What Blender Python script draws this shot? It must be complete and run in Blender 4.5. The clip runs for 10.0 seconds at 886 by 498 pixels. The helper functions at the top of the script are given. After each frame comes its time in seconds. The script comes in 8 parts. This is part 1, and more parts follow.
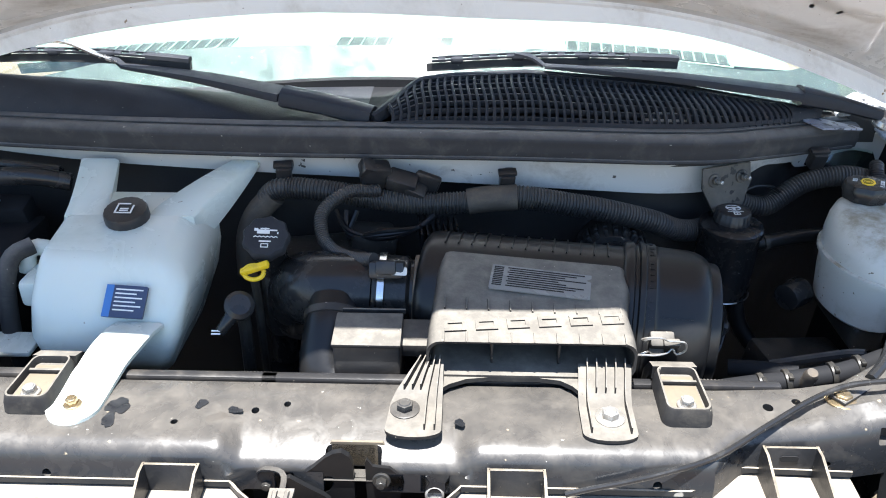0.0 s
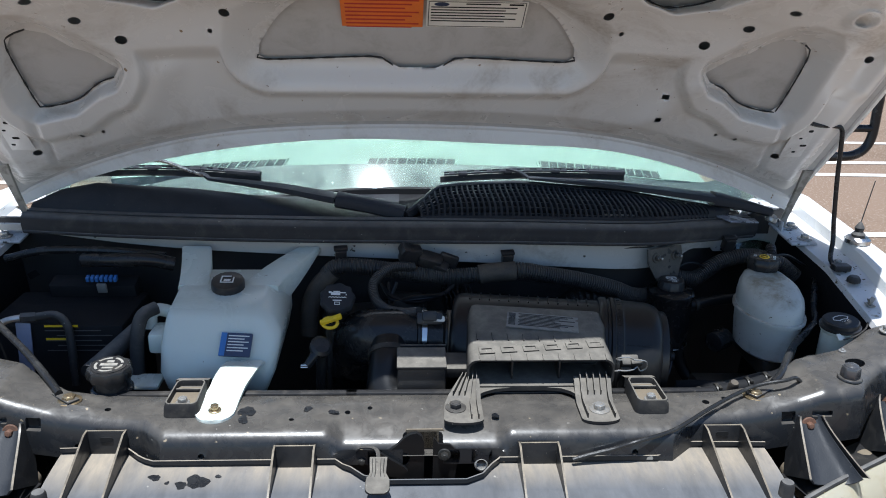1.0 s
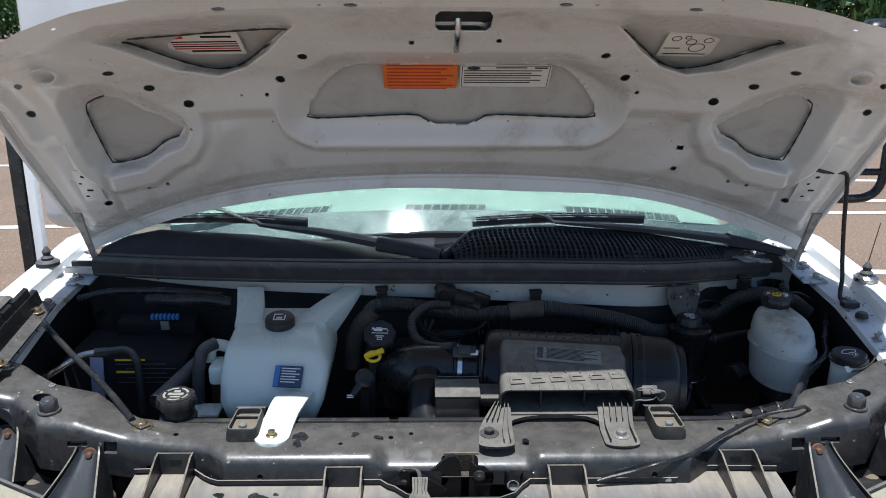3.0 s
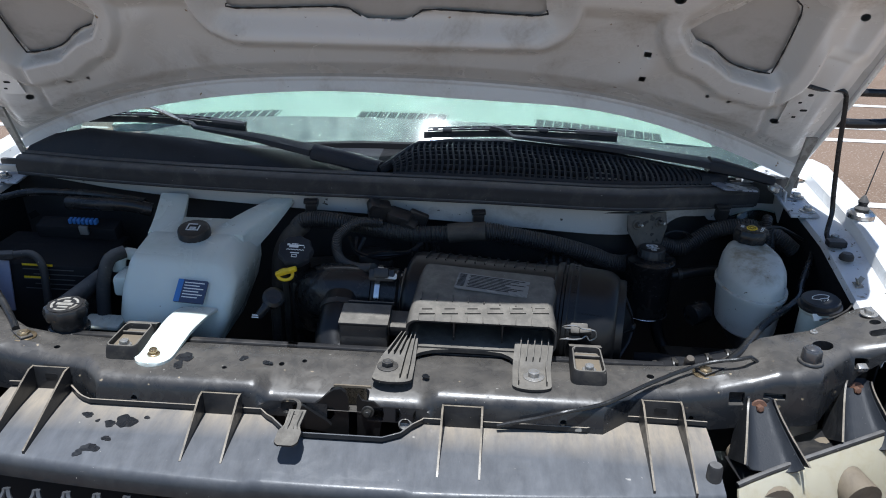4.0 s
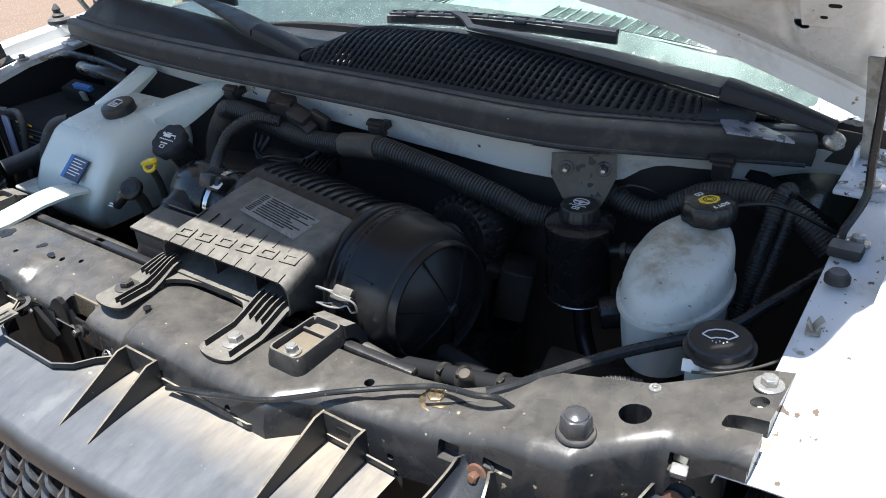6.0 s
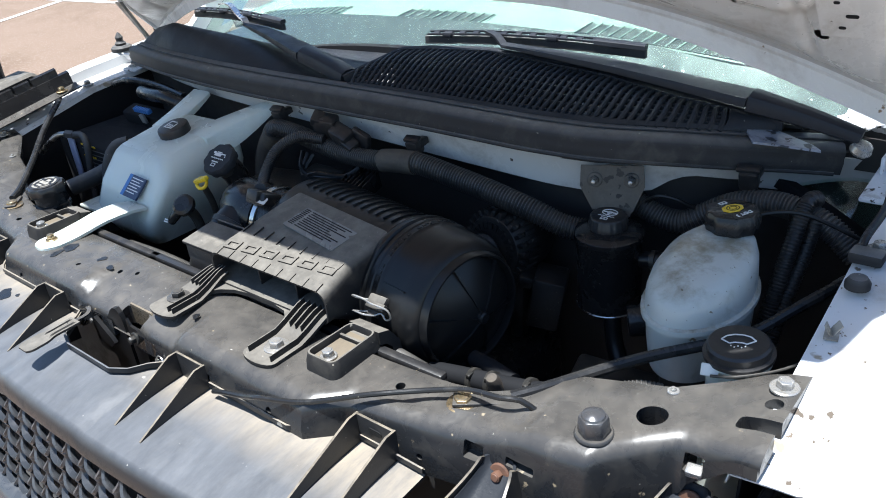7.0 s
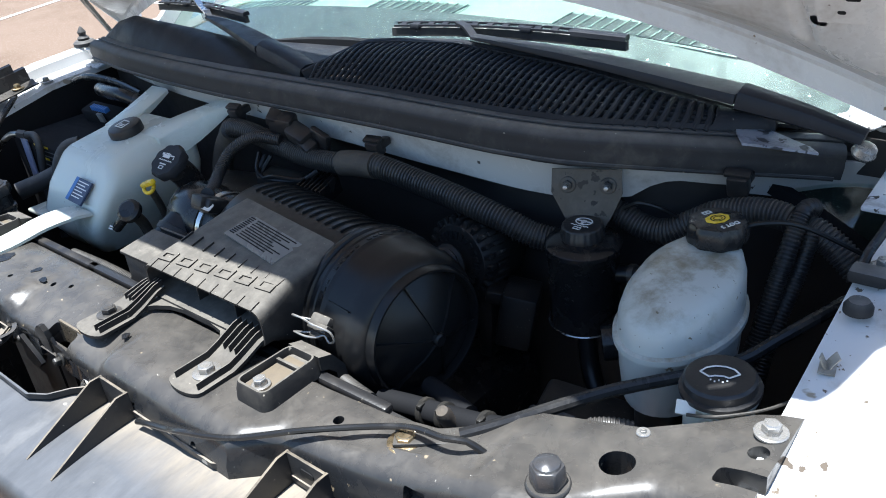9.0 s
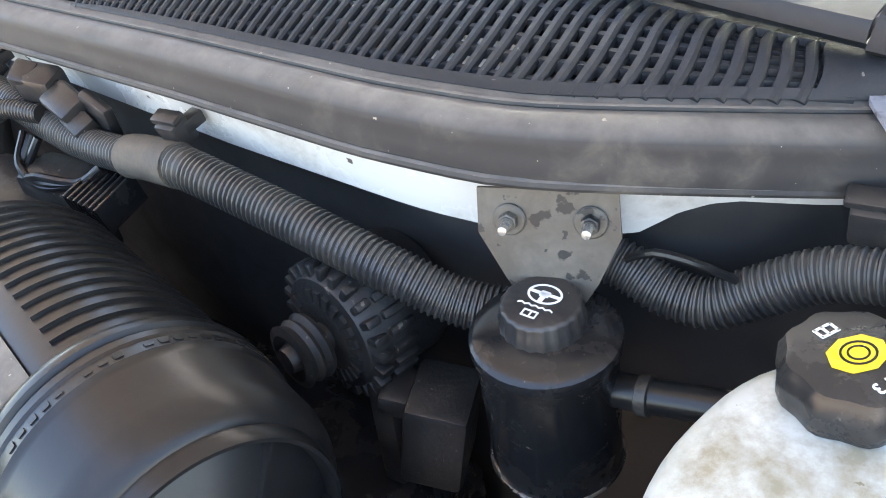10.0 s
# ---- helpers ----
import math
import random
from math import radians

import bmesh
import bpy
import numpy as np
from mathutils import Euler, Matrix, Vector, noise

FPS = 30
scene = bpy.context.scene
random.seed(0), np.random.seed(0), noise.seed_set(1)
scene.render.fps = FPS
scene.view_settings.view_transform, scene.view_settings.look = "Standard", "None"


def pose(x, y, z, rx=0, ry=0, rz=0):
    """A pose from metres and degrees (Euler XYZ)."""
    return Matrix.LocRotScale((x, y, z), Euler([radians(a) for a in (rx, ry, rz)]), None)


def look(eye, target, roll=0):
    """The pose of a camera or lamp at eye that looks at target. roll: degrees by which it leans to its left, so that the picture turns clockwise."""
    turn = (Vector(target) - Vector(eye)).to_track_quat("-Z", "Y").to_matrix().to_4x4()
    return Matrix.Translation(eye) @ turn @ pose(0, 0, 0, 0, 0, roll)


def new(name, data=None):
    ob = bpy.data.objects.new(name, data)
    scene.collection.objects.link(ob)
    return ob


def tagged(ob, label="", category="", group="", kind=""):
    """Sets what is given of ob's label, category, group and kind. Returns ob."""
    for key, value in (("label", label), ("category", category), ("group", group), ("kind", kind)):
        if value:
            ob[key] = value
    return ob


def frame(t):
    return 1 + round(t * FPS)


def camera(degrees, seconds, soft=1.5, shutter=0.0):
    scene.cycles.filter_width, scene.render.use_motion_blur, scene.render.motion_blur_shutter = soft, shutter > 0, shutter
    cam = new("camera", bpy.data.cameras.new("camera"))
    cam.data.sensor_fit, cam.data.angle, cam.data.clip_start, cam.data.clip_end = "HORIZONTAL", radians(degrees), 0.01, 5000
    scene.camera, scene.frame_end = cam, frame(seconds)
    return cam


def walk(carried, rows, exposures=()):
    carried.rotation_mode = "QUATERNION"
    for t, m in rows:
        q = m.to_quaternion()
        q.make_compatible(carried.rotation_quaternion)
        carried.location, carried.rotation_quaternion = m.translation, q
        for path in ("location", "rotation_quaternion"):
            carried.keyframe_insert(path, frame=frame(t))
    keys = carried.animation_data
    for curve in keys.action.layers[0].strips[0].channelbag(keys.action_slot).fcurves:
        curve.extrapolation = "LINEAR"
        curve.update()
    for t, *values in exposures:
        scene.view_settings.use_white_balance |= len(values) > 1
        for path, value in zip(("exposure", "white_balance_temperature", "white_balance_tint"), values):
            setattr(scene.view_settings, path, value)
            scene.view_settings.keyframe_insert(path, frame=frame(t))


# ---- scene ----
cam = camera(57.7, 10.0, soft=1.0)
PATH = [
    (0, (0.118, -0.742, 1.596), (0.07, 1.016, 0.643), 0.1),
    (0.5, (0.028, -0.989, 1.638), (0.05, 0.856, 0.868), 0.6),
    (1, (-0.033, -1.155, 1.66), (0.074, 0.732, 1.008), 1.2),
    (1.5, (-0.017, -1.235, 1.691), (0.049, 0.68, 1.12), 1.2),
    (2, (-0.012, -1.298, 1.707), (0.027, 0.629, 1.173), 0.7),
    (3.3, (-0.056, -1.273, 1.702), (-0.025, 0.638, 1.113), -0.0),
    (3.5, (-0.004, -1.258, 1.679), (-0.031, 0.642, 1.056), -0.4),
    (4, (0.208, -1.129, 1.66), (0.092, 0.718, 0.901), 1.3),
    (4.5, (0.433, -0.912, 1.613), (0.128, 0.847, 0.712), 1.2),
    (5, (0.583, -0.657, 1.583), (0.038, 1.001, 0.605), 0.1),
    (5.5, (0.798, -0.535, 1.547), (-0.065, 0.968, 0.549), -1.1),
    (5.7, (0.899, -0.508, 1.55), (-0.08, 0.928, 0.56), -2.3),
    (6.8, (1.03, -0.513, 1.565), (-0.147, 0.795, 0.615), -6.4),
    (7, (1.031, -0.518, 1.566), (-0.171, 0.783, 0.637), -6.7),
    (7.5, (1.026, -0.524, 1.568), (-0.226, 0.751, 0.671), -7.7),
    (8, (1.021, -0.527, 1.569), (-0.242, 0.74, 0.676), -8.1),
    (8.5, (1.02, -0.52, 1.568), (-0.228, 0.759, 0.67), -7.8),
    (9, (1.01, -0.398, 1.523), (-0.205, 0.891, 0.594), -6.9),
    (9.3, (0.933, -0.259, 1.48), (-0.251, 1.015, 0.492), -7.6),
    (9.5, (0.861, -0.148, 1.442), (-0.314, 1.112, 0.428), -8.2),
    (9.6, (0.834, -0.095, 1.438), (-0.342, 1.138, 0.391), -9.0),
    (9.8, (0.787, -0.01, 1.416), (-0.363, 1.201, 0.318), -9.3),
    (10, (0.756, 0.066, 1.387), (-0.396, 1.218, 0.228), -10.7),
]
walk(cam, [(t, look(eye, target, roll)) for t, eye, target, roll in PATH],
     exposures=[(0.0, 2.09, 6250, 10), (0.5, 1.24, 6100, 9), (1.0, 0.74, 5850, 8), (1.5, 0.81, 5850, 8), (2.0, 0.81, 5850, 8), (3.3, 0.54, 5850, 8), (4.0, 0.57, 5800, 9), (5.0, 1.01, 6200, 9), (5.5, 1.43, 6300, 9), (6.8, 1.31, 6000, 8), (9.0, 1.39, 5950, 8), (9.5, 2.05, 6550, 10), (9.8, 3.12, 7150, 12), (10.0, 3.97, 7600, 13)])

# ---- light: a high midday sun in front of the van, clear sky ----
SUN_WAY = Vector((-0.055, -0.153, 1.0)).normalized()
sun = new("sun", bpy.data.lights.new("sun", "SUN"))
sun.data.energy, sun.data.angle, sun.data.color = 5.0, radians(0.53), (1.0, 0.965, 0.92)
sun.matrix_world = look(SUN_WAY * 20, (0, 0, 0))
world = bpy.data.worlds.new("sky")
scene.world = world
world.use_nodes = True
sky = world.node_tree.nodes.new("ShaderNodeTexSky")
sky.sky_type, sky.sun_disc = "NISHITA", False
sky.sun_elevation, sky.sun_rotation = math.asin(SUN_WAY.z), math.pi
sky.dust_density = 0.2
world.node_tree.nodes["Background"].inputs[1].default_value = 0.087
world.node_tree.links.new(sky.outputs[0], world.node_tree.nodes["Background"].inputs[0])
# ---- materials ----
def surf(name, col, col2=None, rough=0.5, metal=0.0, scale=9.0, fine=140.0, bump=0.15, lo=0.42, hi=0.68, rvar=0.15, spec=0.5,
         speck=None, specks=(), dust=None, silt=None, streak=None, even=0.55, edge=(0.34, 0.66), transmission=0.0, subsurface=0.0, ior=1.45, coat=0.0):
    """A procedural surface: two colours mixed by coarse stains, fine grain in roughness and relief, optional specks of a third colour."""
    m = bpy.data.materials.new(name)
    m.use_nodes = True
    nt = m.node_tree
    n, link = nt.nodes, nt.links.new
    b = n["Principled BSDF"]
    tc = n.new("ShaderNodeTexCoord")
    big, small = n.new("ShaderNodeTexNoise"), n.new("ShaderNodeTexNoise")
    for tex, s, d, r in ((big, scale, 12.0, 0.64), (small, fine, 5.0, 0.6)):
        tex.inputs["Scale"].default_value, tex.inputs["Detail"].default_value, tex.inputs["Roughness"].default_value = s, d, r
        link(tc.outputs["Object"], tex.inputs["Vector"])
    big.inputs["Distortion"].default_value = 0.6
    run = tc.outputs["Object"]
    if streak:
        # rain has drawn the dust out lengthwise
        mp = n.new("ShaderNodeMapping")
        mp.inputs["Scale"].default_value = streak
        link(run, mp.inputs["Vector"])
        run = mp.outputs[0]
    ramp = n.new("ShaderNodeMapRange")
    ramp.inputs[1].default_value, ramp.inputs[2].default_value = lo, hi
    ramp.interpolation_type = "SMOOTHSTEP"
    link(big.outputs[0], ramp.inputs[0])
    mul = n.new("ShaderNodeMath")
    mul.operation = "MULTIPLY_ADD"
    mul.use_clamp = True
    grain = n.new("ShaderNodeMapRange")
    grain.inputs[1].default_value, grain.inputs[2].default_value = 0.3, 0.7
    grain.inputs[3].default_value, grain.inputs[4].default_value = 0.45, 1.0
    link(small.outputs[0], grain.inputs[0])
    link(ramp.outputs[0], mul.inputs[0])
    link(grain.outputs[0], mul.inputs[1])
    mul.inputs[2].default_value = 0.04
    mix = n.new("ShaderNodeMix")
    mix.data_type = "RGBA"
    link(mul.outputs[0], mix.inputs[0])
    mix.inputs[6].default_value = (*col, 1)
    mix.inputs[7].default_value = (*(col2 or [c * 0.85 for c in col]), 1)
    out = mix.outputs[2]
    for speck in (specks if speck is None else (speck, *specks)):
        sp = n.new("ShaderNodeTexNoise")
        sp.inputs["Scale"].default_value, sp.inputs["Detail"].default_value = speck[1], 4.0
        link(tc.outputs["Object"], sp.inputs["Vector"])
        cut = n.new("ShaderNodeMapRange")
        cut.inputs[1].default_value, cut.inputs[2].default_value = speck[2], speck[2] + 0.025
        link(sp.outputs[0], cut.inputs[0])
        mix2 = n.new("ShaderNodeMix")
        mix2.data_type = "RGBA"
        link(cut.outputs[0], mix2.inputs[0])
        link(out, mix2.inputs[6])
        mix2.inputs[7].default_value = (*speck[0], 1)
        out = mix2.outputs[2]
    if dust:
        # settled dust lies on what faces upwards, in patches
        geo, sep, up = n.new("ShaderNodeNewGeometry"), n.new("ShaderNodeSeparateXYZ"), n.new("ShaderNodeMapRange")
        link(geo.outputs["Normal"], sep.inputs[0])
        up.inputs[1].default_value, up.inputs[2].default_value = 0.35, 0.95
        link(sep.outputs[2], up.inputs[0])
        patch = n.new("ShaderNodeTexNoise")
        patch.inputs["Scale"].default_value, patch.inputs["Detail"].default_value, patch.inputs["Roughness"].default_value = dust[2], 14.0, 0.68
        link(run, patch.inputs["Vector"])
        pr = n.new("ShaderNodeMapRange")
        pr.inputs[1].default_value, pr.inputs[2].default_value, pr.inputs[3].default_value, pr.inputs[4].default_value = *edge, dust[1] * even, dust[1] * 1.1
        link(patch.outputs[0], pr.inputs[0])
        am = n.new("ShaderNodeMath")
        am.operation = "MULTIPLY"
        link(up.outputs[0], am.inputs[0])
        link(pr.outputs[0], am.inputs[1])
        mix3 = n.new("ShaderNodeMix")
        mix3.data_type = "RGBA"
        link(am.outputs[0], mix3.inputs[0])
        link(out, mix3.inputs[6])
        mix3.inputs[7].default_value = (*dust[0], 1)
        out = mix3.outputs[2]
    if silt:
        # tan silt that rain has washed up along the rear lip: (colour, y where it begins, y where it is thickest, amount)
        sy, sr, sn, sm = n.new("ShaderNodeSeparateXYZ"), n.new("ShaderNodeMapRange"), n.new("ShaderNodeTexNoise"), n.new("ShaderNodeMath")
        geo2 = n.new("ShaderNodeNewGeometry")
        link(geo2.outputs["Position"], sy.inputs[0])
        sr.inputs[1].default_value, sr.inputs[2].default_value = silt[1], silt[2]
        link(sy.outputs[1], sr.inputs[0])
        sn.inputs["Scale"].default_value, sn.inputs["Detail"].default_value, sn.inputs["Roughness"].default_value = 34, 14, 0.72
        link(run, sn.inputs["Vector"])
        sk = n.new("ShaderNodeMapRange")
        sk.inputs[1].default_value, sk.inputs[2].default_value, sk.inputs[4].default_value = 0.18, 0.82, silt[3]
        link(sn.outputs[0], sk.inputs[0])
        sm.operation = "MULTIPLY"
        link(sr.outputs[0], sm.inputs[0])
        link(sk.outputs[0], sm.inputs[1])
        # it lies on level faces only
        sz, su, sm2 = n.new("ShaderNodeMapRange"), n.new("ShaderNodeSeparateXYZ"), n.new("ShaderNodeMath")
        link(geo2.outputs["Normal"], su.inputs[0])
        sz.inputs[1].default_value, sz.inputs[2].default_value = 0.5, 0.95
        link(su.outputs[2], sz.inputs[0])
        sm2.operation = "MULTIPLY"
        link(sm.outputs[0], sm2.inputs[0])
        link(sz.outputs[0], sm2.inputs[1])
        sm = sm2
        mix4 = n.new("ShaderNodeMix")
        mix4.data_type = "RGBA"
        link(sm.outputs[0], mix4.inputs[0])
        link(out, mix4.inputs[6])
        mix4.inputs[7].default_value = (*silt[0], 1)
        out = mix4.outputs[2]
    link(out, b.inputs["Base Color"])
    rr = n.new("ShaderNodeMapRange")
    rr.inputs[3].default_value, rr.inputs[4].default_value = max(0.02, rough - rvar), min(1.0, rough + rvar)
    link(mul.outputs[0], rr.inputs[0])
    link(rr.outputs[0], b.inputs["Roughness"])
    b.inputs["Metallic"].default_value = metal
    b.inputs["Specular IOR Level"].default_value = spec
    b.inputs["Transmission Weight"].default_value = transmission
    b.inputs["IOR"].default_value = ior
    b.inputs["Coat Weight"].default_value = coat
    if subsurface:
        b.inputs["Subsurface Weight"].default_value = subsurface
        b.inputs["Subsurface Radius"].default_value = (0.02, 0.025, 0.03)
    if bump:
        bp = n.new("ShaderNodeBump")
        bp.inputs["Strength"].default_value, bp.inputs["Distance"].default_value = bump, 0.002
        link(small.outputs[0], bp.inputs["Height"])
        link(bp.outputs[0], b.inputs["Normal"])
    return m


M_WHITE = surf("white_paint", (0.74, 0.74, 0.73), (0.68, 0.67, 0.64), rough=0.3, rvar=0.1, bump=0.02, scale=8, speck=((0.2, 0.16, 0.12), 60, 0.725), specks=(((0.30, 0.28, 0.25), 190, 0.735),))
M_HOODIN = surf("hood_inner_paint", (0.71, 0.695, 0.66), (0.43, 0.39, 0.335), rough=0.40, bump=0.04, scale=6.5, lo=0.47, hi=0.74, speck=((0.25, 0.18, 0.11), 38, 0.73), specks=(((0.16, 0.12, 0.09), 120, 0.735),))
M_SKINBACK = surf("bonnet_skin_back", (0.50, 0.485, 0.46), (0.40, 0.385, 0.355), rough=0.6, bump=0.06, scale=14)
M_FIREWALL = surf("firewall_paint", (0.56, 0.548, 0.515), (0.36, 0.335, 0.30), rough=0.4, bump=0.05, scale=14, lo=0.5, hi=0.72, speck=((0.1, 0.09, 0.08), 60, 0.69))
M_STEEL = surf("black_painted_steel", (0.015, 0.0165, 0.019), (0.036, 0.034, 0.031), rough=0.40, rvar=0.16, spec=0.5, dust=((0.33, 0.295, 0.245), 0.25, 22), even=0.46, edge=(0.38, 0.76), scale=30, fine=190, bump=0.06, lo=0.44, hi=0.70, speck=((0.26, 0.21, 0.14), 60, 0.70), specks=(((0.008, 0.008, 0.009), 15, 0.70), ((0.42, 0.40, 0.36), 150, 0.735)))
M_PANEL = surf("dusty_panel_plastic", (0.016, 0.018, 0.021), (0.026, 0.027, 0.028), rough=0.42, spec=0.35, dust=((0.255, 0.262, 0.275), 0.38, 40), even=0.70, streak=(1.0, 0.25, 1.0), silt=((0.40, 0.335, 0.245), -0.165, -0.100, 1.0), scale=30, fine=340, bump=0.07, lo=0.42, hi=0.70, speck=((0.014, 0.015, 0.018), 10, 0.70), specks=(((0.33, 0.31, 0.27), 30, 0.72), ((0.36, 0.34, 0.30), 170, 0.74)))
M_PLASTIC = surf("moulded_black_plastic", (0.018, 0.018, 0.019), (0.055, 0.049, 0.041), rough=0.46, scale=16, fine=280, bump=0.12, lo=0.46, hi=0.72, specks=(((0.16, 0.14, 0.11), 190, 0.72),))
M_PLASTIC2 = surf("satin_black_plastic", (0.015, 0.0155, 0.0165), (0.032, 0.031, 0.029), rough=0.33, spec=0.4, scale=20, fine=300, bump=0.06, specks=(((0.12, 0.11, 0.09), 150, 0.725),))
M_RIBTOP = surf("sun_greyed_plastic", (0.020, 0.020, 0.021), (0.048, 0.045, 0.040), rough=0.64, spec=0.14, dust=((0.33, 0.302, 0.255), 0.48, 40), even=0.62, edge=(0.42, 0.70), scale=26, fine=280, bump=0.12, specks=(((0.30, 0.27, 0.22), 180, 0.715),))
M_HOSE = surf("corrugated_loom", (0.024, 0.024, 0.025), (0.050, 0.047, 0.042), rough=0.5, dust=((0.19, 0.175, 0.15), 0.36, 30), scale=26, fine=160, bump=0.05)
M_RUBBER = surf("black_rubber", (0.026, 0.026, 0.027), (0.072, 0.067, 0.059), rough=0.72, spec=0.3, dust=((0.25, 0.24, 0.225), 0.46, 34), scale=24, fine=180, bump=0.1, lo=0.46, hi=0.72, specks=(((0.26, 0.24, 0.20), 160, 0.72),))
M_COWL = surf("cowl_plastic", (0.020, 0.0225, 0.027), (0.034, 0.036, 0.040), rough=0.62, spec=0.22, scale=14, fine=330, bump=0.2, specks=(((0.13, 0.125, 0.115), 210, 0.72),))
M_WIPER = surf("wiper_black", (0.019, 0.021, 0.026), (0.030, 0.032, 0.037), rough=0.55, spec=0.25, scale=15, bump=0.04)
M_TANK = surf("milky_polyethylene", (0.60, 0.64, 0.585), (0.50, 0.54, 0.475), rough=0.36, scale=9, fine=60, bump=0.05, lo=0.42, hi=0.66, subsurface=0.3, specks=(((0.34, 0.33, 0.27), 140, 0.72),))
M_VESSEL = surf("aged_reservoir_plastic", (0.47, 0.49, 0.465), (0.34, 0.34, 0.30), rough=0.42, dust=((0.19, 0.165, 0.105), 0.80, 26), even=0.15, edge=(0.46, 0.66), scale=18, fine=110, bump=0.08, lo=0.5, hi=0.68, subsurface=0.2, speck=((0.16, 0.13, 0.08), 60, 0.70), specks=(((0.10, 0.085, 0.06), 140, 0.70),))
M_BOLT = surf("zinc_bolt", (0.40, 0.39, 0.37), (0.24, 0.22, 0.185), rough=0.36, metal=0.6, scale=120, bump=0.1)
M_BRASS = surf("yellow_zinc_bolt", (0.42, 0.33, 0.20), (0.27, 0.20, 0.13), rough=0.4, metal=0.9, scale=60, bump=0.1)
M_RUST = surf("rusty_bolt", (0.13, 0.065, 0.040), (0.07, 0.042, 0.030), rough=0.75, scale=70, bump=0.3)
M_ALU = surf("bare_aluminium", (0.62, 0.62, 0.61), (0.45, 0.44, 0.42), rough=0.35, metal=1.0, scale=30, bump=0.08)
M_CHROME = surf("chrome", (0.8, 0.8, 0.82), (0.7, 0.7, 0.7), rough=0.1, rvar=0.05, metal=1.0, bump=0.0)
M_YELLOW = surf("yellow_plastic", (0.75, 0.52, 0.02), (0.60, 0.40, 0.03), rough=0.4, scale=40)
M_ORANGE = surf("orange_label", (0.80, 0.20, 0.03), (0.70, 0.17, 0.03), rough=0.5, bump=0.0)
M_PAPER = surf("white_label", (0.78, 0.76, 0.70), (0.68, 0.66, 0.58), rough=0.5, bump=0.0)
M_GREYLABEL = surf("grey_label", (0.20, 0.20, 0.19), (0.15, 0.15, 0.14), rough=0.4, bump=0.0)
M_STRIP = surf("faded_violet_label", (0.30, 0.32, 0.44), (0.24, 0.26, 0.36), rough=0.5, bump=0.0)
M_INK = surf("black_ink", (0.02, 0.02, 0.02), rough=0.8, bump=0.0, spec=0.1)
M_INKGREY = surf("faded_ink", (0.07, 0.07, 0.07), rough=0.6, bump=0.0)
M_RED = surf("red_ink", (0.5, 0.04, 0.03), rough=0.6, bump=0.0)
M_BLUE = surf("blue_plastic", (0.05, 0.16, 0.42), rough=0.5, bump=0.0)
M_NAVY = surf("navy_label", (0.035, 0.05, 0.10), rough=0.5, bump=0.0)
M_MARK = surf("white_marking", (0.72, 0.72, 0.70), rough=0.6, bump=0.0)
M_FIN = surf("stiffener_plastic", (0.016, 0.017, 0.019), (0.030, 0.029, 0.028), rough=0.45, dust=((0.38, 0.32, 0.235), 0.55, 50), even=0.38, scale=30, fine=300, bump=0.1, specks=(((0.22, 0.20, 0.16), 180, 0.72),))
M_MESH = surf("grille_mesh_plastic", (0.045, 0.048, 0.053), (0.075, 0.077, 0.080), rough=0.38, scale=40, bump=0.05)
M_FLANGE = surf("grimy_white_flange", (0.62, 0.625, 0.625), (0.40, 0.37, 0.33), rough=0.35, scale=11, fine=160, bump=0.05, lo=0.52, hi=0.66, speck=((0.12, 0.10, 0.08), 50, 0.66), specks=(((0.16, 0.13, 0.10), 130, 0.68), ((0.30, 0.26, 0.2), 22, 0.68)))
M_CANISTER = surf("air_cleaner_plastic", (0.0095, 0.0098, 0.0105), (0.0140, 0.0137, 0.0135), rough=0.34, rvar=0.06, spec=0.36, scale=12, fine=300, bump=0.035, specks=(((0.06, 0.055, 0.05), 170, 0.735),))
M_ALTERNATOR = surf("dusty_alternator_casting", (0.011, 0.011, 0.0115), (0.025, 0.023, 0.020), rough=0.6, scale=30, fine=220, bump=0.3, specks=(((0.11, 0.10, 0.085), 130, 0.68),))
M_WET = surf("water_stain", (0.010, 0.011, 0.013), (0.016, 0.017, 0.019), rough=0.4, scale=60, bump=0.05)
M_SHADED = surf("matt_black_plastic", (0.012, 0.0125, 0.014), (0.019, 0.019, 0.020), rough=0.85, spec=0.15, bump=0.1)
M_FRIT = surf("dusty_frit", (0.006, 0.007, 0.008), (0.014, 0.015, 0.016), rough=0.7, scale=22, bump=0.0, specks=(((0.40, 0.40, 0.39), 260, 0.70), ((0.3, 0.3, 0.3), 110, 0.70)))
M_DASH = surf("pale_dashboard", (0.10, 0.115, 0.107), (0.09, 0.104, 0.097), rough=0.9, bump=0.1, scale=5, spec=0.05)
M_CHIPPED = surf("chipped_white_paint", (0.55, 0.57, 0.60), (0.30, 0.30, 0.30), rough=0.4, scale=26, fine=200, bump=0.3, lo=0.48, hi=0.58, speck=((0.05, 0.045, 0.04), 34, 0.62), specks=(((0.04, 0.04, 0.04), 90, 0.66),))
# darker, bluer version of the chipped paint: the corner patch's shade is in its colour
M_CHIPPED_SHADE = surf("chipped_paint_shade_tone", (0.27, 0.29, 0.34), (0.17, 0.18, 0.21), rough=0.5, scale=30, fine=200, bump=0.3, lo=0.48, hi=0.6, speck=((0.04, 0.045, 0.055), 44, 0.60), specks=(((0.04, 0.04, 0.05), 110, 0.64),))
M_GUNMETAL = surf("gunmetal_cap", (0.10, 0.10, 0.105), (0.06, 0.06, 0.06), rough=0.3, metal=0.5, scale=30, bump=0.08)
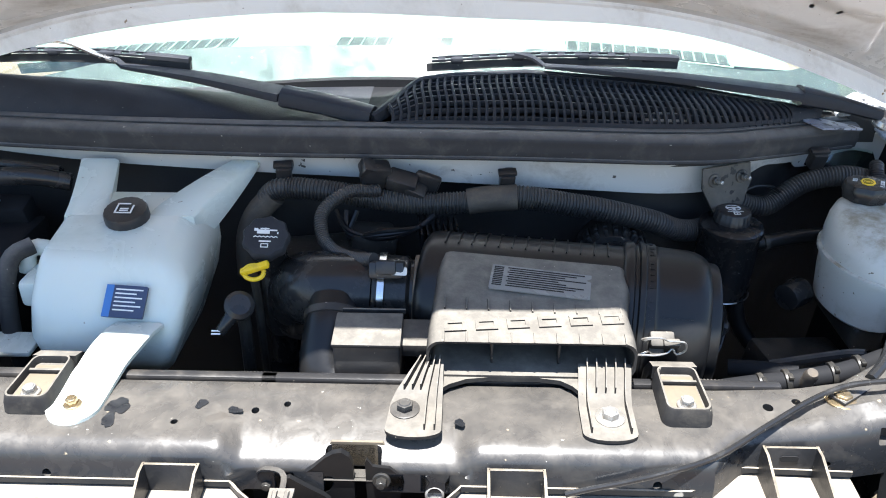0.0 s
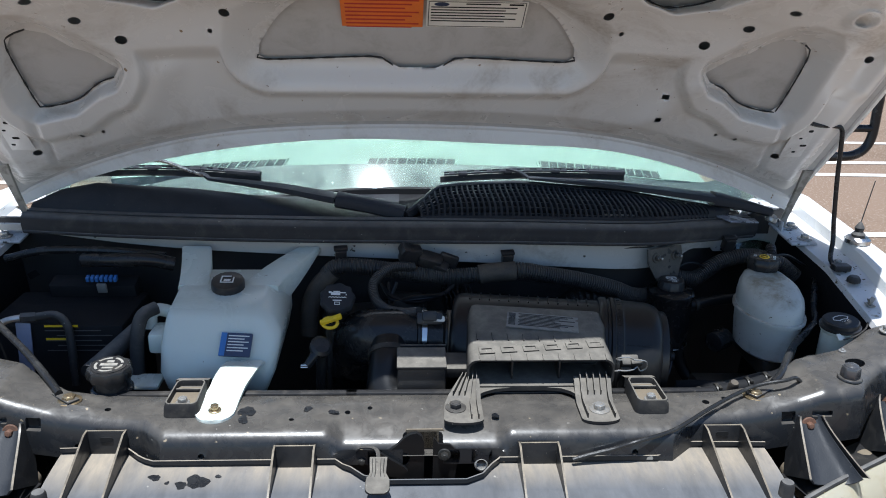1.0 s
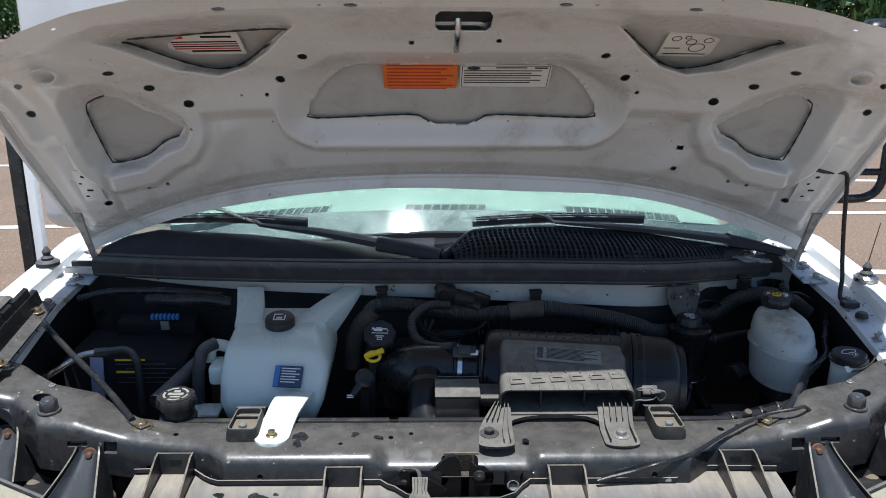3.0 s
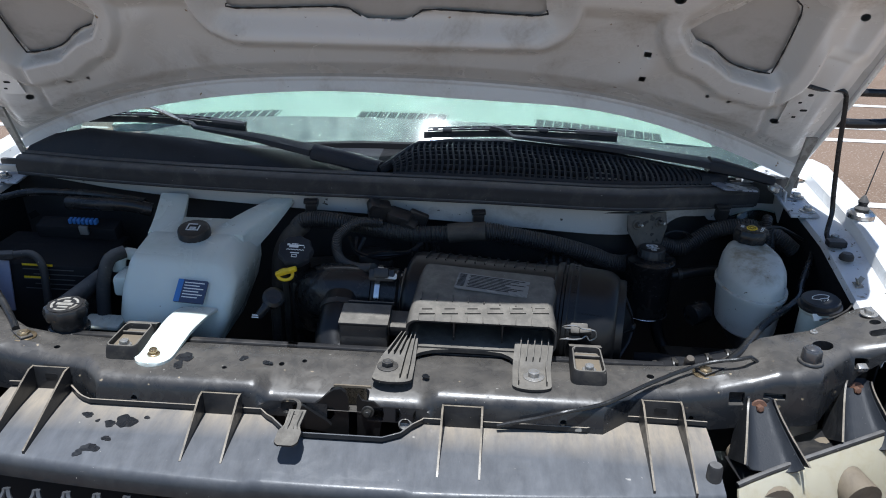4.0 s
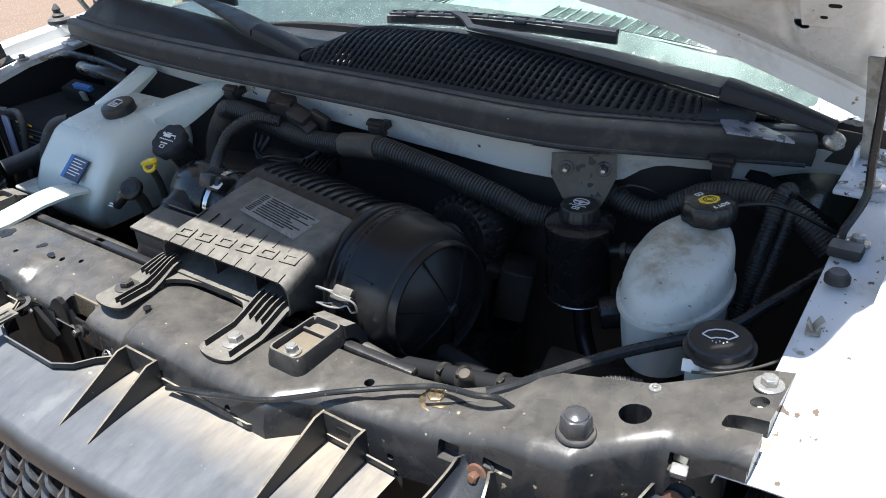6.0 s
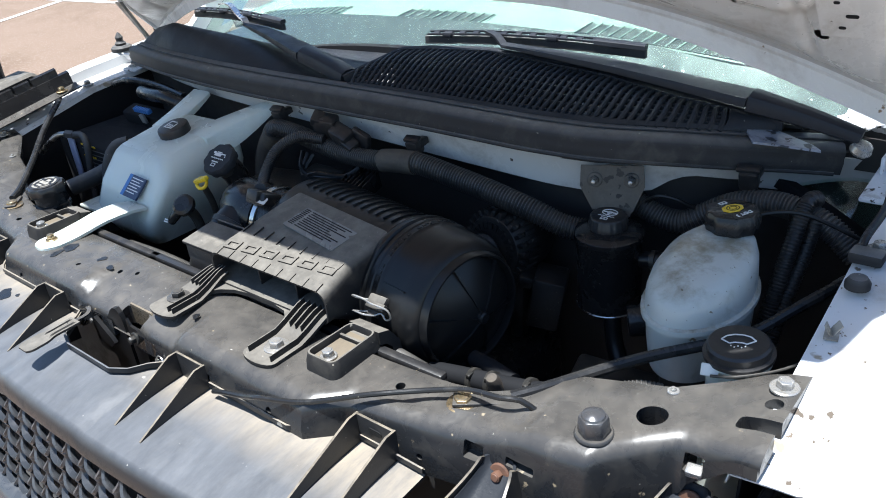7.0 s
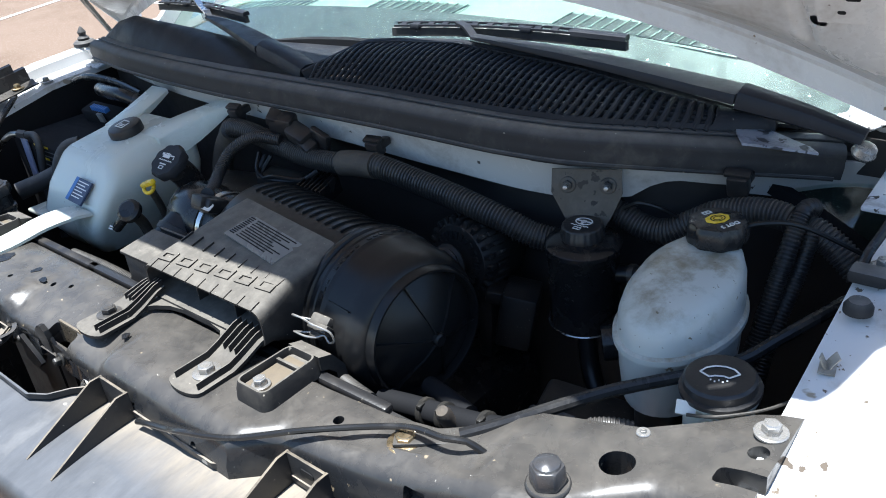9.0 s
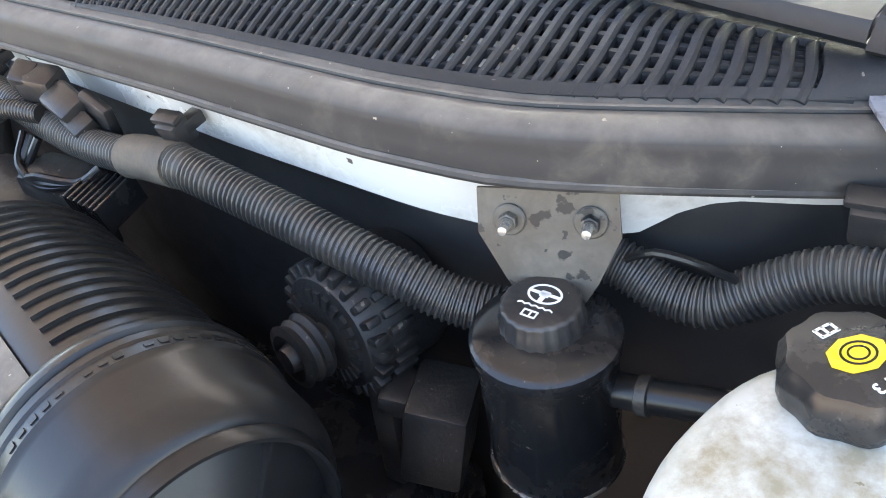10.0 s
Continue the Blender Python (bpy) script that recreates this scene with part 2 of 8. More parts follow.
M_CREAM = surf("aged_cream_plastic", (0.30, 0.285, 0.25), (0.16, 0.145, 0.12), rough=0.5, scale=40, bump=0.1, lo=0.46, hi=0.6)
M_BLACK = surf("black_oiled_steel", (0.011, 0.011, 0.012), (0.019, 0.018, 0.017), rough=0.30, spec=0.4, scale=24, bump=0.04, specks=(((0.12, 0.115, 0.10), 260, 0.715),))
M_SCUFFED = surf("scuffed_steel_bracket", (0.055, 0.050, 0.043), (0.105, 0.094, 0.077), rough=0.5, scale=16, fine=150, bump=0.15, speck=((0.015, 0.015, 0.015), 48, 0.625), specks=(((0.02, 0.02, 0.02), 120, 0.66),))
M_DARK = surf("dark_grimy_plastic", (0.024, 0.024, 0.025), (0.042, 0.040, 0.036), rough=0.7, scale=18, bump=0.15)
M_ENGINE = surf("grimy_engine_metal", (0.030, 0.029, 0.027), (0.07, 0.063, 0.052), rough=0.5, metal=0.3, scale=22, bump=0.25, specks=(((0.20, 0.18, 0.15), 120, 0.70),))
M_TAN = surf("tan_dusty_plastic", (0.17, 0.14, 0.10), (0.12, 0.10, 0.075), rough=0.6, scale=18)
M_TAPE = surf("cloth_tape", (0.05, 0.042, 0.035), (0.11, 0.092, 0.07), rough=0.8, scale=25, fine=300, bump=0.3)
M_LEAF = surf("tree_leaf", (0.045, 0.10, 0.025), (0.085, 0.15, 0.04), rough=0.6, scale=0.8, bump=0.0)
M_BARK = surf("tree_bark", (0.12, 0.09, 0.06), (0.07, 0.055, 0.04), rough=0.9, scale=4, bump=0.4)
M_ASPHALT = surf("sun_bleached_asphalt", (0.178, 0.120, 0.080), (0.128, 0.085, 0.055), rough=0.9, scale=0.7, fine=26, bump=0.6, speck=((0.30, 0.25, 0.20), 60, 0.6))
M_LINE = surf("worn_line_paint", (0.66, 0.64, 0.60), (0.45, 0.40, 0.34), rough=0.8, scale=6, fine=40, lo=0.45, hi=0.65)
M_LENS = surf("headlamp_lens", (0.84, 0.79, 0.62), (0.74, 0.66, 0.46), rough=0.12, rvar=0.06, scale=20, bump=0.0, transmission=0.6)


def glass_material():
    """Tinted, dusty windscreen glass."""
    m = surf("windscreen_glass", (0.74, 0.93, 0.85), (0.74, 0.93, 0.85), rough=0.03, rvar=0.02, bump=0.0, transmission=1.0, ior=1.5)
    nt = m.node_tree
    n, link = nt.nodes, nt.links.new
    b, out = n["Principled BSDF"], n["Material Output"]
    b.inputs["Coat Weight"].default_value, b.inputs["Coat Roughness"].default_value = 0.09, 0.07
    dust = n.new("ShaderNodeBsdfDiffuse")
    dust.inputs[0].default_value = (0.75, 0.74, 0.70, 1)
    tc, tex = n.new("ShaderNodeTexCoord"), n.new("ShaderNodeTexNoise")
    tex.inputs["Scale"].default_value, tex.inputs["Detail"].default_value = 70, 10
    link(tc.outputs["Object"], tex.inputs["Vector"])
    rng = n.new("ShaderNodeMapRange")
    rng.inputs[1].default_value, rng.inputs[2].default_value, rng.inputs[3].default_value, rng.inputs[4].default_value = 0.50, 0.72, 0.001, 0.03
    link(tex.outputs[0], rng.inputs[0])
    mix = n.new("ShaderNodeMixShader")
    link(rng.outputs[0], mix.inputs[0])
    link(b.outputs[0], mix.inputs[1])
    link(dust.outputs[0], mix.inputs[2])
    link(mix.outputs[0], out.inputs[0])
    return m


M_GLASS = glass_material()
# ---- mesh helpers ----
def thing(name, label, category, at=(0, 0, 0), group="", kind=""):
    """An empty at the base of a thing; its parts hang under it."""
    ob = new(name)
    ob.location = at
    ob.empty_display_size = 0.05
    return tagged(ob, label, category, group, kind)


def mesh_of(name, bm, material, smooth=35):
    me = bpy.data.meshes.new(name)
    bmesh.ops.recalc_face_normals(bm, faces=bm.faces)
    bm.to_mesh(me)
    bm.free()
    me.materials.append(material)
    if smooth:
        me.shade_smooth()
        me.set_sharp_from_angle(angle=radians(smooth))
    return me


def part(name, bm, material, parent=None, label="", smooth=35):
    """Links a bmesh, in world coordinates, as one mesh object under a thing or a part."""
    ob = new(name, mesh_of(name, bm, material, smooth))
    if parent is not None:
        ob.parent = parent
        if parent.type == "EMPTY":
            ob.location = -parent.location
    return tagged(ob, label)


def solo(name, bm, material, label, category, kind="", group="", smooth=35):
    return tagged(part(name, bm, material, smooth=smooth), label, category, group, kind)


def bevel(bm, verts, size, seg=2):
    vs = set(verts)
    edges = [e for e in bm.edges if e.verts[0] in vs and e.verts[1] in vs and (len(e.link_faces) != 2 or e.calc_face_angle(0) > 0.5)]
    if size > 0 and edges:
        bmesh.ops.bevel(bm, geom=edges, offset=size, segments=seg, affect="EDGES", profile=0.5, clamp_overlap=True)


def box(bm, c, s, rot=(0, 0, 0), bev=0.002, seg=2):
    m = pose(*c, *rot) @ Matrix.Diagonal((*s, 1))
    r = bmesh.ops.create_cube(bm, size=1, matrix=m)
    bevel(bm, r["verts"], bev, seg)
    return bm


def cyl(bm, p0, p1, r0, r1=None, n=24, bev=0.0):
    p0, p1 = Vector(p0), Vector(p1)
    d = p1 - p0
    m = Matrix.Translation((p0 + p1) / 2) @ d.to_track_quat("Z", "Y").to_matrix().to_4x4()
    r = bmesh.ops.create_cone(bm, cap_ends=True, segments=n, radius1=r0, radius2=r0 if r1 is None else r1, depth=d.length, matrix=m)
    bevel(bm, r["verts"], bev)
    return bm


def loft(bm, rows, close=True, caps=True):
    """Skin between rows of points of the same number; close: each row is a ring."""
    vs = [[bm.verts.new(p) for p in row] for row in rows]
    n = len(rows[0])
    for a, b in zip(vs, vs[1:]):
        for i in range(n if close else n - 1):
            j = (i + 1) % n
            bm.faces.new((a[i], a[j], b[j], b[i]))
    if close and caps:
        bm.faces.new(vs[0][::-1])
        bm.faces.new(vs[-1])
    return bm


def spline(pts, step=0.01):
    """Points along a smooth curve through pts, about step apart."""
    p = [Vector(q) for q in pts]
    p = [p[0] * 2 - p[1]] + p + [p[-1] * 2 - p[-2]]
    out = []
    for a, b, c, d in zip(p, p[1:], p[2:], p[3:]):
        k = max(2, int((c - b).length / step))
        for i in range(k):
            t = i / k
            out.append(0.5 * (2 * b + (c - a) * t + (2 * a - 5 * b + 4 * c - d) * t * t + (3 * b - a - 3 * c + d) * t ** 3))
    return out + [p[-2]]


def sweep(bm, pts, ring, scale=None):
    """Carries a ring of (side, up) offsets along points."""
    rows, side = [], None
    for i, p in enumerate(pts):
        d = (pts[min(i + 1, len(pts) - 1)] - pts[max(i - 1, 0)]).normalized()
        if side is None:
            side = d.cross(Vector((0, 0, 1))) if abs(d.z) < 0.95 else d.cross(Vector((0, 1, 0)))
        side = (side - d * side.dot(d)).normalized()
        up = side.cross(d)
        k = scale(i) if scale else 1.0
        rows.append([p + side * a * k + up * b * k for a, b in ring])
    return loft(bm, rows)


def circle(r, n=14):
    return [(r * math.cos(2 * math.pi * i / n), r * math.sin(2 * math.pi * i / n)) for i in range(n)]


def tube(bm, pts, r, n=14, step=0.008, taper=None):
    ps = spline(pts, step)
    k = len(ps) - 1
    return sweep(bm, ps, circle(r, n), (lambda i: 1 + (taper - 1) * i / k) if taper else None)


def ribbed(bm, pts, r, pitch=0.0048, n=16, depth=0.12):
    """Corrugated conduit along a curve."""
    ps = spline(pts, pitch / 4)
    return sweep(bm, ps, circle(r, n), lambda i: 1 - (depth if i % 4 in (0, 1) else 0.0))


def lathe(bm, profile, at, axis=(0, 0, 1), n=32, sx=1.0, sy=1.0, lobes=0, lobe=0.0):
    """Turns (radius, height) pairs about an axis through at."""
    m = Matrix.Translation(at) @ Vector(axis).to_track_quat("Z", "Y").to_matrix().to_4x4()
    rows = []
    for r, h in profile:
        row = []
        for i in range(n):
            a = 2 * math.pi * i / n
            k = r * (1 + lobe * math.cos(lobes * a)) if lobes else r
            row.append(m @ Vector((k * sx * math.cos(a), k * sy * math.sin(a), h)))
        rows.append(row)
    return loft(bm, rows)


def prism(bm, poly, z0, z1, m=None, bev=0.0):
    """A flat polygon pulled from z0 to z1, then placed by m."""
    m = m or Matrix()
    bot = [bm.verts.new(m @ Vector((x, y, z0))) for x, y in poly]
    top = [bm.verts.new(m @ Vector((x, y, z1))) for x, y in poly]
    bm.faces.new(bot[::-1])
    bm.faces.new(top)
    for i in range(len(poly)):
        j = (i + 1) % len(poly)
        bm.faces.new((bot[i], bot[j], top[j], top[i]))
    bevel(bm, bot + top, bev)
    return bm


def rounded(w, h, r, n=5):
    """A rounded rectangle about the origin."""
    out = []
    for cx, cy, a0 in ((w / 2 - r, h / 2 - r, 0), (-w / 2 + r, h / 2 - r, 90), (-w / 2 + r, -h / 2 + r, 180), (w / 2 - r, -h / 2 + r, 270)):
        for i in range(n + 1):
            a = radians(a0 + 90 * i / n)
            out.append((cx + r * math.cos(a), cy + r * math.sin(a)))
    return out


def sheet(bm, f, us, vs, thick=0.003):
    """A curved plate f(u, v) with a thickness downwards."""
    g = np.array([[f(u, v) for v in vs] for u in us], dtype=float)
    du, dv = np.gradient(g, axis=0), np.gradient(g, axis=1)
    nn = np.cross(du, dv)
    nn /= np.linalg.norm(nn, axis=2, keepdims=True) + 1e-12
    if nn[..., 2].mean() < 0:
        nn = -nn
    nu, nv = len(us), len(vs)
    lay = []
    for off in (0.0, -thick):
        lay.append([[bm.verts.new(g[i, j] + nn[i, j] * off) for j in range(nv)] for i in range(nu)])
    for k, (a, flip) in enumerate(((lay[0], 1), (lay[1], -1))):
        for i in range(nu - 1):
            for j in range(nv - 1):
                q = (a[i][j], a[i + 1][j], a[i + 1][j + 1], a[i][j + 1])
                bm.faces.new(q[::flip])
    rim = [(i, 0) for i in range(nu)] + [(nu - 1, j) for j in range(1, nv)] + [(i, nv - 1) for i in range(nu - 2, -1, -1)] + [(0, j) for j in range(nv - 2, 0, -1)]
    for (i, j), (k, l) in zip(rim, rim[1:] + rim[:1]):
        bm.faces.new((lay[0][i][j], lay[1][i][j], lay[1][k][l], lay[0][k][l]))
    return bm


def carve(ob, bm):
    """Cuts the solids in bm out of a mesh object, for good."""
    cut = new("cutter", bpy.data.meshes.new("cutter"))
    bmesh.ops.recalc_face_normals(bm, faces=bm.faces)
    bm.to_mesh(cut.data)
    bm.free()
    mod = ob.modifiers.new("cut", "BOOLEAN")
    mod.object, mod.operation, mod.solver = cut, "DIFFERENCE", "EXACT"
    bpy.context.view_layer.update()
    me = bpy.data.meshes.new_from_object(ob.evaluated_get(bpy.context.evaluated_depsgraph_get()))
    if len(me.vertices) < 0.6 * len(ob.data.vertices):
        mod.solver = "FAST"
        bpy.context.view_layer.update()
        me = bpy.data.meshes.new_from_object(ob.evaluated_get(bpy.context.evaluated_depsgraph_get()))
    ob.modifiers.remove(mod)
    ob.data = me
    bpy.data.objects.remove(cut)
    me.shade_smooth()
    me.set_sharp_from_angle(angle=radians(40))
    return ob


def B():
    return bmesh.new()


def bolt(parent, at, r=0.009, washer=0.014, material=None, up=(0, 0, 1), h=0.008, label=""):
    """A hex-headed bolt with its washer."""
    at, up = Vector(at), Vector(up).normalized()
    bm = B()
    lathe(bm, [(washer, 0), (washer, 0.0018), (washer * 0.9, 0.0026), (0.001, 0.0026)], at, up, 20)
    cyl(bm, at + up * 0.002, at + up * (0.002 + h), r, r * 0.96, 6, 0.0008)
    lathe(bm, [(r * 0.7, 0.0), (r * 0.62, 0.0009), (0.0005, 0.0012)], at + up * (0.002 + h), up, 12)
    return part("bolt", bm, material or M_BOLT, parent, label, smooth=30)


def bars(parent, m, rows, material, name="printed_line", h=0.0004):
    """Plain printed bars: rows of (x, y, width, height) in the plane of m."""
    for x, y, w, t in rows:
        part(name, prism(B(), [(x, y), (x + w, y), (x + w, y + t), (x, y + t)], 0.0, h, m), material, parent, smooth=0)


def lettering(parent, words, m, size, material, name="lettering", depth=0.0004):
    """Words in the built-in font, as a mesh in the plane of m, centred."""
    cu = bpy.data.curves.new(name, "FONT")
    cu.body, cu.size, cu.extrude, cu.align_x, cu.align_y = words, size, depth, "CENTER", "CENTER"
    ob = bpy.data.objects.new(name, cu)
    scene.collection.objects.link(ob)
    me = bpy.data.meshes.new_from_object(ob.evaluated_get(bpy.context.evaluated_depsgraph_get()))
    bpy.data.objects.remove(ob)
    bpy.data.curves.remove(cu)
    me.transform(m)
    me.materials.clear()
    me.materials.append(material)
    t = new(name, me)
    t.parent = parent
    if parent.type == "EMPTY":
        t.location = -parent.location
    return t


def facing(at, normal, right=(1, 0, 0)):
    """A frame at a place whose z is the normal and whose x is about right."""
    z = Vector(normal).normalized()
    x = Vector(right)
    x = (x - z * x.dot(z)).normalized()
    y = z.cross(x)
    return Matrix(((x.x, y.x, z.x, at[0]), (x.y, y.y, z.y, at[1]), (x.z, y.z, z.z, at[2]), (0, 0, 0, 1)))


def ip(x, xs, ys):
    return float(np.interp(x, xs, ys))
# ---- setting: car park ----
bm = B()
N = 60
ring = [[(r * math.cos(2 * math.pi * i / N), r * math.sin(2 * math.pi * i / N), 0.0) for i in range(N)] for r in (0.5, 4, 12, 40, 150, 900)]
loft(bm, ring, True, False)
bm.faces.new([v for v in bm.verts][:N])
solo("ground", bm, M_ASPHALT, "sun-bleached brown asphalt car park with worn markings", "car park", "structure", smooth=0)


def stall_line(a, b, w=0.10):
    a, b = Vector((*a, 0.004)), Vector((*b, 0.004))
    s = (b - a).normalized().cross(Vector((0, 0, 1))) * w / 2
    bm = B()
    prism(bm, [tuple((a + s)[:2]), tuple((b + s)[:2]), tuple((b - s)[:2]), tuple((a - s)[:2])], 0.003, 0.006)
    return solo("parking_line", bm, M_LINE, "worn white parking line painted on the asphalt", "road marking", "structure", "parking lines", smooth=0)


for a, b in (((-9.0, 2.2), (-11.2, 6.7)), ((-16.0, 4.3), (-3.0, 5.25)), ((2.6, 6.2), (9.0, 6.2)), ((2.6, 5.75), (9.0, 5.55)), ((2.4, 7.3), (9, 6.95)),
             ((2.2, 4.0), (9, 3.75)), ((2.0, 1.0), (9.0, 0.8)), ((-12.8, 7.5), (-4.0, 8.1))):
    stall_line(a, b)


def tree(at, height, spread, seed):
    rnd = random.Random(seed)
    t = thing("tree", "broad-leaved roadside tree with a dense dark green crown", "tree", at, "trees round the car park")
    bm = B()
    x, y, _ = at
    top = Vector((x, y, height * 0.72))
    cyl(bm, (x, y, -0.1), top, 0.26, 0.07, 10)
    for i in range(9):
        a, h = rnd.uniform(0, 6.28), rnd.uniform(0.3, 0.65) * height
        cyl(bm, (x, y, h), (x + math.cos(a) * spread * 0.6, y + math.sin(a) * spread * 0.6, h + rnd.uniform(0.1, 0.25) * height), 0.09, 0.02, 6)
    part("trunk", bm, M_BARK, t)
    verts, faces = [], []
    for c in range(150):
        a, rr, hh = rnd.uniform(0, 6.28), spread * rnd.random() ** 0.5, rnd.uniform(0.22, 1.0)
        rr *= 1.1 - 0.6 * abs(hh - 0.5)
        cx, cy, cz = x + rr * math.cos(a), y + rr * math.sin(a), hh * height
        for _ in range(60):
            p = Vector((cx + rnd.gauss(0, 0.5), cy + rnd.gauss(0, 0.5), cz + rnd.gauss(0, 0.4)))
            s = rnd.uniform(0.20, 0.42)
            q = Euler((rnd.uniform(0, 3), rnd.uniform(0, 3), rnd.uniform(0, 6))).to_matrix()
            k = len(verts)
            verts += [p + q @ Vector(v) * s for v in ((-0.5, 0, 0), (0, -0.28, 0.06), (0.6, 0, 0), (0, 0.28, 0.06))]
            faces.append((k, k + 1, k + 2, k + 3))
    me = bpy.data.meshes.new("crown")
    me.from_pydata(verts, [], faces)
    me.materials.append(M_LEAF)
    ob = new("crown", me)
    ob.parent, ob.location = t, -t.location
    return t


for i, (tx, ty, th, ts) in enumerate(((13, 24, 7.5, 3.6), (17, 27, 8.5, 4.2), (21, 25, 8, 4), (9, 30, 6.0, 3.2), (-19, 30, 6.5, 3), (-23, 27, 6, 3.0), (26, 22, 8, 4.0), (-31, 57, 3.2, 2.6), (-34, 56, 3.6, 2.8))):
    tree((tx, ty, 0), th, ts, i + 3)

# ---- the van's body round the engine bay ----
# firewall: white painted flange under the rubber seal, dark insulation below
SX = [-0.82, -0.6, -0.4, -0.2, 0.0, 0.2, 0.4, 0.5, 0.55, 0.60, 0.65, 0.70, 0.76, 0.80]
SY = [0.478, 0.430, 0.405, 0.392, 0.390, 0.388, 0.386, 0.396, 0.418, 0.450, 0.486, 0.525, 0.562, 0.58]
SZ = [1.160, 1.165, 1.167, 1.168, 1.168, 1.168, 1.165, 1.163, 1.160, 1.153, 1.144, 1.135, 1.127, 1.122]


def smooth(a, b, x):
    t = np.clip((x - a) / (b - a), 0, 1)
    return t * t * (3 - 2 * t)


FX = np.linspace(-0.98, 0.98, 393)
FY, FZ = (np.convolve(np.pad(np.interp(FX, SX, v), 9, mode="edge"), np.hanning(21)[1:-1] / np.hanning(21).sum(), "valid")[:393] for v in (SY, SZ))


def seal_y(x):
    return ip(x, FX, FY)


def seal_z(x):
    return ip(x, FX, FZ)


def flange_low(x):
    return ip(x, [-0.82, -0.5, -0.2, -0.04, 0.19, 0.36, 0.43, 0.47, 0.553, 0.574, 0.590, 0.605, 0.642, 0.659, 0.668, 0.70, 0.733, 0.80], [1.135, 1.118, 1.110, 1.104, 1.094, 1.082, 1.077, 1.076, 1.082, 1.096, 1.101, 1.101, 1.093, 1.090, 1.078, 1.070, 1.0635, 1.05])


xs = np.concatenate((np.linspace(-0.88, 0.52, 72), np.linspace(0.53, 0.76, 60), np.linspace(0.78, 0.88, 6)))
bm = B()
sheet(bm, lambda x, v: (x, seal_y(x) + ip(x, [0.2, 0.45], [-0.003, 0.012]) + 0.012 * v, seal_z(x) - 0.008 + v * (flange_low(x) - seal_z(x) + 0.008)), xs, np.linspace(0, 1, 8), 0.004)
solo("wall_firewall_flange", bm, M_FIREWALL, "white painted steel cowl flange, grimy along its lower edge", "firewall", "structure")
bm = B()
sheet(bm, lambda x, v: (x, seal_y(x) + 0.05 + 0.03 * v, 1.15 - 0.75 * v), xs, np.linspace(0, 1, 6), 0.01)
solo("wall_firewall", bm, M_DARK, "black insulated firewall behind the engine", "firewall", "structure")
for name, x0, yy in (("wall_inner_left", -0.86, 0), ("wall_inner_right", 0.87, 0)):
    bm = B()
    box(bm, (x0, 0.33, 0.68), (0.012, 0.80, 0.66), bev=0.003)
    solo(name, bm, M_BLACK, "black inner wing panel of the engine bay", "inner wing", "structure")
bm = B()
box(bm, (0, 0.3, 0.36), (1.76, 0.95, 0.02))
solo("wall_undertray", bm, M_DARK, "dark grimy floor of the engine bay", "undertray", "structure")

# rubber weather seal along the cowl
seal = thing("cowl_seal", "dusty black rubber weather seal along the cowl edge", "rubber seal", (0, 0.375, 1.15))
bm = B()
pts = [Vector((x, seal_y(x), seal_z(x))) for x in np.linspace(-0.80, 0.765, 70)]
sweep(bm, pts, [(0.021, -0.021), (0.0235, -0.004), (0.021, 0.002), (0.0225, 0.006), (0.018, 0.014), (0.008, 0.018), (0.001, 0.0165), (-0.004, 0.0165), (-0.012, 0.021), (-0.022, 0.019), (-0.026, 0.008), (-0.024, -0.004), (-0.012, -0.018)][::-1])
part("rubber_strip", bm, M_RUBBER, seal, smooth=50)
bm = B()
sweep(bm, [Vector((p.x, p.y - 0.0225, p.z - 0.0195)) for p in pts], circle(0.0035, 8))
part("lip", bm, M_RUBBER, seal)
for dy, dz, r in ((0.004, 0.0175, 0.0022),):
    bm = B()
    sweep(bm, [Vector((p.x, p.y + dy, p.z + dz)) for p in pts], circle(r, 8))
    part("bead", bm, M_RUBBER, seal)

# plastic cowl panel, solid beside the passenger wiper
cowl = thing("air_intake_cowl", "black textured plastic cowl panel with an air intake grille", "cowl panel", (0, 0.45, 1.17))


def cowl_back_y(x):
    return ip(x, [-0.80, -0.71, -0.5, -0.2, 0.0, 0.3, 0.6, 0.82], [0.56, 0.575, 0.582, 0.585, 0.585, 0.585, 0.585, 0.585])


def cowl_z(x, v):
    lift = ip(x, [-0.82, -0.74, -0.66, -0.45, -0.25, -0.1, 0.0], [0.01, 0.045, 0.06, 0.045, 0.018, 0.0, 0.0])
    back = ip(x, [-0.82, -0.4, 0.0, 0.8], [1.165, 1.184, 1.192, 1.150])
    return seal_z(x) + 0.008 + (back - seal_z(x) - 0.008) * v + lift * math.sin(math.pi * min(1, v * 1.15) ** 0.8)


bm = B()
sheet(bm, lambda x, v: (x, seal_y(x) + 0.012 + v * (cowl_back_y(x) - seal_y(x) - 0.012), cowl_z(x, v)), np.linspace(-0.80, -0.035, 50), np.linspace(0, 1, 18), 0.004)
part("cover", bm, M_COWL, cowl)
bm = B()
sheet(bm, lambda x, v: (x, seal_y(x) + 0.012 + v * (cowl_back_y(x) - seal_y(x) + 0.03), 1.128 - 0.02 * v), np.linspace(-0.06, 0.82, 30), np.linspace(0, 1, 4), 0.004)
part("plenum_floor", bm, M_DARK, cowl, "dark plenum below the intake grille")
bm = B()
sheet(bm, lambda x, v: (x, cowl_back_y(x) - 0.004, 1.10 + v * (ip(x, [-0.06, 0.3, 0.82], [1.186, 1.184, 1.145]) - 1.10)), np.linspace(-0.06, 0.82, 30), (0, 0.5, 1), 0.004)
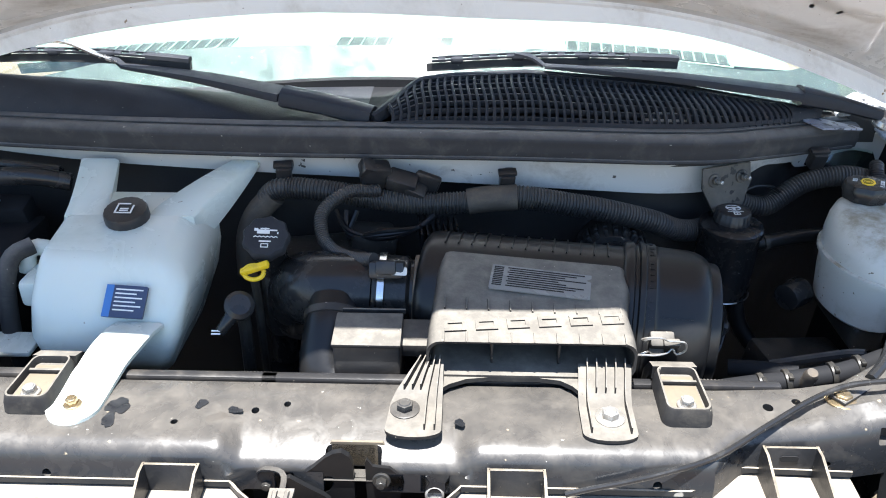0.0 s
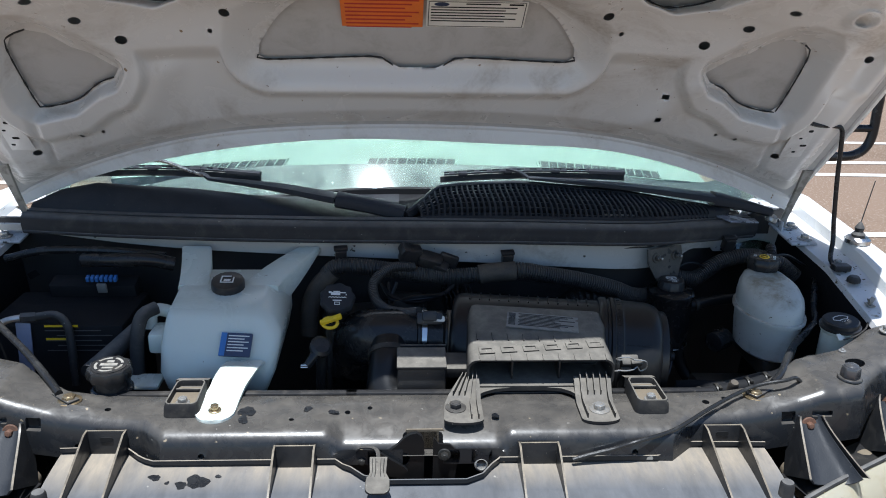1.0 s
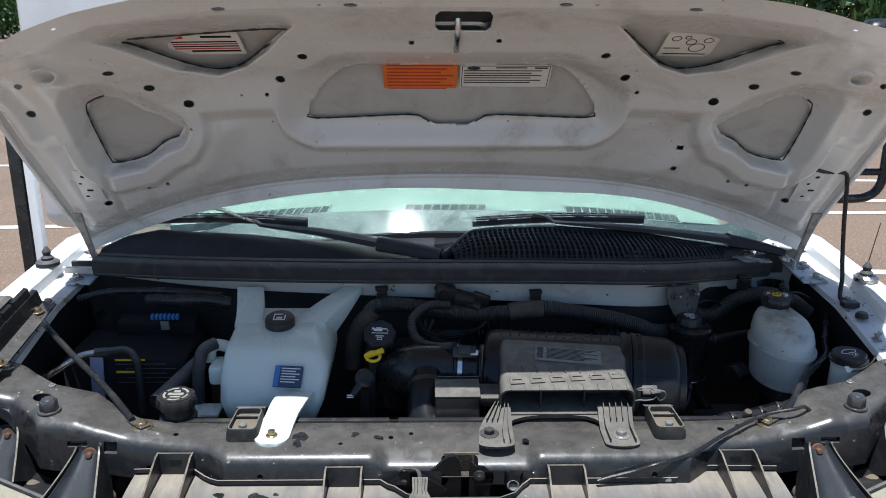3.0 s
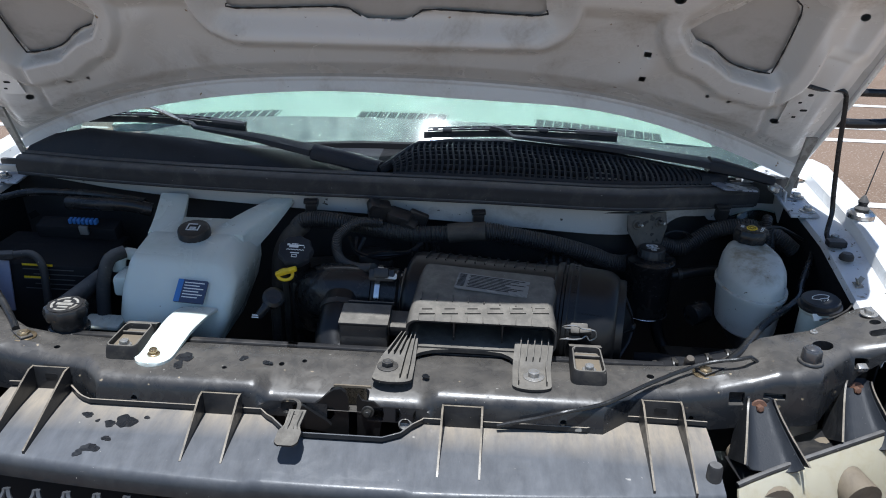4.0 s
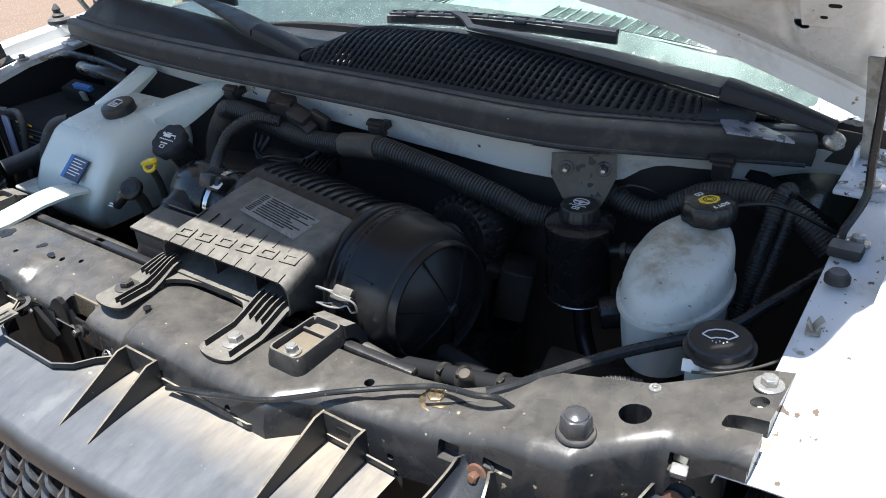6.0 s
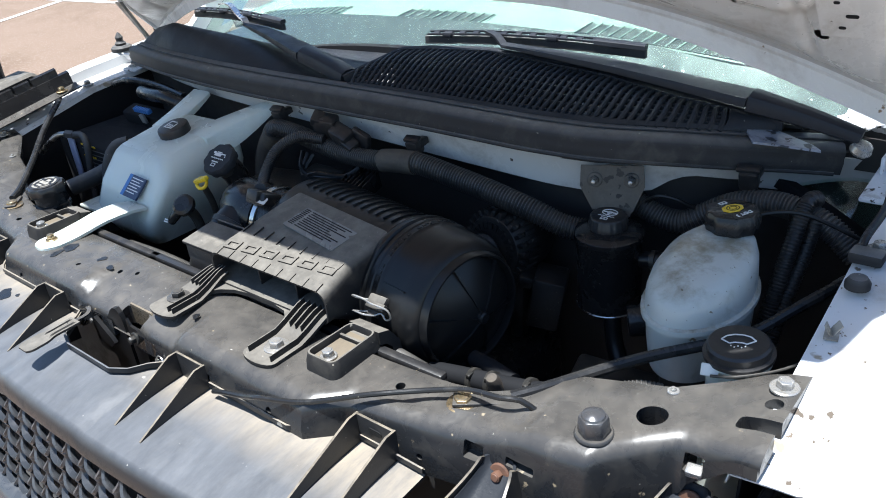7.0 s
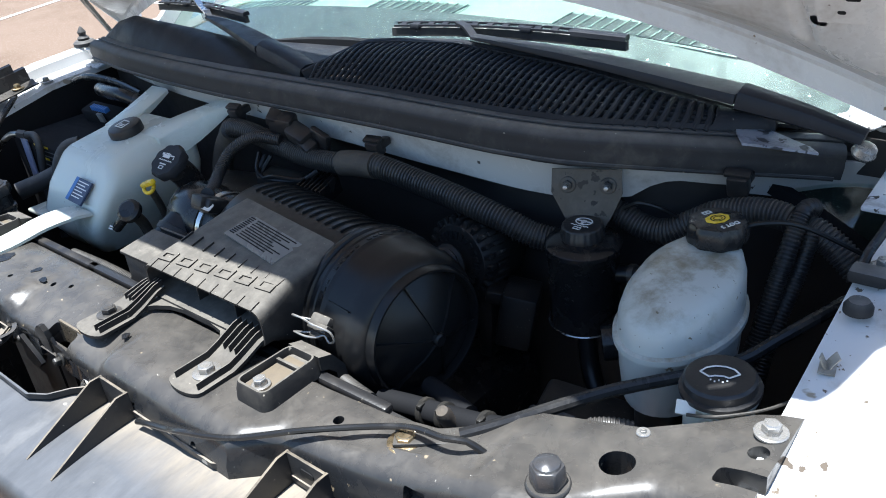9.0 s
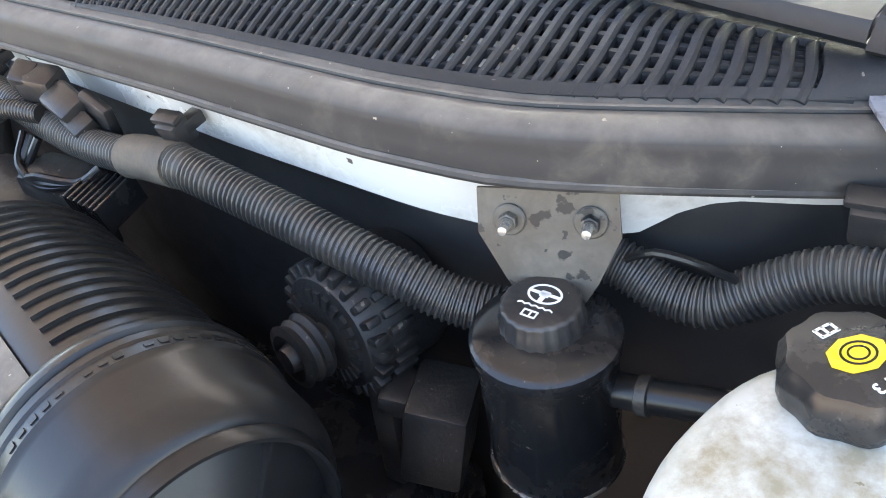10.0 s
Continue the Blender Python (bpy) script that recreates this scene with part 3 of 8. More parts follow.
part("plenum_wall", bm, M_DARK, cowl)
bm = B()
lathe(bm, [(0.001, 0), (0.037, 0.0), (0.038, 0.012), (0.034, 0.016), (0.001, 0.016)], (0.432, 0.451, 1.163), (0, -0.2, 1), n=28)
part("blower_inlet", bm, M_WHITE, cowl, "pale blower inlet seen through the grille")


# air intake grille: bars run from front to back in a gentle wave, with cross bars below
def grille_front(x):
    return seal_y(x) + 0.011


def grille_back(x):
    return ip(x, [-0.02, 0.0, 0.02, 0.05, 0.10, 0.22, 0.40, 0.55, 0.68, 0.72], [0.415, 0.430, 0.462, 0.500, 0.520, 0.533, 0.535, 0.528, 0.530, 0.535])


def grille_z(x, v):
    f = seal_z(x) + 0.018
    top = ip(x, [-0.02, 0.05, 0.22, 0.45, 0.68, 0.72], [1.192, 1.226, 1.230, 1.212, 1.174, 1.172])
    return f + (top - f) * (v ** 0.75) + 0.006 * math.sin(math.pi * v)


def grille_point(x, v, dz=0.0):
    y0, y1 = grille_front(x), grille_back(x)
    return Vector((x + 0.0025 * math.sin(v * 2 * math.pi) - 0.004 * (v - 0.5), y0 + (y1 - y0) * v, grille_z(x, v) + dz))


slats = 54
for i in range(slats):
    x = 0.008 + (0.628 - 0.008) * i / (slats - 1)
    if grille_back(x) - grille_front(x) < 0.02:
        continue
    bm = B()
    sweep(bm, [grille_point(x, v) for v in np.linspace(0.02, 0.98, 15)], [(-0.0022, -0.0035), (0.0022, -0.0035), (0.0026, 0.0), (0.0015, 0.002), (-0.0015, 0.002), (-0.0026, 0.0)], lambda k: 1.0 + 0.45 * float(smooth(0.36, 0.60, x)))
    part("slat", bm, M_COWL, cowl)
for k in range(1, 8):
    v = k / 8
    pts = [grille_point(x, v, -0.0045) for x in np.linspace(0.006, 0.65, 50) if (grille_back(x) - grille_front(x)) > 0.02]
    bm = B()
    sweep(bm, pts, [(-0.0022, -0.004), (0.0022, -0.004), (0.0022, 0.003), (-0.0022, 0.003)])
    part("cross_bar", bm, M_COWL, cowl)
bm = B()
sheet(bm, lambda x, v: tuple(Vector((x, seal_y(x) + 0.004, seal_z(x) + 0.014)).lerp(grille_point(x, 0.0, 0.002) + Vector((0, 0.004, 0)), v)), np.linspace(-0.03, 0.70, 50), (0, 0.3, 0.6, 0.85, 1), 0.006)
part("front_rim", bm, M_COWL, cowl)
# solid borders that close the slots' ends
for v0, v1 in ((lambda x: 0.0, lambda x: ip(x, [0, 0.3, 0.45, 0.63], [0.035, 0.04, 0.055, 0.10])), (lambda x: ip(x, [0, 0.3, 0.45, 0.63], [0.93, 0.92, 0.88, 0.80]), lambda x: 1.0)):
    bm = B()
    sheet(bm, lambda x, w: tuple(grille_point(x, v0(x) + (v1(x) - v0(x)) * w, 0.0032)), [x for x in np.linspace(0.0, 0.70, 60) if grille_back(x) - grille_front(x) > 0.02], (0, 0.25, 0.5, 0.75, 1), 0.005)
    part("border", bm, M_COWL, cowl)
bm = B()
sheet(bm, lambda x, v: tuple(grille_point(x, v, 0.0032)), np.linspace(0.634, 0.690, 6), np.linspace(0, 1, 10), 0.005)
part("end_panel", bm, M_COWL, cowl)
bm = B()
rim = [grille_point(x, 1.0) for x in np.linspace(-0.018, 0.70, 60)]
sweep(bm, rim, [(-0.008, -0.012), (0.005, -0.012), (0.005, 0.003), (0.0, 0.005), (-0.008, 0.003)])
part("rear_rim", bm, M_COWL, cowl)
bm = B()
sheet(bm, lambda x, v: (x, grille_back(x) + 0.006 + v * (max(0.02, cowl_back_y(x) - grille_back(x) - 0.006)), grille_z(x, 1.0) - 0.006 + v * (ip(x, [-0.03, 0.3, 0.8], [1.190, 1.188, 1.150]) - grille_z(x, 1.0) + 0.006)),
      np.linspace(-0.035, 0.72, 50), np.linspace(0, 1, 8), 0.004)
part("rear_cover", bm, M_SHADED, cowl)
bm = B()
sheet(bm, lambda x, v: (x, seal_y(x) + 0.006 + v * (0.66 - seal_y(x)), 1.160 - 0.008 * v + 0.008 * math.sin(60 * x) * math.sin(13 * v + 20 * x) + 0.003 * math.sin(150 * x + 37 * v)), np.linspace(0.745, 0.84, 32), np.linspace(0, 1, 24), 0.004)
part("end_gusset", bm, M_CHIPPED, cowl, "flaking white paint at the cowl corner")
# patch that lies in shade; the shade is painted into its darker colour
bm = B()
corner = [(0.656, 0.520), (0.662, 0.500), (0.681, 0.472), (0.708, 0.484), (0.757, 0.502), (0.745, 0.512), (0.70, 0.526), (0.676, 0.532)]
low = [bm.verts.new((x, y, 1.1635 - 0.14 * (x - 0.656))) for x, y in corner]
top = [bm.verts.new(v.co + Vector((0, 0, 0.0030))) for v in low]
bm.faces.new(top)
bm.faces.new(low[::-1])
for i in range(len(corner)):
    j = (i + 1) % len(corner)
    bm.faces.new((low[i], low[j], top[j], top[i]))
part("corner_patch", bm, M_CHIPPED_SHADE, cowl, "chipped patch where the cowl ends, its bluish shade put into the colour")

# windscreen, dashboard behind it
def screen_z(y):
    """Height of the glass on the centre line: it flattens upwards."""
    return 1.205 + 0.908 * (y - 0.60) - 0.22 * (y - 0.60) ** 2


def screen(u, v):
    x = u * (0.84 - 0.10 * v)
    y = 0.545 + 0.06 * (1 - (x / 0.84) ** 2) - 0.012 + v * 0.755
    return (x, y, screen_z(y) - 0.075 * (x / 0.84) ** 2 - 0.05 * (x / 0.84) ** 4)


ws = thing("windscreen", "dusty raked windscreen with a green tint", "windscreen", (0, 0.6, 1.2), kind="structure")
bm = B()
sheet(bm, screen, np.linspace(-1, 1, 40), np.linspace(0, 1, 16), 0.005)
pane = part("pane", bm, M_GLASS, ws)
pane.visible_shadow = False
bm = B()
sweep(bm, [Vector(screen(u, 0.0)) + Vector((0, -0.006, 0.0)) for u in np.linspace(-1, 1, 40)], [(-0.012, -0.01), (0.01, -0.01), (0.008, 0.004), (-0.008, 0.004)])
part("lower_gasket", bm, M_SHADED, ws)
bm = B()
sheet(bm, lambda u, v: tuple(Vector(screen(u, (0.074 + 0.028 * min(1, 4 * u * u) + 0.19 * u ** 6 * (0.4 + 0.6 * (u > 0))) * v)) + Vector((0, 0.0, -0.0075))), np.linspace(-1, 1, 40), np.linspace(0, 1, 6), 0.001)
part("frit_band", bm, M_FRIT, ws, "black painted border band of the glass")

dash = thing("dashboard", "pale dashboard top with defroster vents seen through the glass", "dashboard", (0, 0.7, 1.2))


def dash_z(x, y):
    return 1.231 + 0.14 * (y - 0.645) - 0.095 * x * x


bm = B()
sheet(bm, lambda x, v: (x, 0.645 + 0.045 * (x / 0.7) ** 2 + 0.70 * v, dash_z(x, 0.645 + 0.045 * (x / 0.7) ** 2 + 0.70 * v)), np.linspace(-0.70, 0.70, 30), np.linspace(0, 1, 14), 0.02)
part("dash_top", bm, M_DASH, dash)
for x0, x1, back in ((-0.585, -0.30, 0.012), (-0.108, 0.096, 0.0), (0.297, 0.585, 0.012)):
    bm = B()
    sheet(bm, lambda x, y: (x, y, dash_z(x, y) + 0.0010), np.linspace(x0 - 0.006, x1 + 0.006, 12), (0.655 + back, 0.68 + back, 0.712 + back), 0.003)
    part("vent_surround", bm, M_DASH, dash)
    bm = B()
    sheet(bm, lambda x, y: (x, y, dash_z(x, y) + 0.0022), np.linspace(x0, x1, 12), (0.661 + back, 0.68 + back, 0.706 + back), 0.002)
    vent = part("vent", bm, M_INK, dash, "slotted defroster vent")
    k = int((x1 - x0) / 0.0205)
    for i in range(k + 1):
        bm = B()
        x = x0 + (x1 - x0) * i / k
        sheet(bm, lambda q, y: (x + q + 0.12 * (y - 0.684), y, dash_z(x, y) + 0.0040), (-0.0014, 0.0014), (0.660 + back, 0.684 + back, 0.707 + back), 0.002)
        part("vent_slat", bm, M_DASH, vent)

# cab and bus body behind the screen
cab = thing("bus_body", "white bus body and cab behind the open bonnet", "bus", (0, 1.6, 0.35))
for s in (-1, 1):
    bm = B()
    loft(bm, [[Vector((s * (0.84 - 0.10 * v) + dx * s, 0.58 + 0.72 * v + dy, screen_z(0.58 + 0.72 * v) - 0.10 + dz)) for dx, dy, dz in ((0, -0.02, 0.01), (0.09, 0.0, -0.02), (0.1, 0.12, -0.04), (0.0, 0.1, -0.02))] for v in np.linspace(0.10, 1.0, 6)])
    part("pillar", bm, M_WHITE, cab)
bm = B()
box(bm, (0, 1.75, 1.80), (1.56, 0.7, 0.16), bev=0.05, seg=4)
part("cab_roof", bm, M_WHITE, cab)
# added dark sheet stands for the cab's inner shade and hides bright bodywork
bm = B()
box(bm, (0, 1.42, 1.45), (1.56, 0.02, 0.62))
part("cabin_dark_sheet", bm, M_DARK, cab, "dark sheet standing for the dim cab interior behind the glass")
# stretched to the left to stand in for an unidentified white shape there
bm = B()
box(bm, (-0.26, 3.3, 1.75), (2.92, 2.4, 1.9), bev=0.08, seg=4)
part("passenger_box", bm, M_WHITE, cab)
bm = B()
box(bm, (0, 1.55, 0.75), (1.7, 0.7, 0.8), bev=0.04)
part("lower_cab", bm, M_WHITE, cab)
bm = B()
box(bm, (0.08, 1.385, 1.758), (1.34, 0.05, 0.045), bev=0.012, seg=3)
part("screen_header", bm, M_BLACK, cab, "black header moulding above the windscreen")


# ---- wings (front fenders) ----
def fender(s):
    t = thing("fender", "white painted front wing with a dusty inner flange", "fender", (s * 0.95, 0.2, 0.9), "front wings")

    def rail_z(y):
        return 1.020 + 0.225 * min(y, 0.36) + 0.08 * max(0.0, y - 0.36)

    bm = B()
    prof = [(0.845, -0.012), (0.848, 0.0), (0.885, 0.004), (0.8985, 0.005), (0.9065, 0.0085)]
    sheet(bm, lambda y, k: (s * (prof[int(k)][0] - (0.1, 0.1, 0.05, 0.0, 0.0)[int(k)] * max(0, 0.12 - y)), y, rail_z(y) + prof[int(k)][1]), np.linspace(0.03, 0.66, 26), range(len(prof)), 0.002)
    part("inner_flange", bm, M_FLANGE, t)
    bm = B()
    sheet(bm, lambda y, v: (s * (0.850 - 0.1 * max(0, 0.12 - y) - 0.03 * v), y, rail_z(y) - 0.008 - 0.5 * v), np.linspace(0.05, 0.66, 16), np.linspace(0, 1, 6), 0.003)
    part("inner_wing", bm, M_SHADED, t, "black inner wing wall")
    bm = B()
    outer = [(0.905, 0.008), (0.908, 0.03), (0.915, 0.036), (0.94, 0.036), (0.975, 0.022), (1.0, -0.02), (1.01, -0.10), (1.005, -0.35), (0.99, -0.60)]
    sheet(bm, lambda y, k: (s * (outer[int(k)][0] - 0.35 * max(0, -0.02 - y) - 0.7 * max(0, -0.1 - y)), y, rail_z(max(y, -0.06)) + outer[int(k)][1] - 0.3 * max(0, -0.06 - y)), np.linspace(-0.22, 0.72, 34), range(len(outer)), 0.002)
    part("outer_skin", bm, M_WHITE, t)
    for y in (0.36,):
        bolt(t, (s * 0.868, y, rail_z(y) + 0.004), 0.008, 0.014)
    # upright repeater peg on the wing top
    bm = B()
    y = 0.40 if s > 0 else 0.50
    z = rail_z(y) + 0.036
    lathe(bm, [(0.026, 0), (0.026, 0.008), (0.020, 0.013), (0.001, 0.013)], (s * 0.925, y, z), n=24)
    part("aerial_base", bm, M_ALU if s > 0 else M_RUBBER, t, "round aerial base")
    bm = B()
    lathe(bm, [(0.012, 0.012), (0.014, 0.018), (0.008, 0.024), (0.010, 0.032), (0.004, 0.042), (0.001, 0.045)], (s * 0.925, y, z), n=16)
    if s > 0:
        cyl(bm, (0.925, y, z + 0.04), (0.945, y + 0.01, z + 0.13), 0.0012, 0.0010, 6)
    part("aerial_stub", bm, M_RUBBER, t)
    return t


fender(1)
fender(-1)


# spring clip standing on the driver's side flange
clip = thing("spring_clip", "bare metal spring clip standing on the wing flange", "clip", (0.864, 0.220, 1.072))
bm = B()
sweep(bm, spline([(0.858, 0.2175, 1.087), (0.861, 0.218, 1.080), (0.8635, 0.220, 1.075), (0.866, 0.222, 1.080), (0.871, 0.223, 1.088)], 0.003), [(-0.0042, -0.0007), (0.0042, -0.0007), (0.0042, 0.0007), (-0.0042, 0.0007)])
box(bm, (0.864, 0.220, 1.0742), (0.014, 0.016, 0.002), (12, 0, 10), 0.0005)
part("spring", bm, M_CREAM, clip)

# ---- open bonnet ----
HY = np.linspace(-0.1, 0.75, 400)
HZ = np.interp(HY, [-0.1, -0.02, 0.05, 0.15, 0.274, 0.407, 0.455, 0.60, 0.75], [1.77, 1.74, 1.713, 1.672, 1.591, 1.429, 1.368, 1.19, 1.0])
HZ = np.convolve(np.pad(HZ, 12, mode="reflect", reflect_type="odd"), np.ones(25) / 25, "valid")


def hood_z(x, y):
    return np.interp(y, HY, HZ) - 0.06 * np.maximum(0, (np.abs(x) - 0.3) / 0.5) ** 2


def hood_rear(x):
    return 0.456 + 0.11 * np.asarray(x) ** 2


def hood_front(x):
    # the driver's side corner reaches a little further forward
    return -0.055 * np.clip((np.asarray(x) - 0.62) / 0.25, 0, 1) + np.interp(np.abs(x), [0, 0.2, 0.35, 0.5, 0.6, 0.7, 0.78, 0.85, 0.9], [-0.02, -0.018, -0.010, 0.002, 0.022, 0.055, 0.10, 0.165, 0.25])


def mirror(poly):
    return [(-x - 0.006, y + 0.005) for x, y in poly][::-1]


POCKET_MID = [(-0.293, 0.338), (-0.287, 0.320), (-0.246, 0.275), (-0.21, 0.238), (-0.19, 0.232), (0.19, 0.230), (0.21, 0.238), (0.246, 0.275), (0.287, 0.320), (0.290, 0.335), (0.275, 0.343),
              (0.09, 0.338), (0.06, 0.344), (0.035, 0.355), (-0.035, 0.355), (-0.06, 0.344), (-0.09, 0.338), (-0.278, 0.345)]
POCKET_SIDE = [(0.546, 0.345), (0.584, 0.316), (0.611, 0.304), (0.642, 0.278), (0.672, 0.266), (0.700, 0.272), (0.716, 0.290), (0.716, 0.376), (0.705, 0.389), (0.642, 0.386), (0.593, 0.365), (0.560, 0.358)]
POCKET_TOP = [(0.292, 0.112), (0.344, 0.177), (0.388, 0.217), (0.430, 0.232), (0.482, 0.213), (0.562, 0.138), (0.578, 0.122), (0.565, 0.113)]
CUTS = [POCKET_MID, POCKET_SIDE, mirror(POCKET_SIDE), POCKET_TOP, mirror(POCKET_TOP)]
OVALS = [(0.266, 0.212, 0.011, 0.011), (0.319, 0.271, 0.011, 0.010), (0.351, 0.299, 0.005, 0.005), (0.614, 0.222, 0.013, 0.009), (0.563, 0.271, 0.013, 0.009), (0.503, 0.306, 0.013, 0.009),
         (0.778, 0.206, 0.011, 0.010), (0.799, 0.276, 0.010, 0.010), (0.762, 0.112, 0.012, 0.012), (0.367, 0.060, 0.014, 0.011), (0.162, 0.046, 0.014, 0.011), (0.210, 0.046, 0.005, 0.005), (0.633, 0.067, 0.005, 0.006),
         (0.612, 0.447, 0.005, 0.004), (0.653, 0.449, 0.005, 0.004), (0.752, 0.464, 0.012, 0.007), (0.072, 0.172, 0.006, 0.008), (0.79, 0.405, 0.018, 0.006), (0.775, 0.435, 0.014, 0.005)]
SQUARES = [(0.479, 0.393, 0.0065, 0.004), (0.480, 0.434, 0.0065, 0.004)]


def poly_distance(poly, X, Y):
    """Signed distance to a polygon (negative inside) and the nearest boundary point, on arrays."""
    best = np.full(X.shape, 1e9)
    nx, ny = X.copy(), Y.copy()
    inside = np.zeros(X.shape, bool)
    for (x0, y0), (x1, y1) in zip(poly, poly[1:] + poly[:1]):
        dx, dy = x1 - x0, y1 - y0
        t = np.clip(((X - x0) * dx + (Y - y0) * dy) / (dx * dx + dy * dy), 0, 1)
        px, py = x0 + t * dx, y0 + t * dy
        d = np.hypot(X - px, Y - py)
        better = d < best
        best, nx, ny = np.where(better, d, best), np.where(better, px, nx), np.where(better, py, ny)
        cross = ((y0 > Y) != (y1 > Y)) & (X < (x1 - x0) * (Y - y0) / (y1 - y0 + 1e-12) + x0)
        inside ^= cross
    return np.where(inside, -best, best), nx, ny


# height of the pressing from the rear edge to the front: the front beam stands proud and falls away to the rim
FRONT_BEAM = ([0, 0.745, 0.775, 0.81, 0.835, 1], [1, 1, 1.03, 1.13, 1.14, 0.75])


def build_hood():
    hood = thing("bonnet", "raised white bonnet with a dusty pressed inner frame", "car bonnet", (0, 0.5, 1.3))
    NX, NV = 440, 170
    u = np.linspace(-1, 1, NX)
    v = np.linspace(0, 1, NV)
    U, V = np.meshgrid(u, v, indexing="ij")
    X = U * (0.885 - 0.035 * (1 - V) ** 2)
    Y = hood_rear(X) + (hood_front(X) - hood_rear(X)) * V
    holes = list(CUTS)
    for cx, cy, rx, ry in OVALS:
        for s in (1, -1):
            holes.append([(s * cx - 0.006 * (s < 0) + 0.80 * rx * math.cos(a), cy + 0.005 * (s < 0) + 0.72 * ry * math.sin(a)) for a in np.linspace(0, 2 * math.pi, 13)[:-1]])
    for cx, cy, rx, ry in SQUARES:
        holes.append([(cx - rx, cy - ry), (cx + rx, cy - ry), (cx + rx, cy + ry), (cx - rx, cy + ry)])
    holes.append([(0.046 * sx + 0.008, 0.107 + 0.034 * sy) for sx, sy in ((-1, -0.6), (-0.85, -1), (0.85, -1), (1, -0.6), (1, 0.6), (0.85, 1), (-0.85, 1), (-1, 0.6))])
    gone = np.zeros(X.shape, bool)
    near = np.full(X.shape, 1e9)
    for i, poly in enumerate(holes):
        d, px, py = poly_distance(poly, X, Y)
        snap = (np.abs(d) < 0.0028) & ~gone
        X, Y = np.where(snap, px, X), np.where(snap, py, Y)
        gone |= (d < 0) & ~snap
        if 0 < i < len(CUTS):
            near = np.minimum(near, np.abs(d))
    # relief of the pressing: beams stand proud of the outer skin, and fall away towards the pockets, the rim and the cross trough
    # the middle pocket's walls are long towards the rear and the sides, up to a straight crest
    d, _, _ = poly_distance(POCKET_MID[:11] + POCKET_MID[17:], X, Y)
    mid = np.abs(d)
    wall = 0.026 + 0.024 * smooth(0.235, 0.275, Y)
    ramp = np.minimum(np.clip((near - 0.003) / 0.026, 0, 1), np.clip((mid - 0.003) / wall, 0, 1))
    lift = 0.046 * (0.35 * ramp * ramp * (3 - 2 * ramp) + 0.65 * ramp) + 0.007
    near = np.minimum(near, mid)
    # behind the pockets the pressing steps back along a crease that keeps its distance from them
    lift = lift - 0.021 * smooth(0.054, 0.064, near) * smooth(0.325, 0.345, Y)
    for s in (1, -1):
        lift += 0.012 * np.exp(-(((X - s * 0.50) + 0.9 * (Y - 0.40)) / 0.035) ** 2) * smooth(0.33, 0.37, Y) * smooth(0.47, 0.43, Y)
        ringd = np.hypot(X - s * 0.719, Y - 0.208)
        lift += 0.010 * np.exp(-((ringd - 0.020) / 0.007) ** 2) - 0.006 * (ringd < 0.013)
        lift -= 0.014 * smooth(0.055, 0.0, np.abs(X - s * 0.80)) * smooth(0.36, 0.31, Y)
        lift -= 0.010 * smooth(0.012, 0.0, np.abs(X - s * (0.735 - 0.12 * (0.47 - Y)))) * smooth(0.36, 0.39, Y)
    lift = lift * smooth(0.0, 0.06, 1 - np.abs(U)) * smooth(0.0, 0.06, V) * np.interp(V, FRONT_BEAM[0], FRONT_BEAM[1]) + 0.0035
    Z = hood_z(X, Y)
    # outward normal of the underside: forward and down
    base = 0.036
    slope = np.interp(Y, HY, np.gradient(HZ, HY))
    reach = (lift - base) / np.maximum(0.5, -slope / np.sqrt(1 + slope ** 2))
    PY, PZ = Y - reach, Z + 0.12 * reach
    keep = {}
    verts, faces = [], []
    cen = lambda A: (A[:-1, :-1] + A[1:, :-1] + A[1:, 1:] + A[:-1, 1:]) / 4
    cx, cy = cen(X), cen(Y)
    cut = np.zeros(cx.shape, bool)
    for poly in holes:
        d, _, _ = poly_distance(poly, cx, cy)
        cut |= d < 0
    for i in range(NX - 1):
        for j in range(NV - 1):
            if cut[i, j]:
                continue
            q = []
            for a, b in ((i, j), (i + 1, j), (i + 1, j + 1), (i, j + 1)):
                if (a, b) not in keep:
                    keep[a, b] = len(verts)
                    verts.append((X[a, b], PY[a, b], PZ[a, b]))
                q.append(keep[a, b])
            faces.append(q)
    me = bpy.data.meshes.new("inner_frame")
    me.from_pydata(verts, [], faces)
    me.materials.append(M_HOODIN)
    me.shade_smooth()
    inner = new("inner_frame", me)
    inner.parent, inner.location = hood, -hood.location
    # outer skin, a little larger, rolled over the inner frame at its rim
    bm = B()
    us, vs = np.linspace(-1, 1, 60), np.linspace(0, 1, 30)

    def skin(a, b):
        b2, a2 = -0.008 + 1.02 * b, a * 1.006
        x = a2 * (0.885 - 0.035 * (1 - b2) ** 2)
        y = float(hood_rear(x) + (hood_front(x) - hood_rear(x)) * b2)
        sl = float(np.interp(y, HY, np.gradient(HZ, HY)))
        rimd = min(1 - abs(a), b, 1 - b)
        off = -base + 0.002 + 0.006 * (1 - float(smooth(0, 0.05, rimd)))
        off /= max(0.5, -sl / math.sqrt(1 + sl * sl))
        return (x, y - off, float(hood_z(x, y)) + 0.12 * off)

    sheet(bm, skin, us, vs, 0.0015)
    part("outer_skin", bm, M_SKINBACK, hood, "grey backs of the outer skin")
    # upright flange under the rear edge, and rolled hems
    bm = B()
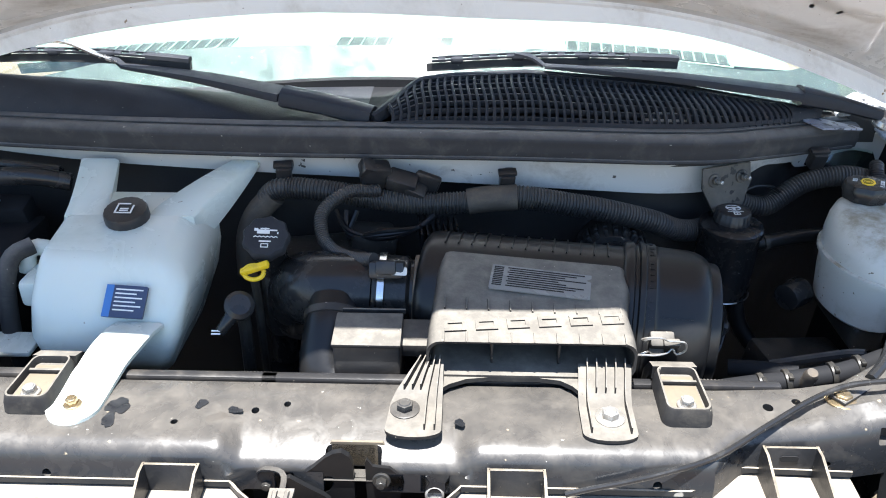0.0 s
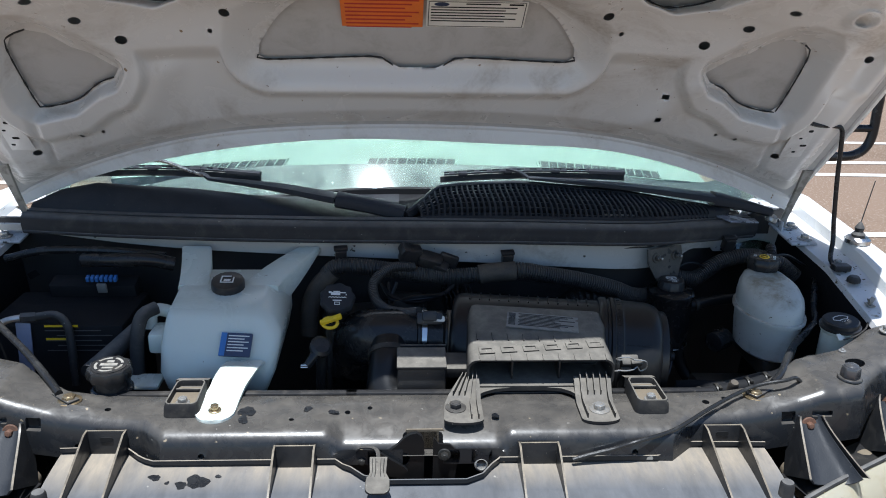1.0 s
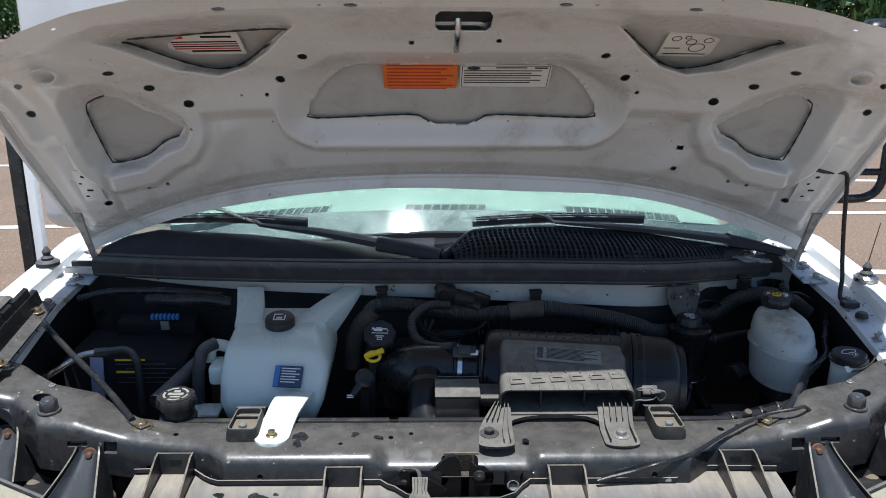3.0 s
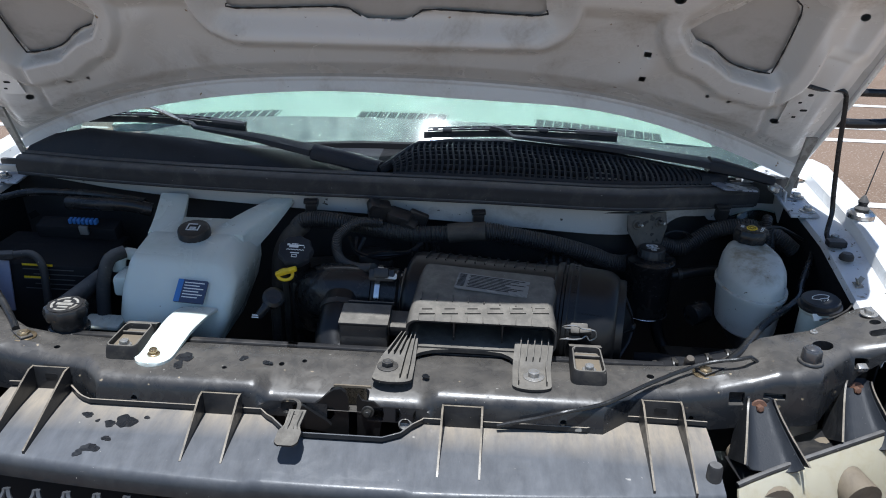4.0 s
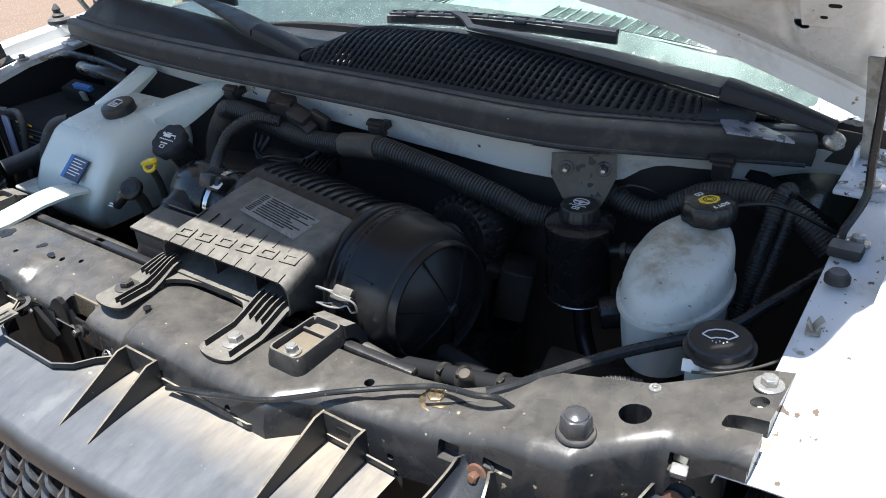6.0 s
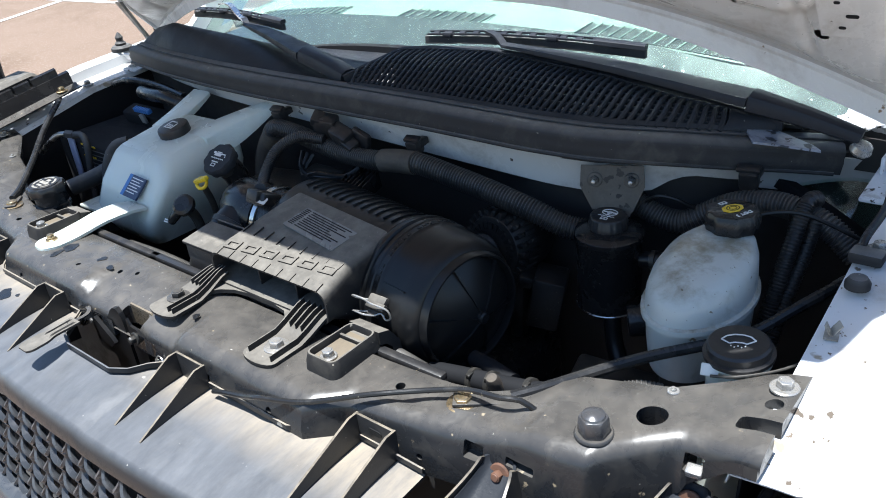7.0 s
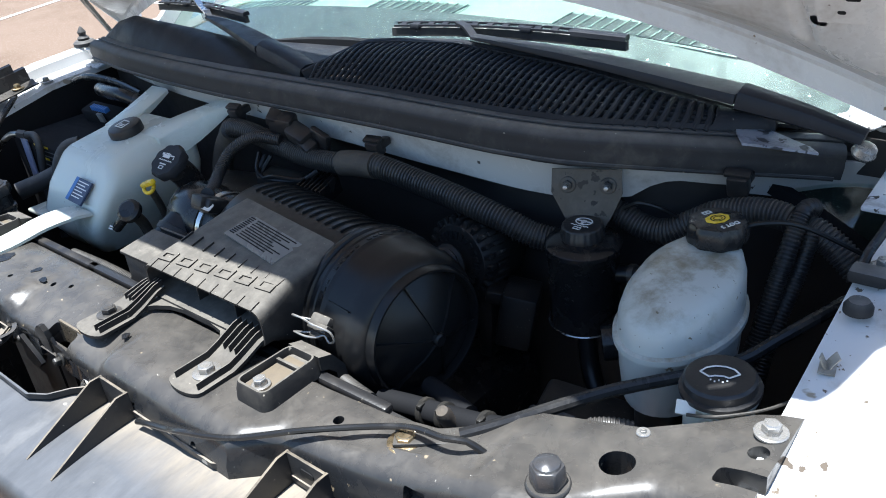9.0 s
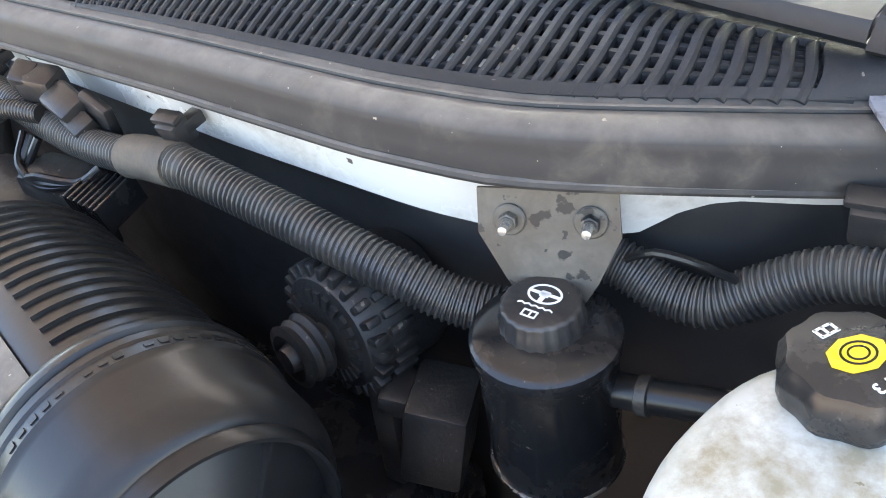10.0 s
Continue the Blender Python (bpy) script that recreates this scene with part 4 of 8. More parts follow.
    sheet(bm, lambda a, b: tuple(Vector(skin(a, 0.0)) + Vector((0, -0.004 - 0.004 * b, -0.004 - (0.024 + 0.003 * math.sin(9 * a)) * b))), us, (0, 0.5, 1), 0.0015)
    part("rear_flange", bm, M_HOODIN, hood)
    for name, line in (("rear_hem", [(a, 0.0) for a in us]), ("front_hem", [(a, 1.0) for a in us]), ("side_hem", [(-1, b) for b in vs]), ("side_hem", [(1, b) for b in vs])):
        bm = B()
        sweep(bm, [Vector(skin(a, b)) for a, b in line], circle(0.007 if name == "front_hem" else 0.006, 8))
        part(name, bm, M_HOODIN if name != "front_hem" else M_WHITE, hood)

    def on_hood(x, y, proud=0.0):
        sl = float(np.interp(y, HY, np.gradient(HZ, HY)))
        n = Vector((0, sl, -1)).normalized()
        off = (proud - base) / max(0.5, -sl / math.sqrt(1 + sl * sl))
        return Vector((x, y - off, float(hood_z(x, y)) + 0.12 * off)), n

    # dark tubes draw shadow and sealer in the gaps where pockets' edges meet the outer skin
    for poly, first, last in ((POCKET_MID, 9, 18), (POCKET_SIDE, 5, 12), (mirror(POCKET_SIDE), 0, 7), (POCKET_TOP, 0, 7), (mirror(POCKET_TOP), 1, 8)):
        bm = B()
        line = [on_hood(x, y, 0.0125)[0] for x, y in (poly + poly)[first:last + 1]]
        sweep(bm, spline(line, 0.008), circle(0.0022, 6), lambda i: 0.75 + 0.3 * math.sin(i * 1.7) * math.sin(i * 0.31))
        part("pocket_gap", bm, M_DARK, hood, "dark line drawn for the shadowed, sealed gap round a pocket")

    # added dark plates behind front-beam and striker holes: block the sun, stand for shade
    fronts = [(s * cx - 0.006 * (s < 0), cy + 0.005 * (s < 0), 3.4 * rx, 3.4 * ry, 0.008) for cx, cy, rx, ry in OVALS if cy < 0.07 for s in (1, -1)]
    for hx, hy, w, d, deep in fronts + [(0.008, 0.104, 0.125, 0.128, 0.018)]:
        k = float((hood_rear(hx) - hy) / (hood_rear(hx) - hood_front(hx)))
        sl = float(np.interp(hy, HY, np.gradient(HZ, HY)))
        off = (0.053 * float(np.interp(k, FRONT_BEAM[0], FRONT_BEAM[1])) + 0.0035 - base) / max(0.5, -sl / math.sqrt(1 + sl * sl))
        p = Vector((hx, hy - off, float(hood_z(hx, hy)) + 0.12 * off + deep))
        part("hole_shade_plate", prism(B(), rounded(w, d, 0.4 * min(w, d)), -0.001, 0.0, facing(p, Vector((0, sl, -1)).normalized())), M_DARK, hood, smooth=0)

    # stickers on the backs of the outer skin
    def sticker(name, x, y, w, h, material, label, tilt=0.0):
        p, n = on_hood(x, y, 0.0105)
        m = facing(p, n, (1, 0, 0)) @ pose(0, 0, 0, 0, 0, tilt)
        s = solo(name, prism(B(), rounded(w, h, 0.003), -0.0045, 0.0, m), material, label, "sticker", smooth=0)
        return s, m

    s, m = sticker("warranty_sticker", -0.065, 0.266, 0.143, 0.088, M_ORANGE, "orange warranty sticker printed with dark lines")
    bars(s, m, [(-0.064, 0.033 - i * 0.0105, 0.128 - 0.012 * (i % 3), 0.0035) for i in range(8)], M_RED)
    s, m = sticker("specification_sticker", 0.100, 0.266, 0.175, 0.072, M_PAPER, "white specification sticker with a blue oval and black lines")
    bars(s, m, [(-0.080, 0.018 - i * 0.0075, 0.150 - 0.02 * (i % 2), 0.0026) for i in range(6)] + [(-0.02, 0.027, 0.06, 0.003), (0.055, 0.026, 0.025, 0.004)], M_INK)
    bars(s, m, [(-0.083, -0.034, 0.166, 0.0012), (-0.083, 0.033, 0.166, 0.0012), (-0.0845, -0.034, 0.0012, 0.068), (0.0833, -0.034, 0.0012, 0.068)], M_INK)
    part("oval_badge", prism(B(), [(-0.062 + 0.013 * math.cos(a), 0.027 + 0.005 * math.sin(a)) for a in np.linspace(0, 6.2, 20)], 0, 0.0006, m), M_NAVY, s)
    s, m = sticker("alternator_sticker", -0.451, 0.163, 0.135, 0.072, M_PAPER, "white equipment sticker with red and black lines", 2)
    bars(s, m, [(-0.058, 0.008 - i * 0.016, 0.118, 0.004) for i in range(2)] + [(-0.03, -0.026, 0.09, 0.006), (0.0, 0.024, 0.055, 0.007)], M_INK)
    bars(s, m, [(-0.058, 0.0 - i * 0.016, 0.118, 0.004) for i in range(2)] + [(-0.062, 0.021, 0.03, 0.011)], M_RED)
    s, m = sticker("belt_routing_sticker", 0.425, 0.163, 0.098, 0.082, M_PAPER, "white sticker with a belt routing diagram of rings", -1)
    bm = B()
    for cx, cy, r in ((-0.030, 0.024, 0.009), (0.0, 0.012, 0.010), (0.03, 0.018, 0.009), (0.016, -0.008, 0.015), (-0.01, 0.028, 0.006)):
        for a in np.linspace(0, 2 * math.pi, 17)[:-1]:
            p0, p1 = (cx + r * math.cos(a), cy + r * math.sin(a)), (cx + r * math.cos(a + 0.4), cy + r * math.sin(a + 0.4))
            q0, q1 = (cx + (r - 0.0016) * math.cos(a), cy + (r - 0.0016) * math.sin(a)), (cx + (r - 0.0016) * math.cos(a + 0.4), cy + (r - 0.0016) * math.sin(a + 0.4))
            prism(bm, [q0, p0, p1, q1], 0, 0.0005, m)
    part("diagram", bm, M_INK, s, smooth=0)
    bars(s, m, [(-0.04, -0.033, 0.08, 0.003), (-0.044, -0.012, 0.03, 0.003)], M_INK)
    # striker loop and plate at the front edge
    p, n = on_hood(0.0, 0.105, 0.016)
    m = facing(p, n)
    bm = B()
    loft(bm, [[m @ Vector((x * k, y * k, h)) for x, y in rounded(0.104, 0.070, 0.02)] for k, h in ((1.0, 0.0), (0.96, 0.008), (0.88, 0.010), (0.84, 0.002))], True, False)
    part("striker_plate", bm, M_HOODIN, hood)
    bm = B()
    tube(bm, [m @ Vector(q) for q in ((0.0, 0.045, 0.0), (0.0, 0.035, 0.022), (0, 0.0, 0.030), (0.0, -0.045, 0.026), (0, -0.062, 0.0))], 0.0055)
    part("striker_loop", bm, M_ALU, hood, "bright steel striker loop")
    # hinge straps from the rear corners down to the body
    for s in (1, -1):
        bm = B()
        p0, p1 = Vector((s * 0.836, 0.478, 1.275)), Vector((s * 0.832, 0.555, 1.125))
        for a, b, w in ((p0, p1, 0.03),):
            d = (b - a)
            loft(bm, [[a + d * t + Vector((s * dx * w2, dy, 0)) for dx, dy in ((-0.5, -0.004), (0.5, -0.004), (0.5, 0.004), (-0.5, 0.004))] for t, w2 in ((0, 0.022), (0.2, 0.018), (0.45, 0.014), (0.8, 0.012), (1.0, 0.018))])
        part("hinge_strap", bm, M_CREAM, hood)
        bm = B()
        prism(bm, [(-0.03, -0.05), (0.03, -0.05), (0.03, 0.03), (0.018, 0.05), (-0.018, 0.05), (-0.03, 0.03)], 0.0, 0.0018, facing(on_hood(s * 0.785, 0.425, 0.036)[0], on_hood(s * 0.785, 0.425)[1]), 0.0008)
        plate = part("hinge_plate", bm, M_HOODIN, hood)
        hm = facing(on_hood(s * 0.785, 0.425, 0.036)[0], on_hood(s * 0.785, 0.425)[1])
        for hx2, hy, w, d in ((0.004, 0.030, 0.010, 0.007), (-0.008, 0.008, 0.007, 0.005), (0.006, -0.014, 0.014, 0.006), (-0.006, -0.034, 0.008, 0.005)):
            part("plate_hole", prism(B(), [(hx2 + p, hy + q) for p, q in rounded(w, d, d * 0.45, 3)], 0.0010, 0.0022, hm), M_INK, plate, smooth=0)
    return hood


build_hood()
# bonnet hinges on the body
for s in (1, -1):
    h = thing("hinge_bracket", "white painted bonnet hinge bracket with chipped paint and bolts", "hinge", (s * 0.82, 0.52, 1.08), "bonnet hinges")
    bm = B()
    box(bm, (s * 0.846, 0.525, 1.1195), (0.058, 0.13, 0.006), (5, 0, 0), 0.002)
    box(bm, (s * 0.824, 0.55, 1.130), (0.004, 0.05, 0.030), bev=0.0015)
    part("base_plate", bm, M_CHIPPED, h)
    bolt(h, (s * 0.857, 0.485, 1.119), 0.009, 0.016)
    bolt(h, (s * 0.857, 0.555, 1.125), 0.009, 0.016)

# prop rod on the driver's side
rod = thing("prop_rod", "thin black bonnet prop rod hooked into the inner frame", "prop rod", (0.87, 0.36, 1.10))
bm = B()
tube(bm, [(0.775, 0.392, 1.392), (0.80, 0.394, 1.386), (0.835, 0.400, 1.384), (0.850, 0.404, 1.378), (0.855, 0.405, 1.355), (0.858, 0.400, 1.27), (0.862, 0.392, 1.19), (0.864, 0.385, 1.15), (0.852, 0.36, 1.115), (0.855, 0.33, 1.106)], 0.0048, 10)
part("rod", bm, M_PLASTIC2, rod)
bm = B()
box(bm, (0.862, 0.335, 1.108), (0.035, 0.024, 0.014), bev=0.004)
part("rod_clip", bm, M_RUBBER, rod)
bm = B()
lathe(bm, [(0.013, 0), (0.013, 0.006), (0.009, 0.012), (0.001, 0.013)], (0.866, 0.290, 1.094), n=20)
part("rod_grommet", bm, M_RUBBER, rod)
# ---- radiator support (upper tie bar) ----
support = thing("radiator_support", "black painted steel radiator support, dusty with rust specks", "radiator support", (0, 0, 0.92))


def tie_top(x):
    return ip(abs(x), [0, 0.5, 0.57, 0.62, 0.66, 0.75, 0.80, 0.85, 0.88], [1.000, 1.000, 1.005, 1.016, 1.030, 1.035, 1.044, 1.058, 1.062])


def tie_front(x):
    return ip(abs(x), [0, 0.10, 0.16, 0.39, 0.43, 0.55, 0.62, 0.70, 0.725, 0.745, 0.765, 0.79, 0.81, 0.88], [-0.098, -0.098, -0.098, -0.098, -0.062, -0.046, -0.036, -0.034, -0.030, -0.006, 0.014, 0.032, 0.034, 0.028])


def tie_rear(x):
    return ip(abs(x), [0, 0.42, 0.52, 0.57, 0.62, 0.66, 0.75, 0.83, 0.88], [0.022, 0.022, 0.028, 0.035, 0.060, 0.085, 0.112, 0.160, 0.168])


def tie_low(x):
    return ip(abs(x), [0, 0.115, 0.135, 0.4, 0.5, 0.74, 0.80, 0.88], [0.950, 0.950, 0.930, 0.930, 0.930, 0.945, 0.985, 1.012])


def tie_section(x):
    f, r, t, low = tie_front(x), tie_rear(x), tie_top(x), tie_low(x)
    dip = 0.015 * float(smooth(-0.148, -0.118, x) * smooth(0.140, 0.112, x))
    crease = 0.004 * math.sin(34 * x + 1.0) * (0.45 < abs(x) < 0.65)
    thin = ip(abs(x), [0.76, 0.81], [0.03, 0.007])
    low = max(low, t - ip(abs(x), [0.76, 0.80, 0.84], [0.2, 0.05, 0.024]))
    return [(x, r, t - thin), (x, r + 0.001, t - min(0.004, thin * 0.5)), (x, r - 0.004, t), (x, r + (f - r) * 0.3, t), (x, r + (f - r) * 0.55, t - dip * 0.35 + crease * 0.4), (x, f + 0.030, t - dip * 0.82 + crease), (x, f + 0.021, t - 0.0012 - dip), (x, f + 0.013, t - 0.0042 - dip), (x, f + 0.006, t - 0.009 - dip), (x, f + 0.002, t - 0.015 - dip),
            (x, f, t - 0.023 - dip), (x, f - 0.004, (t + low) / 2), (x, f - 0.006, low), (x, f + 0.004, low), (x, f + 0.014, t - max(thin, 0.024) - 0.002 - dip)]


bm = B()
loft(bm, [tie_section(x) for x in np.concatenate((np.linspace(-0.866, -0.06, 150), np.linspace(-0.058, 0.058, 8), np.linspace(0.06, 0.866, 150)))])
bar = part("tie_bar", bm, M_STEEL, support, smooth=40)
cut = B()
for x, y, r in ((0.752, 0.056, 0.0155), (-0.750, 0.054, 0.0155), (0.850, 0.106, 0.0085), (0.470, -0.010, 0.006), (0.505, 0.0, 0.005), (-0.20, -0.055, 0.004), (-0.115, -0.030, 0.0045), (-0.49, -0.02, 0.005), (-0.08, -0.02, 0.004)):
    cyl(cut, (x, y, tie_top(x) - 0.16), (x, y, tie_top(x) + 0.02), r, n=24)
for s in (-1, 1):
    box(cut, (s * 0.655, tie_front(0.655), 0.992), (0.034, 0.02, 0.010), bev=0.002)
    box(cut, (s * 0.598, tie_front(0.60), 0.986), (0.024, 0.02, 0.020), bev=0.002)
    cyl(cut, (s * 0.53, tie_front(0.53) - 0.02, 0.955), (s * 0.53, tie_front(0.53) + 0.006, 0.955), 0.004, n=12)
    cyl(cut, (s * 0.33, tie_front(0.33) - 0.02, 0.965), (s * 0.33, tie_front(0.33) + 0.006, 0.965), 0.005, n=12)
box(cut, (0.003, -0.113, 0.990), (0.062, 0.084, 0.10), bev=0.006)
box(cut, (0.014, -0.105, 0.925), (0.188, 0.045, 0.078), bev=0.004)
box(cut, (0.860, 0.072, 1.05), (0.062, 0.019, 0.06), bev=0.005)
box(cut, (0.806, 0.034, 1.019), (0.020, 0.03, 0.017), bev=0.002)
carve(bar, cut)
bm = B()
box(bm, (0.808, 0.030, 1.013), (0.016, 0.012, 0.010), (20, 0, 8), 0.002)
part("spring_nut", bm, M_BOLT, support, "bright spring nut in a square hole")
bm = B()
for s in (-1, 1):
    box(bm, (s * 0.30, 0.034, 0.994), (0.40, 0.014, 0.012), bev=0.004)
box(bm, (0.0, 0.034, 0.994), (0.25, 0.014, 0.012), bev=0.004)
part("rear_flange", bm, M_PLASTIC, support)
for s in (-1, 1):
    # rubber-headed bonnet stops: large hex caps
    x = s * 0.716
    bm = B()
    lathe(bm, [(0.0198, 0), (0.0192, 0.002), (0.018, 0.003), (0.0005, 0.003)], (x, 0.006, tie_top(x)), n=28)
    part("stop_washer", bm, M_STEEL, support)
    bm = B()
    cyl(bm, (x, 0.006, tie_top(x) + 0.002), (x, 0.006, tie_top(x) + 0.022), 0.0168, 0.0155, 6, 0.003)
    lathe(bm, [(0.0125, 0), (0.0112, 0.003), (0.007, 0.0055), (0.0005, 0.0065)], (x, 0.006, tie_top(x) + 0.0205), n=18)
    part("bonnet_stop", bm, M_GUNMETAL, support, "hexagonal gunmetal bonnet stop")
    bolt(support, (s * 0.556, 0.0, tie_top(0.556)), 0.011, 0.019, M_BRASS, label="yellow zinc hex bolt")
    bolt(support, (s * 0.753, 0.100, tie_top(0.753)), 0.0035, 0.0065, M_BOLT, h=0.003)
    bolt(support, (s * 0.850, 0.132, tie_top(0.85) + 0.001), 0.0085, 0.014, M_BOLT)
# central brace and radiator behind the bar
bm = B()
box(bm, (0, 0.035, 0.72), (1.15, 0.05, 0.50), bev=0.01)
solo("radiator", bm, M_DARK, "black radiator core behind the support", "radiator")


# diagonal stays at both ends of the bar
stay = thing("diagonal_stay", "thin black diagonal stay rod bolted to the support", "stay rod", (-0.556, 0.0, 1.01), "stay rods")
bm = B()
tube(bm, [(-0.575, 0.010, 1.012), (-0.60, 0.04, 1.018), (-0.66, 0.10, 1.04), (-0.75, 0.18, 1.07), (-0.845, 0.275, 1.10)], 0.0062, 10)
part("rod", bm, M_PLASTIC2, stay)
bm = B()
box(bm, (-0.564, 0.006, 1.008), (0.05, 0.02, 0.004), (0, 0, -40), 0.001)
part("end_eye", bm, M_STEEL, stay)
stay = thing("diagonal_stay", "black stay rod running back to the wing", "stay rod", (0.556, 0.0, 1.01), "stay rods")
bm = B()
tube(bm, [(0.60, 0.030, 1.012), (0.63, 0.062, 1.018), (0.69, 0.150, 1.022), (0.77, 0.235, 1.030), (0.80, 0.30, 1.036), (0.86, 0.42, 1.06)], 0.0068, 10)
part("rod", bm, M_PLASTIC2, stay)
bm = B()
box(bm, (0.575, 0.014, 1.009), (0.07, 0.022, 0.004), (0, 0, 35), 0.001)
part("end_eye", bm, M_STEEL, stay)
# release cable across the bar
CABLE = [(0.231, -0.112, 0.96), (0.254, -0.11, 0.966), (0.295, -0.108, 0.976), (0.331, -0.108, 0.989), (0.391, -0.088, 0.995), (0.457, -0.05, 1.008), (0.517, -0.012, 1.014), (0.561, 0.004, 1.022), (0.606, 0.002, 1.032), (0.626, 0.010, 1.032), (0.642, 0.018, 1.018)]
cable = thing("release_cable", "black sheathed bonnet release cable lying over the support", "cable", (0.4, -0.05, 0.99))
bm = B()
tube(bm, CABLE, 0.0034, 10)
part("sheath", bm, M_PLASTIC2, cable)

# ---- grille header panel ----
header = thing("grille_header_panel", "dusty grey-black plastic grille header panel with water stains", "grille panel", (0, -0.18, 0.90))


def head_rear(x):
    return ip(x, [-0.56, -0.47, -0.455, -0.42, -0.40, -0.13, -0.085, -0.05, 0.065, 0.09, 0.12, 0.365, 0.40, 0.42, 0.56], [-0.068, -0.064, -0.062, -0.095, -0.104, -0.104, -0.152, -0.164, -0.164, -0.150, -0.104, -0.104, -0.085, -0.066, -0.070])


def head_point(x, v):
    y0 = head_rear(x)
    front = -0.240 + 0.13 * x * x
    z0 = 0.952 + (0.004 if y0 < -0.12 else 0.0)
    if v < 0.06:
        return (x, y0, z0 + 0.006 - 0.1 * v)
    t = (v - 0.06) / 0.94
    if t < 0.72:
        k = t / 0.72
        return (x, y0 + 0.002 + (front - y0) * k, z0 - 0.002 - 0.014 * k * k - 0.003 * k)
    k = (t - 0.72) / 0.28
    return (x, front - 0.014 * math.sin(k * math.pi / 2), z0 - 0.019 - 0.022 * (1 - math.cos(k * math.pi / 2)) - 0.008 * k)


bm = B()
hx = sorted(set(np.round(np.concatenate((np.linspace(-0.55, 0.55, 90), [-0.455, -0.40, -0.13, -0.085, -0.05, 0.065, 0.09, 0.12, 0.365, 0.40])), 4)))
sheet(bm, head_point, hx, np.concatenate(([0, 0.03, 0.06, 0.075], np.linspace(0.1, 0.7, 16), np.linspace(0.74, 1, 10))), 0.003)
part("panel", bm, M_PANEL, header, smooth=45)
bm = B()
sweep(bm, [Vector(head_point(x, 0.0)) for x in hx], [(-0.0014, -0.004), (0.0014, -0.004), (0.0012, 0.003), (-0.0012, 0.003)])
part("rear_lip", bm, M_PANEL, header)


def head_z(x, y):
    """Height of the panel's top at a place."""
    return min((abs(p[1] - y), p[2]) for p in (head_point(x, v) for v in np.linspace(0.07, 0.72, 120)))[1]


def stain(owner, x, y, w, d, height, seed):
    """A dark dried puddle: a thin film with an uneven rim."""
    r = random.Random(seed)
    ph = [r.uniform(0, 6.3) for _ in range(3)]
    bm = B()
    rim = []
    for i in range(28):
        a = math.tau * i / 28
        q = 1 + 0.16 * math.sin(2 * a + ph[0]) + 0.13 * math.sin(3 * a + ph[1]) + 0.07 * math.sin(7 * a + ph[2])
        px, py = x + 0.5 * w * q * math.cos(a), y + 0.5 * d * q * math.sin(a)
        rim.append((px, py, height(px, py)))
    top = [bm.verts.new((p[0], p[1], p[2] + 0.0007)) for p in rim]
    low = [bm.verts.new((p[0], p[1], p[2] - 0.0004)) for p in rim]
    mid = bm.verts.new((x, y, height(x, y) + 0.0008))
    for i in range(28):
        j = (i + 1) % 28
        bm.faces.new((top[i], top[j], mid))
        bm.faces.new((low[i], low[j], top[j], top[i]))
    part("water_stain", bm, M_WET, owner, smooth=30)


for i, (x, y, w, d) in enumerate(((-0.392, -0.129, 0.017, 0.013), (-0.328, -0.139, 0.030, 0.030), (-0.350, -0.146, 0.018, 0.014), (-0.371, -0.141, 0.006, 0.007), (-0.342, -0.177, 0.014, 0.010),
                                  (-0.358, -0.196, 0.026, 0.016), (-0.372, -0.206, 0.014, 0.012), (-0.300, -0.128, 0.008, 0.008))):
    stain(header, x, y, w, d, head_z, 40 + i)
for i, (x, y, w, d) in enumerate(((-0.272, -0.030, 0.024, 0.030), (-0.274, -0.054, 0.014, 0.026), (-0.178, -0.024, 0.013, 0.015), (-0.137, -0.034, 0.016, 0.011),
                                  (0.118, -0.048, 0.011, 0.012))):
    stain(support, x, y, w, d, lambda px, py: 1.0002, 60 + i)


def fins(x0, x1, y, ztop=0.987, bolt_hole=True):
    """A pair of triangular stiffening fins with the wall between them."""
    foot = -0.212
    for x in (x0, x1):
        bm = B()
        m = Matrix(((0, 0, 1, x - 0.001), (1, 0, 0, 0), (0, 1, 0, 0), (0, 0, 0, 1)))
        prism(bm, [(y - 0.007, 0.90), (y - 0.007, ztop), (y - 0.022, ztop), (foot, 0.9385), (foot, 0.91)], -0.0004, 0.0026, m, 0.0006)
        part("fin", bm, M_FIN, header)
    bm = B()
    box(bm, ((x0 + x1) / 2, y - 0.009, 0.945), (x1 - x0, 0.0035, 2 * (ztop - 0.945)), bev=0.0008)
    part("fin_wall", bm, M_FIN, header)
    if bolt_hole:
        bm = B()
        prism(bm, rounded(0.020, 0.008, 0.0035), 0, 0.001, facing(((x0 + x1) / 2, y - 0.0108, ztop - 0.015), (0, -1, 0)))
        part("slot", bm, M_INK, header, smooth=0)


fins(-0.219, -0.160, -0.098, bolt_hole=False)
fins(0.149, 0.208, -0.096, bolt_hole=False)
fins(0.450, 0.508, -0.056, 0.990)
fins(-0.508, -0.450, -0.056, 0.990)


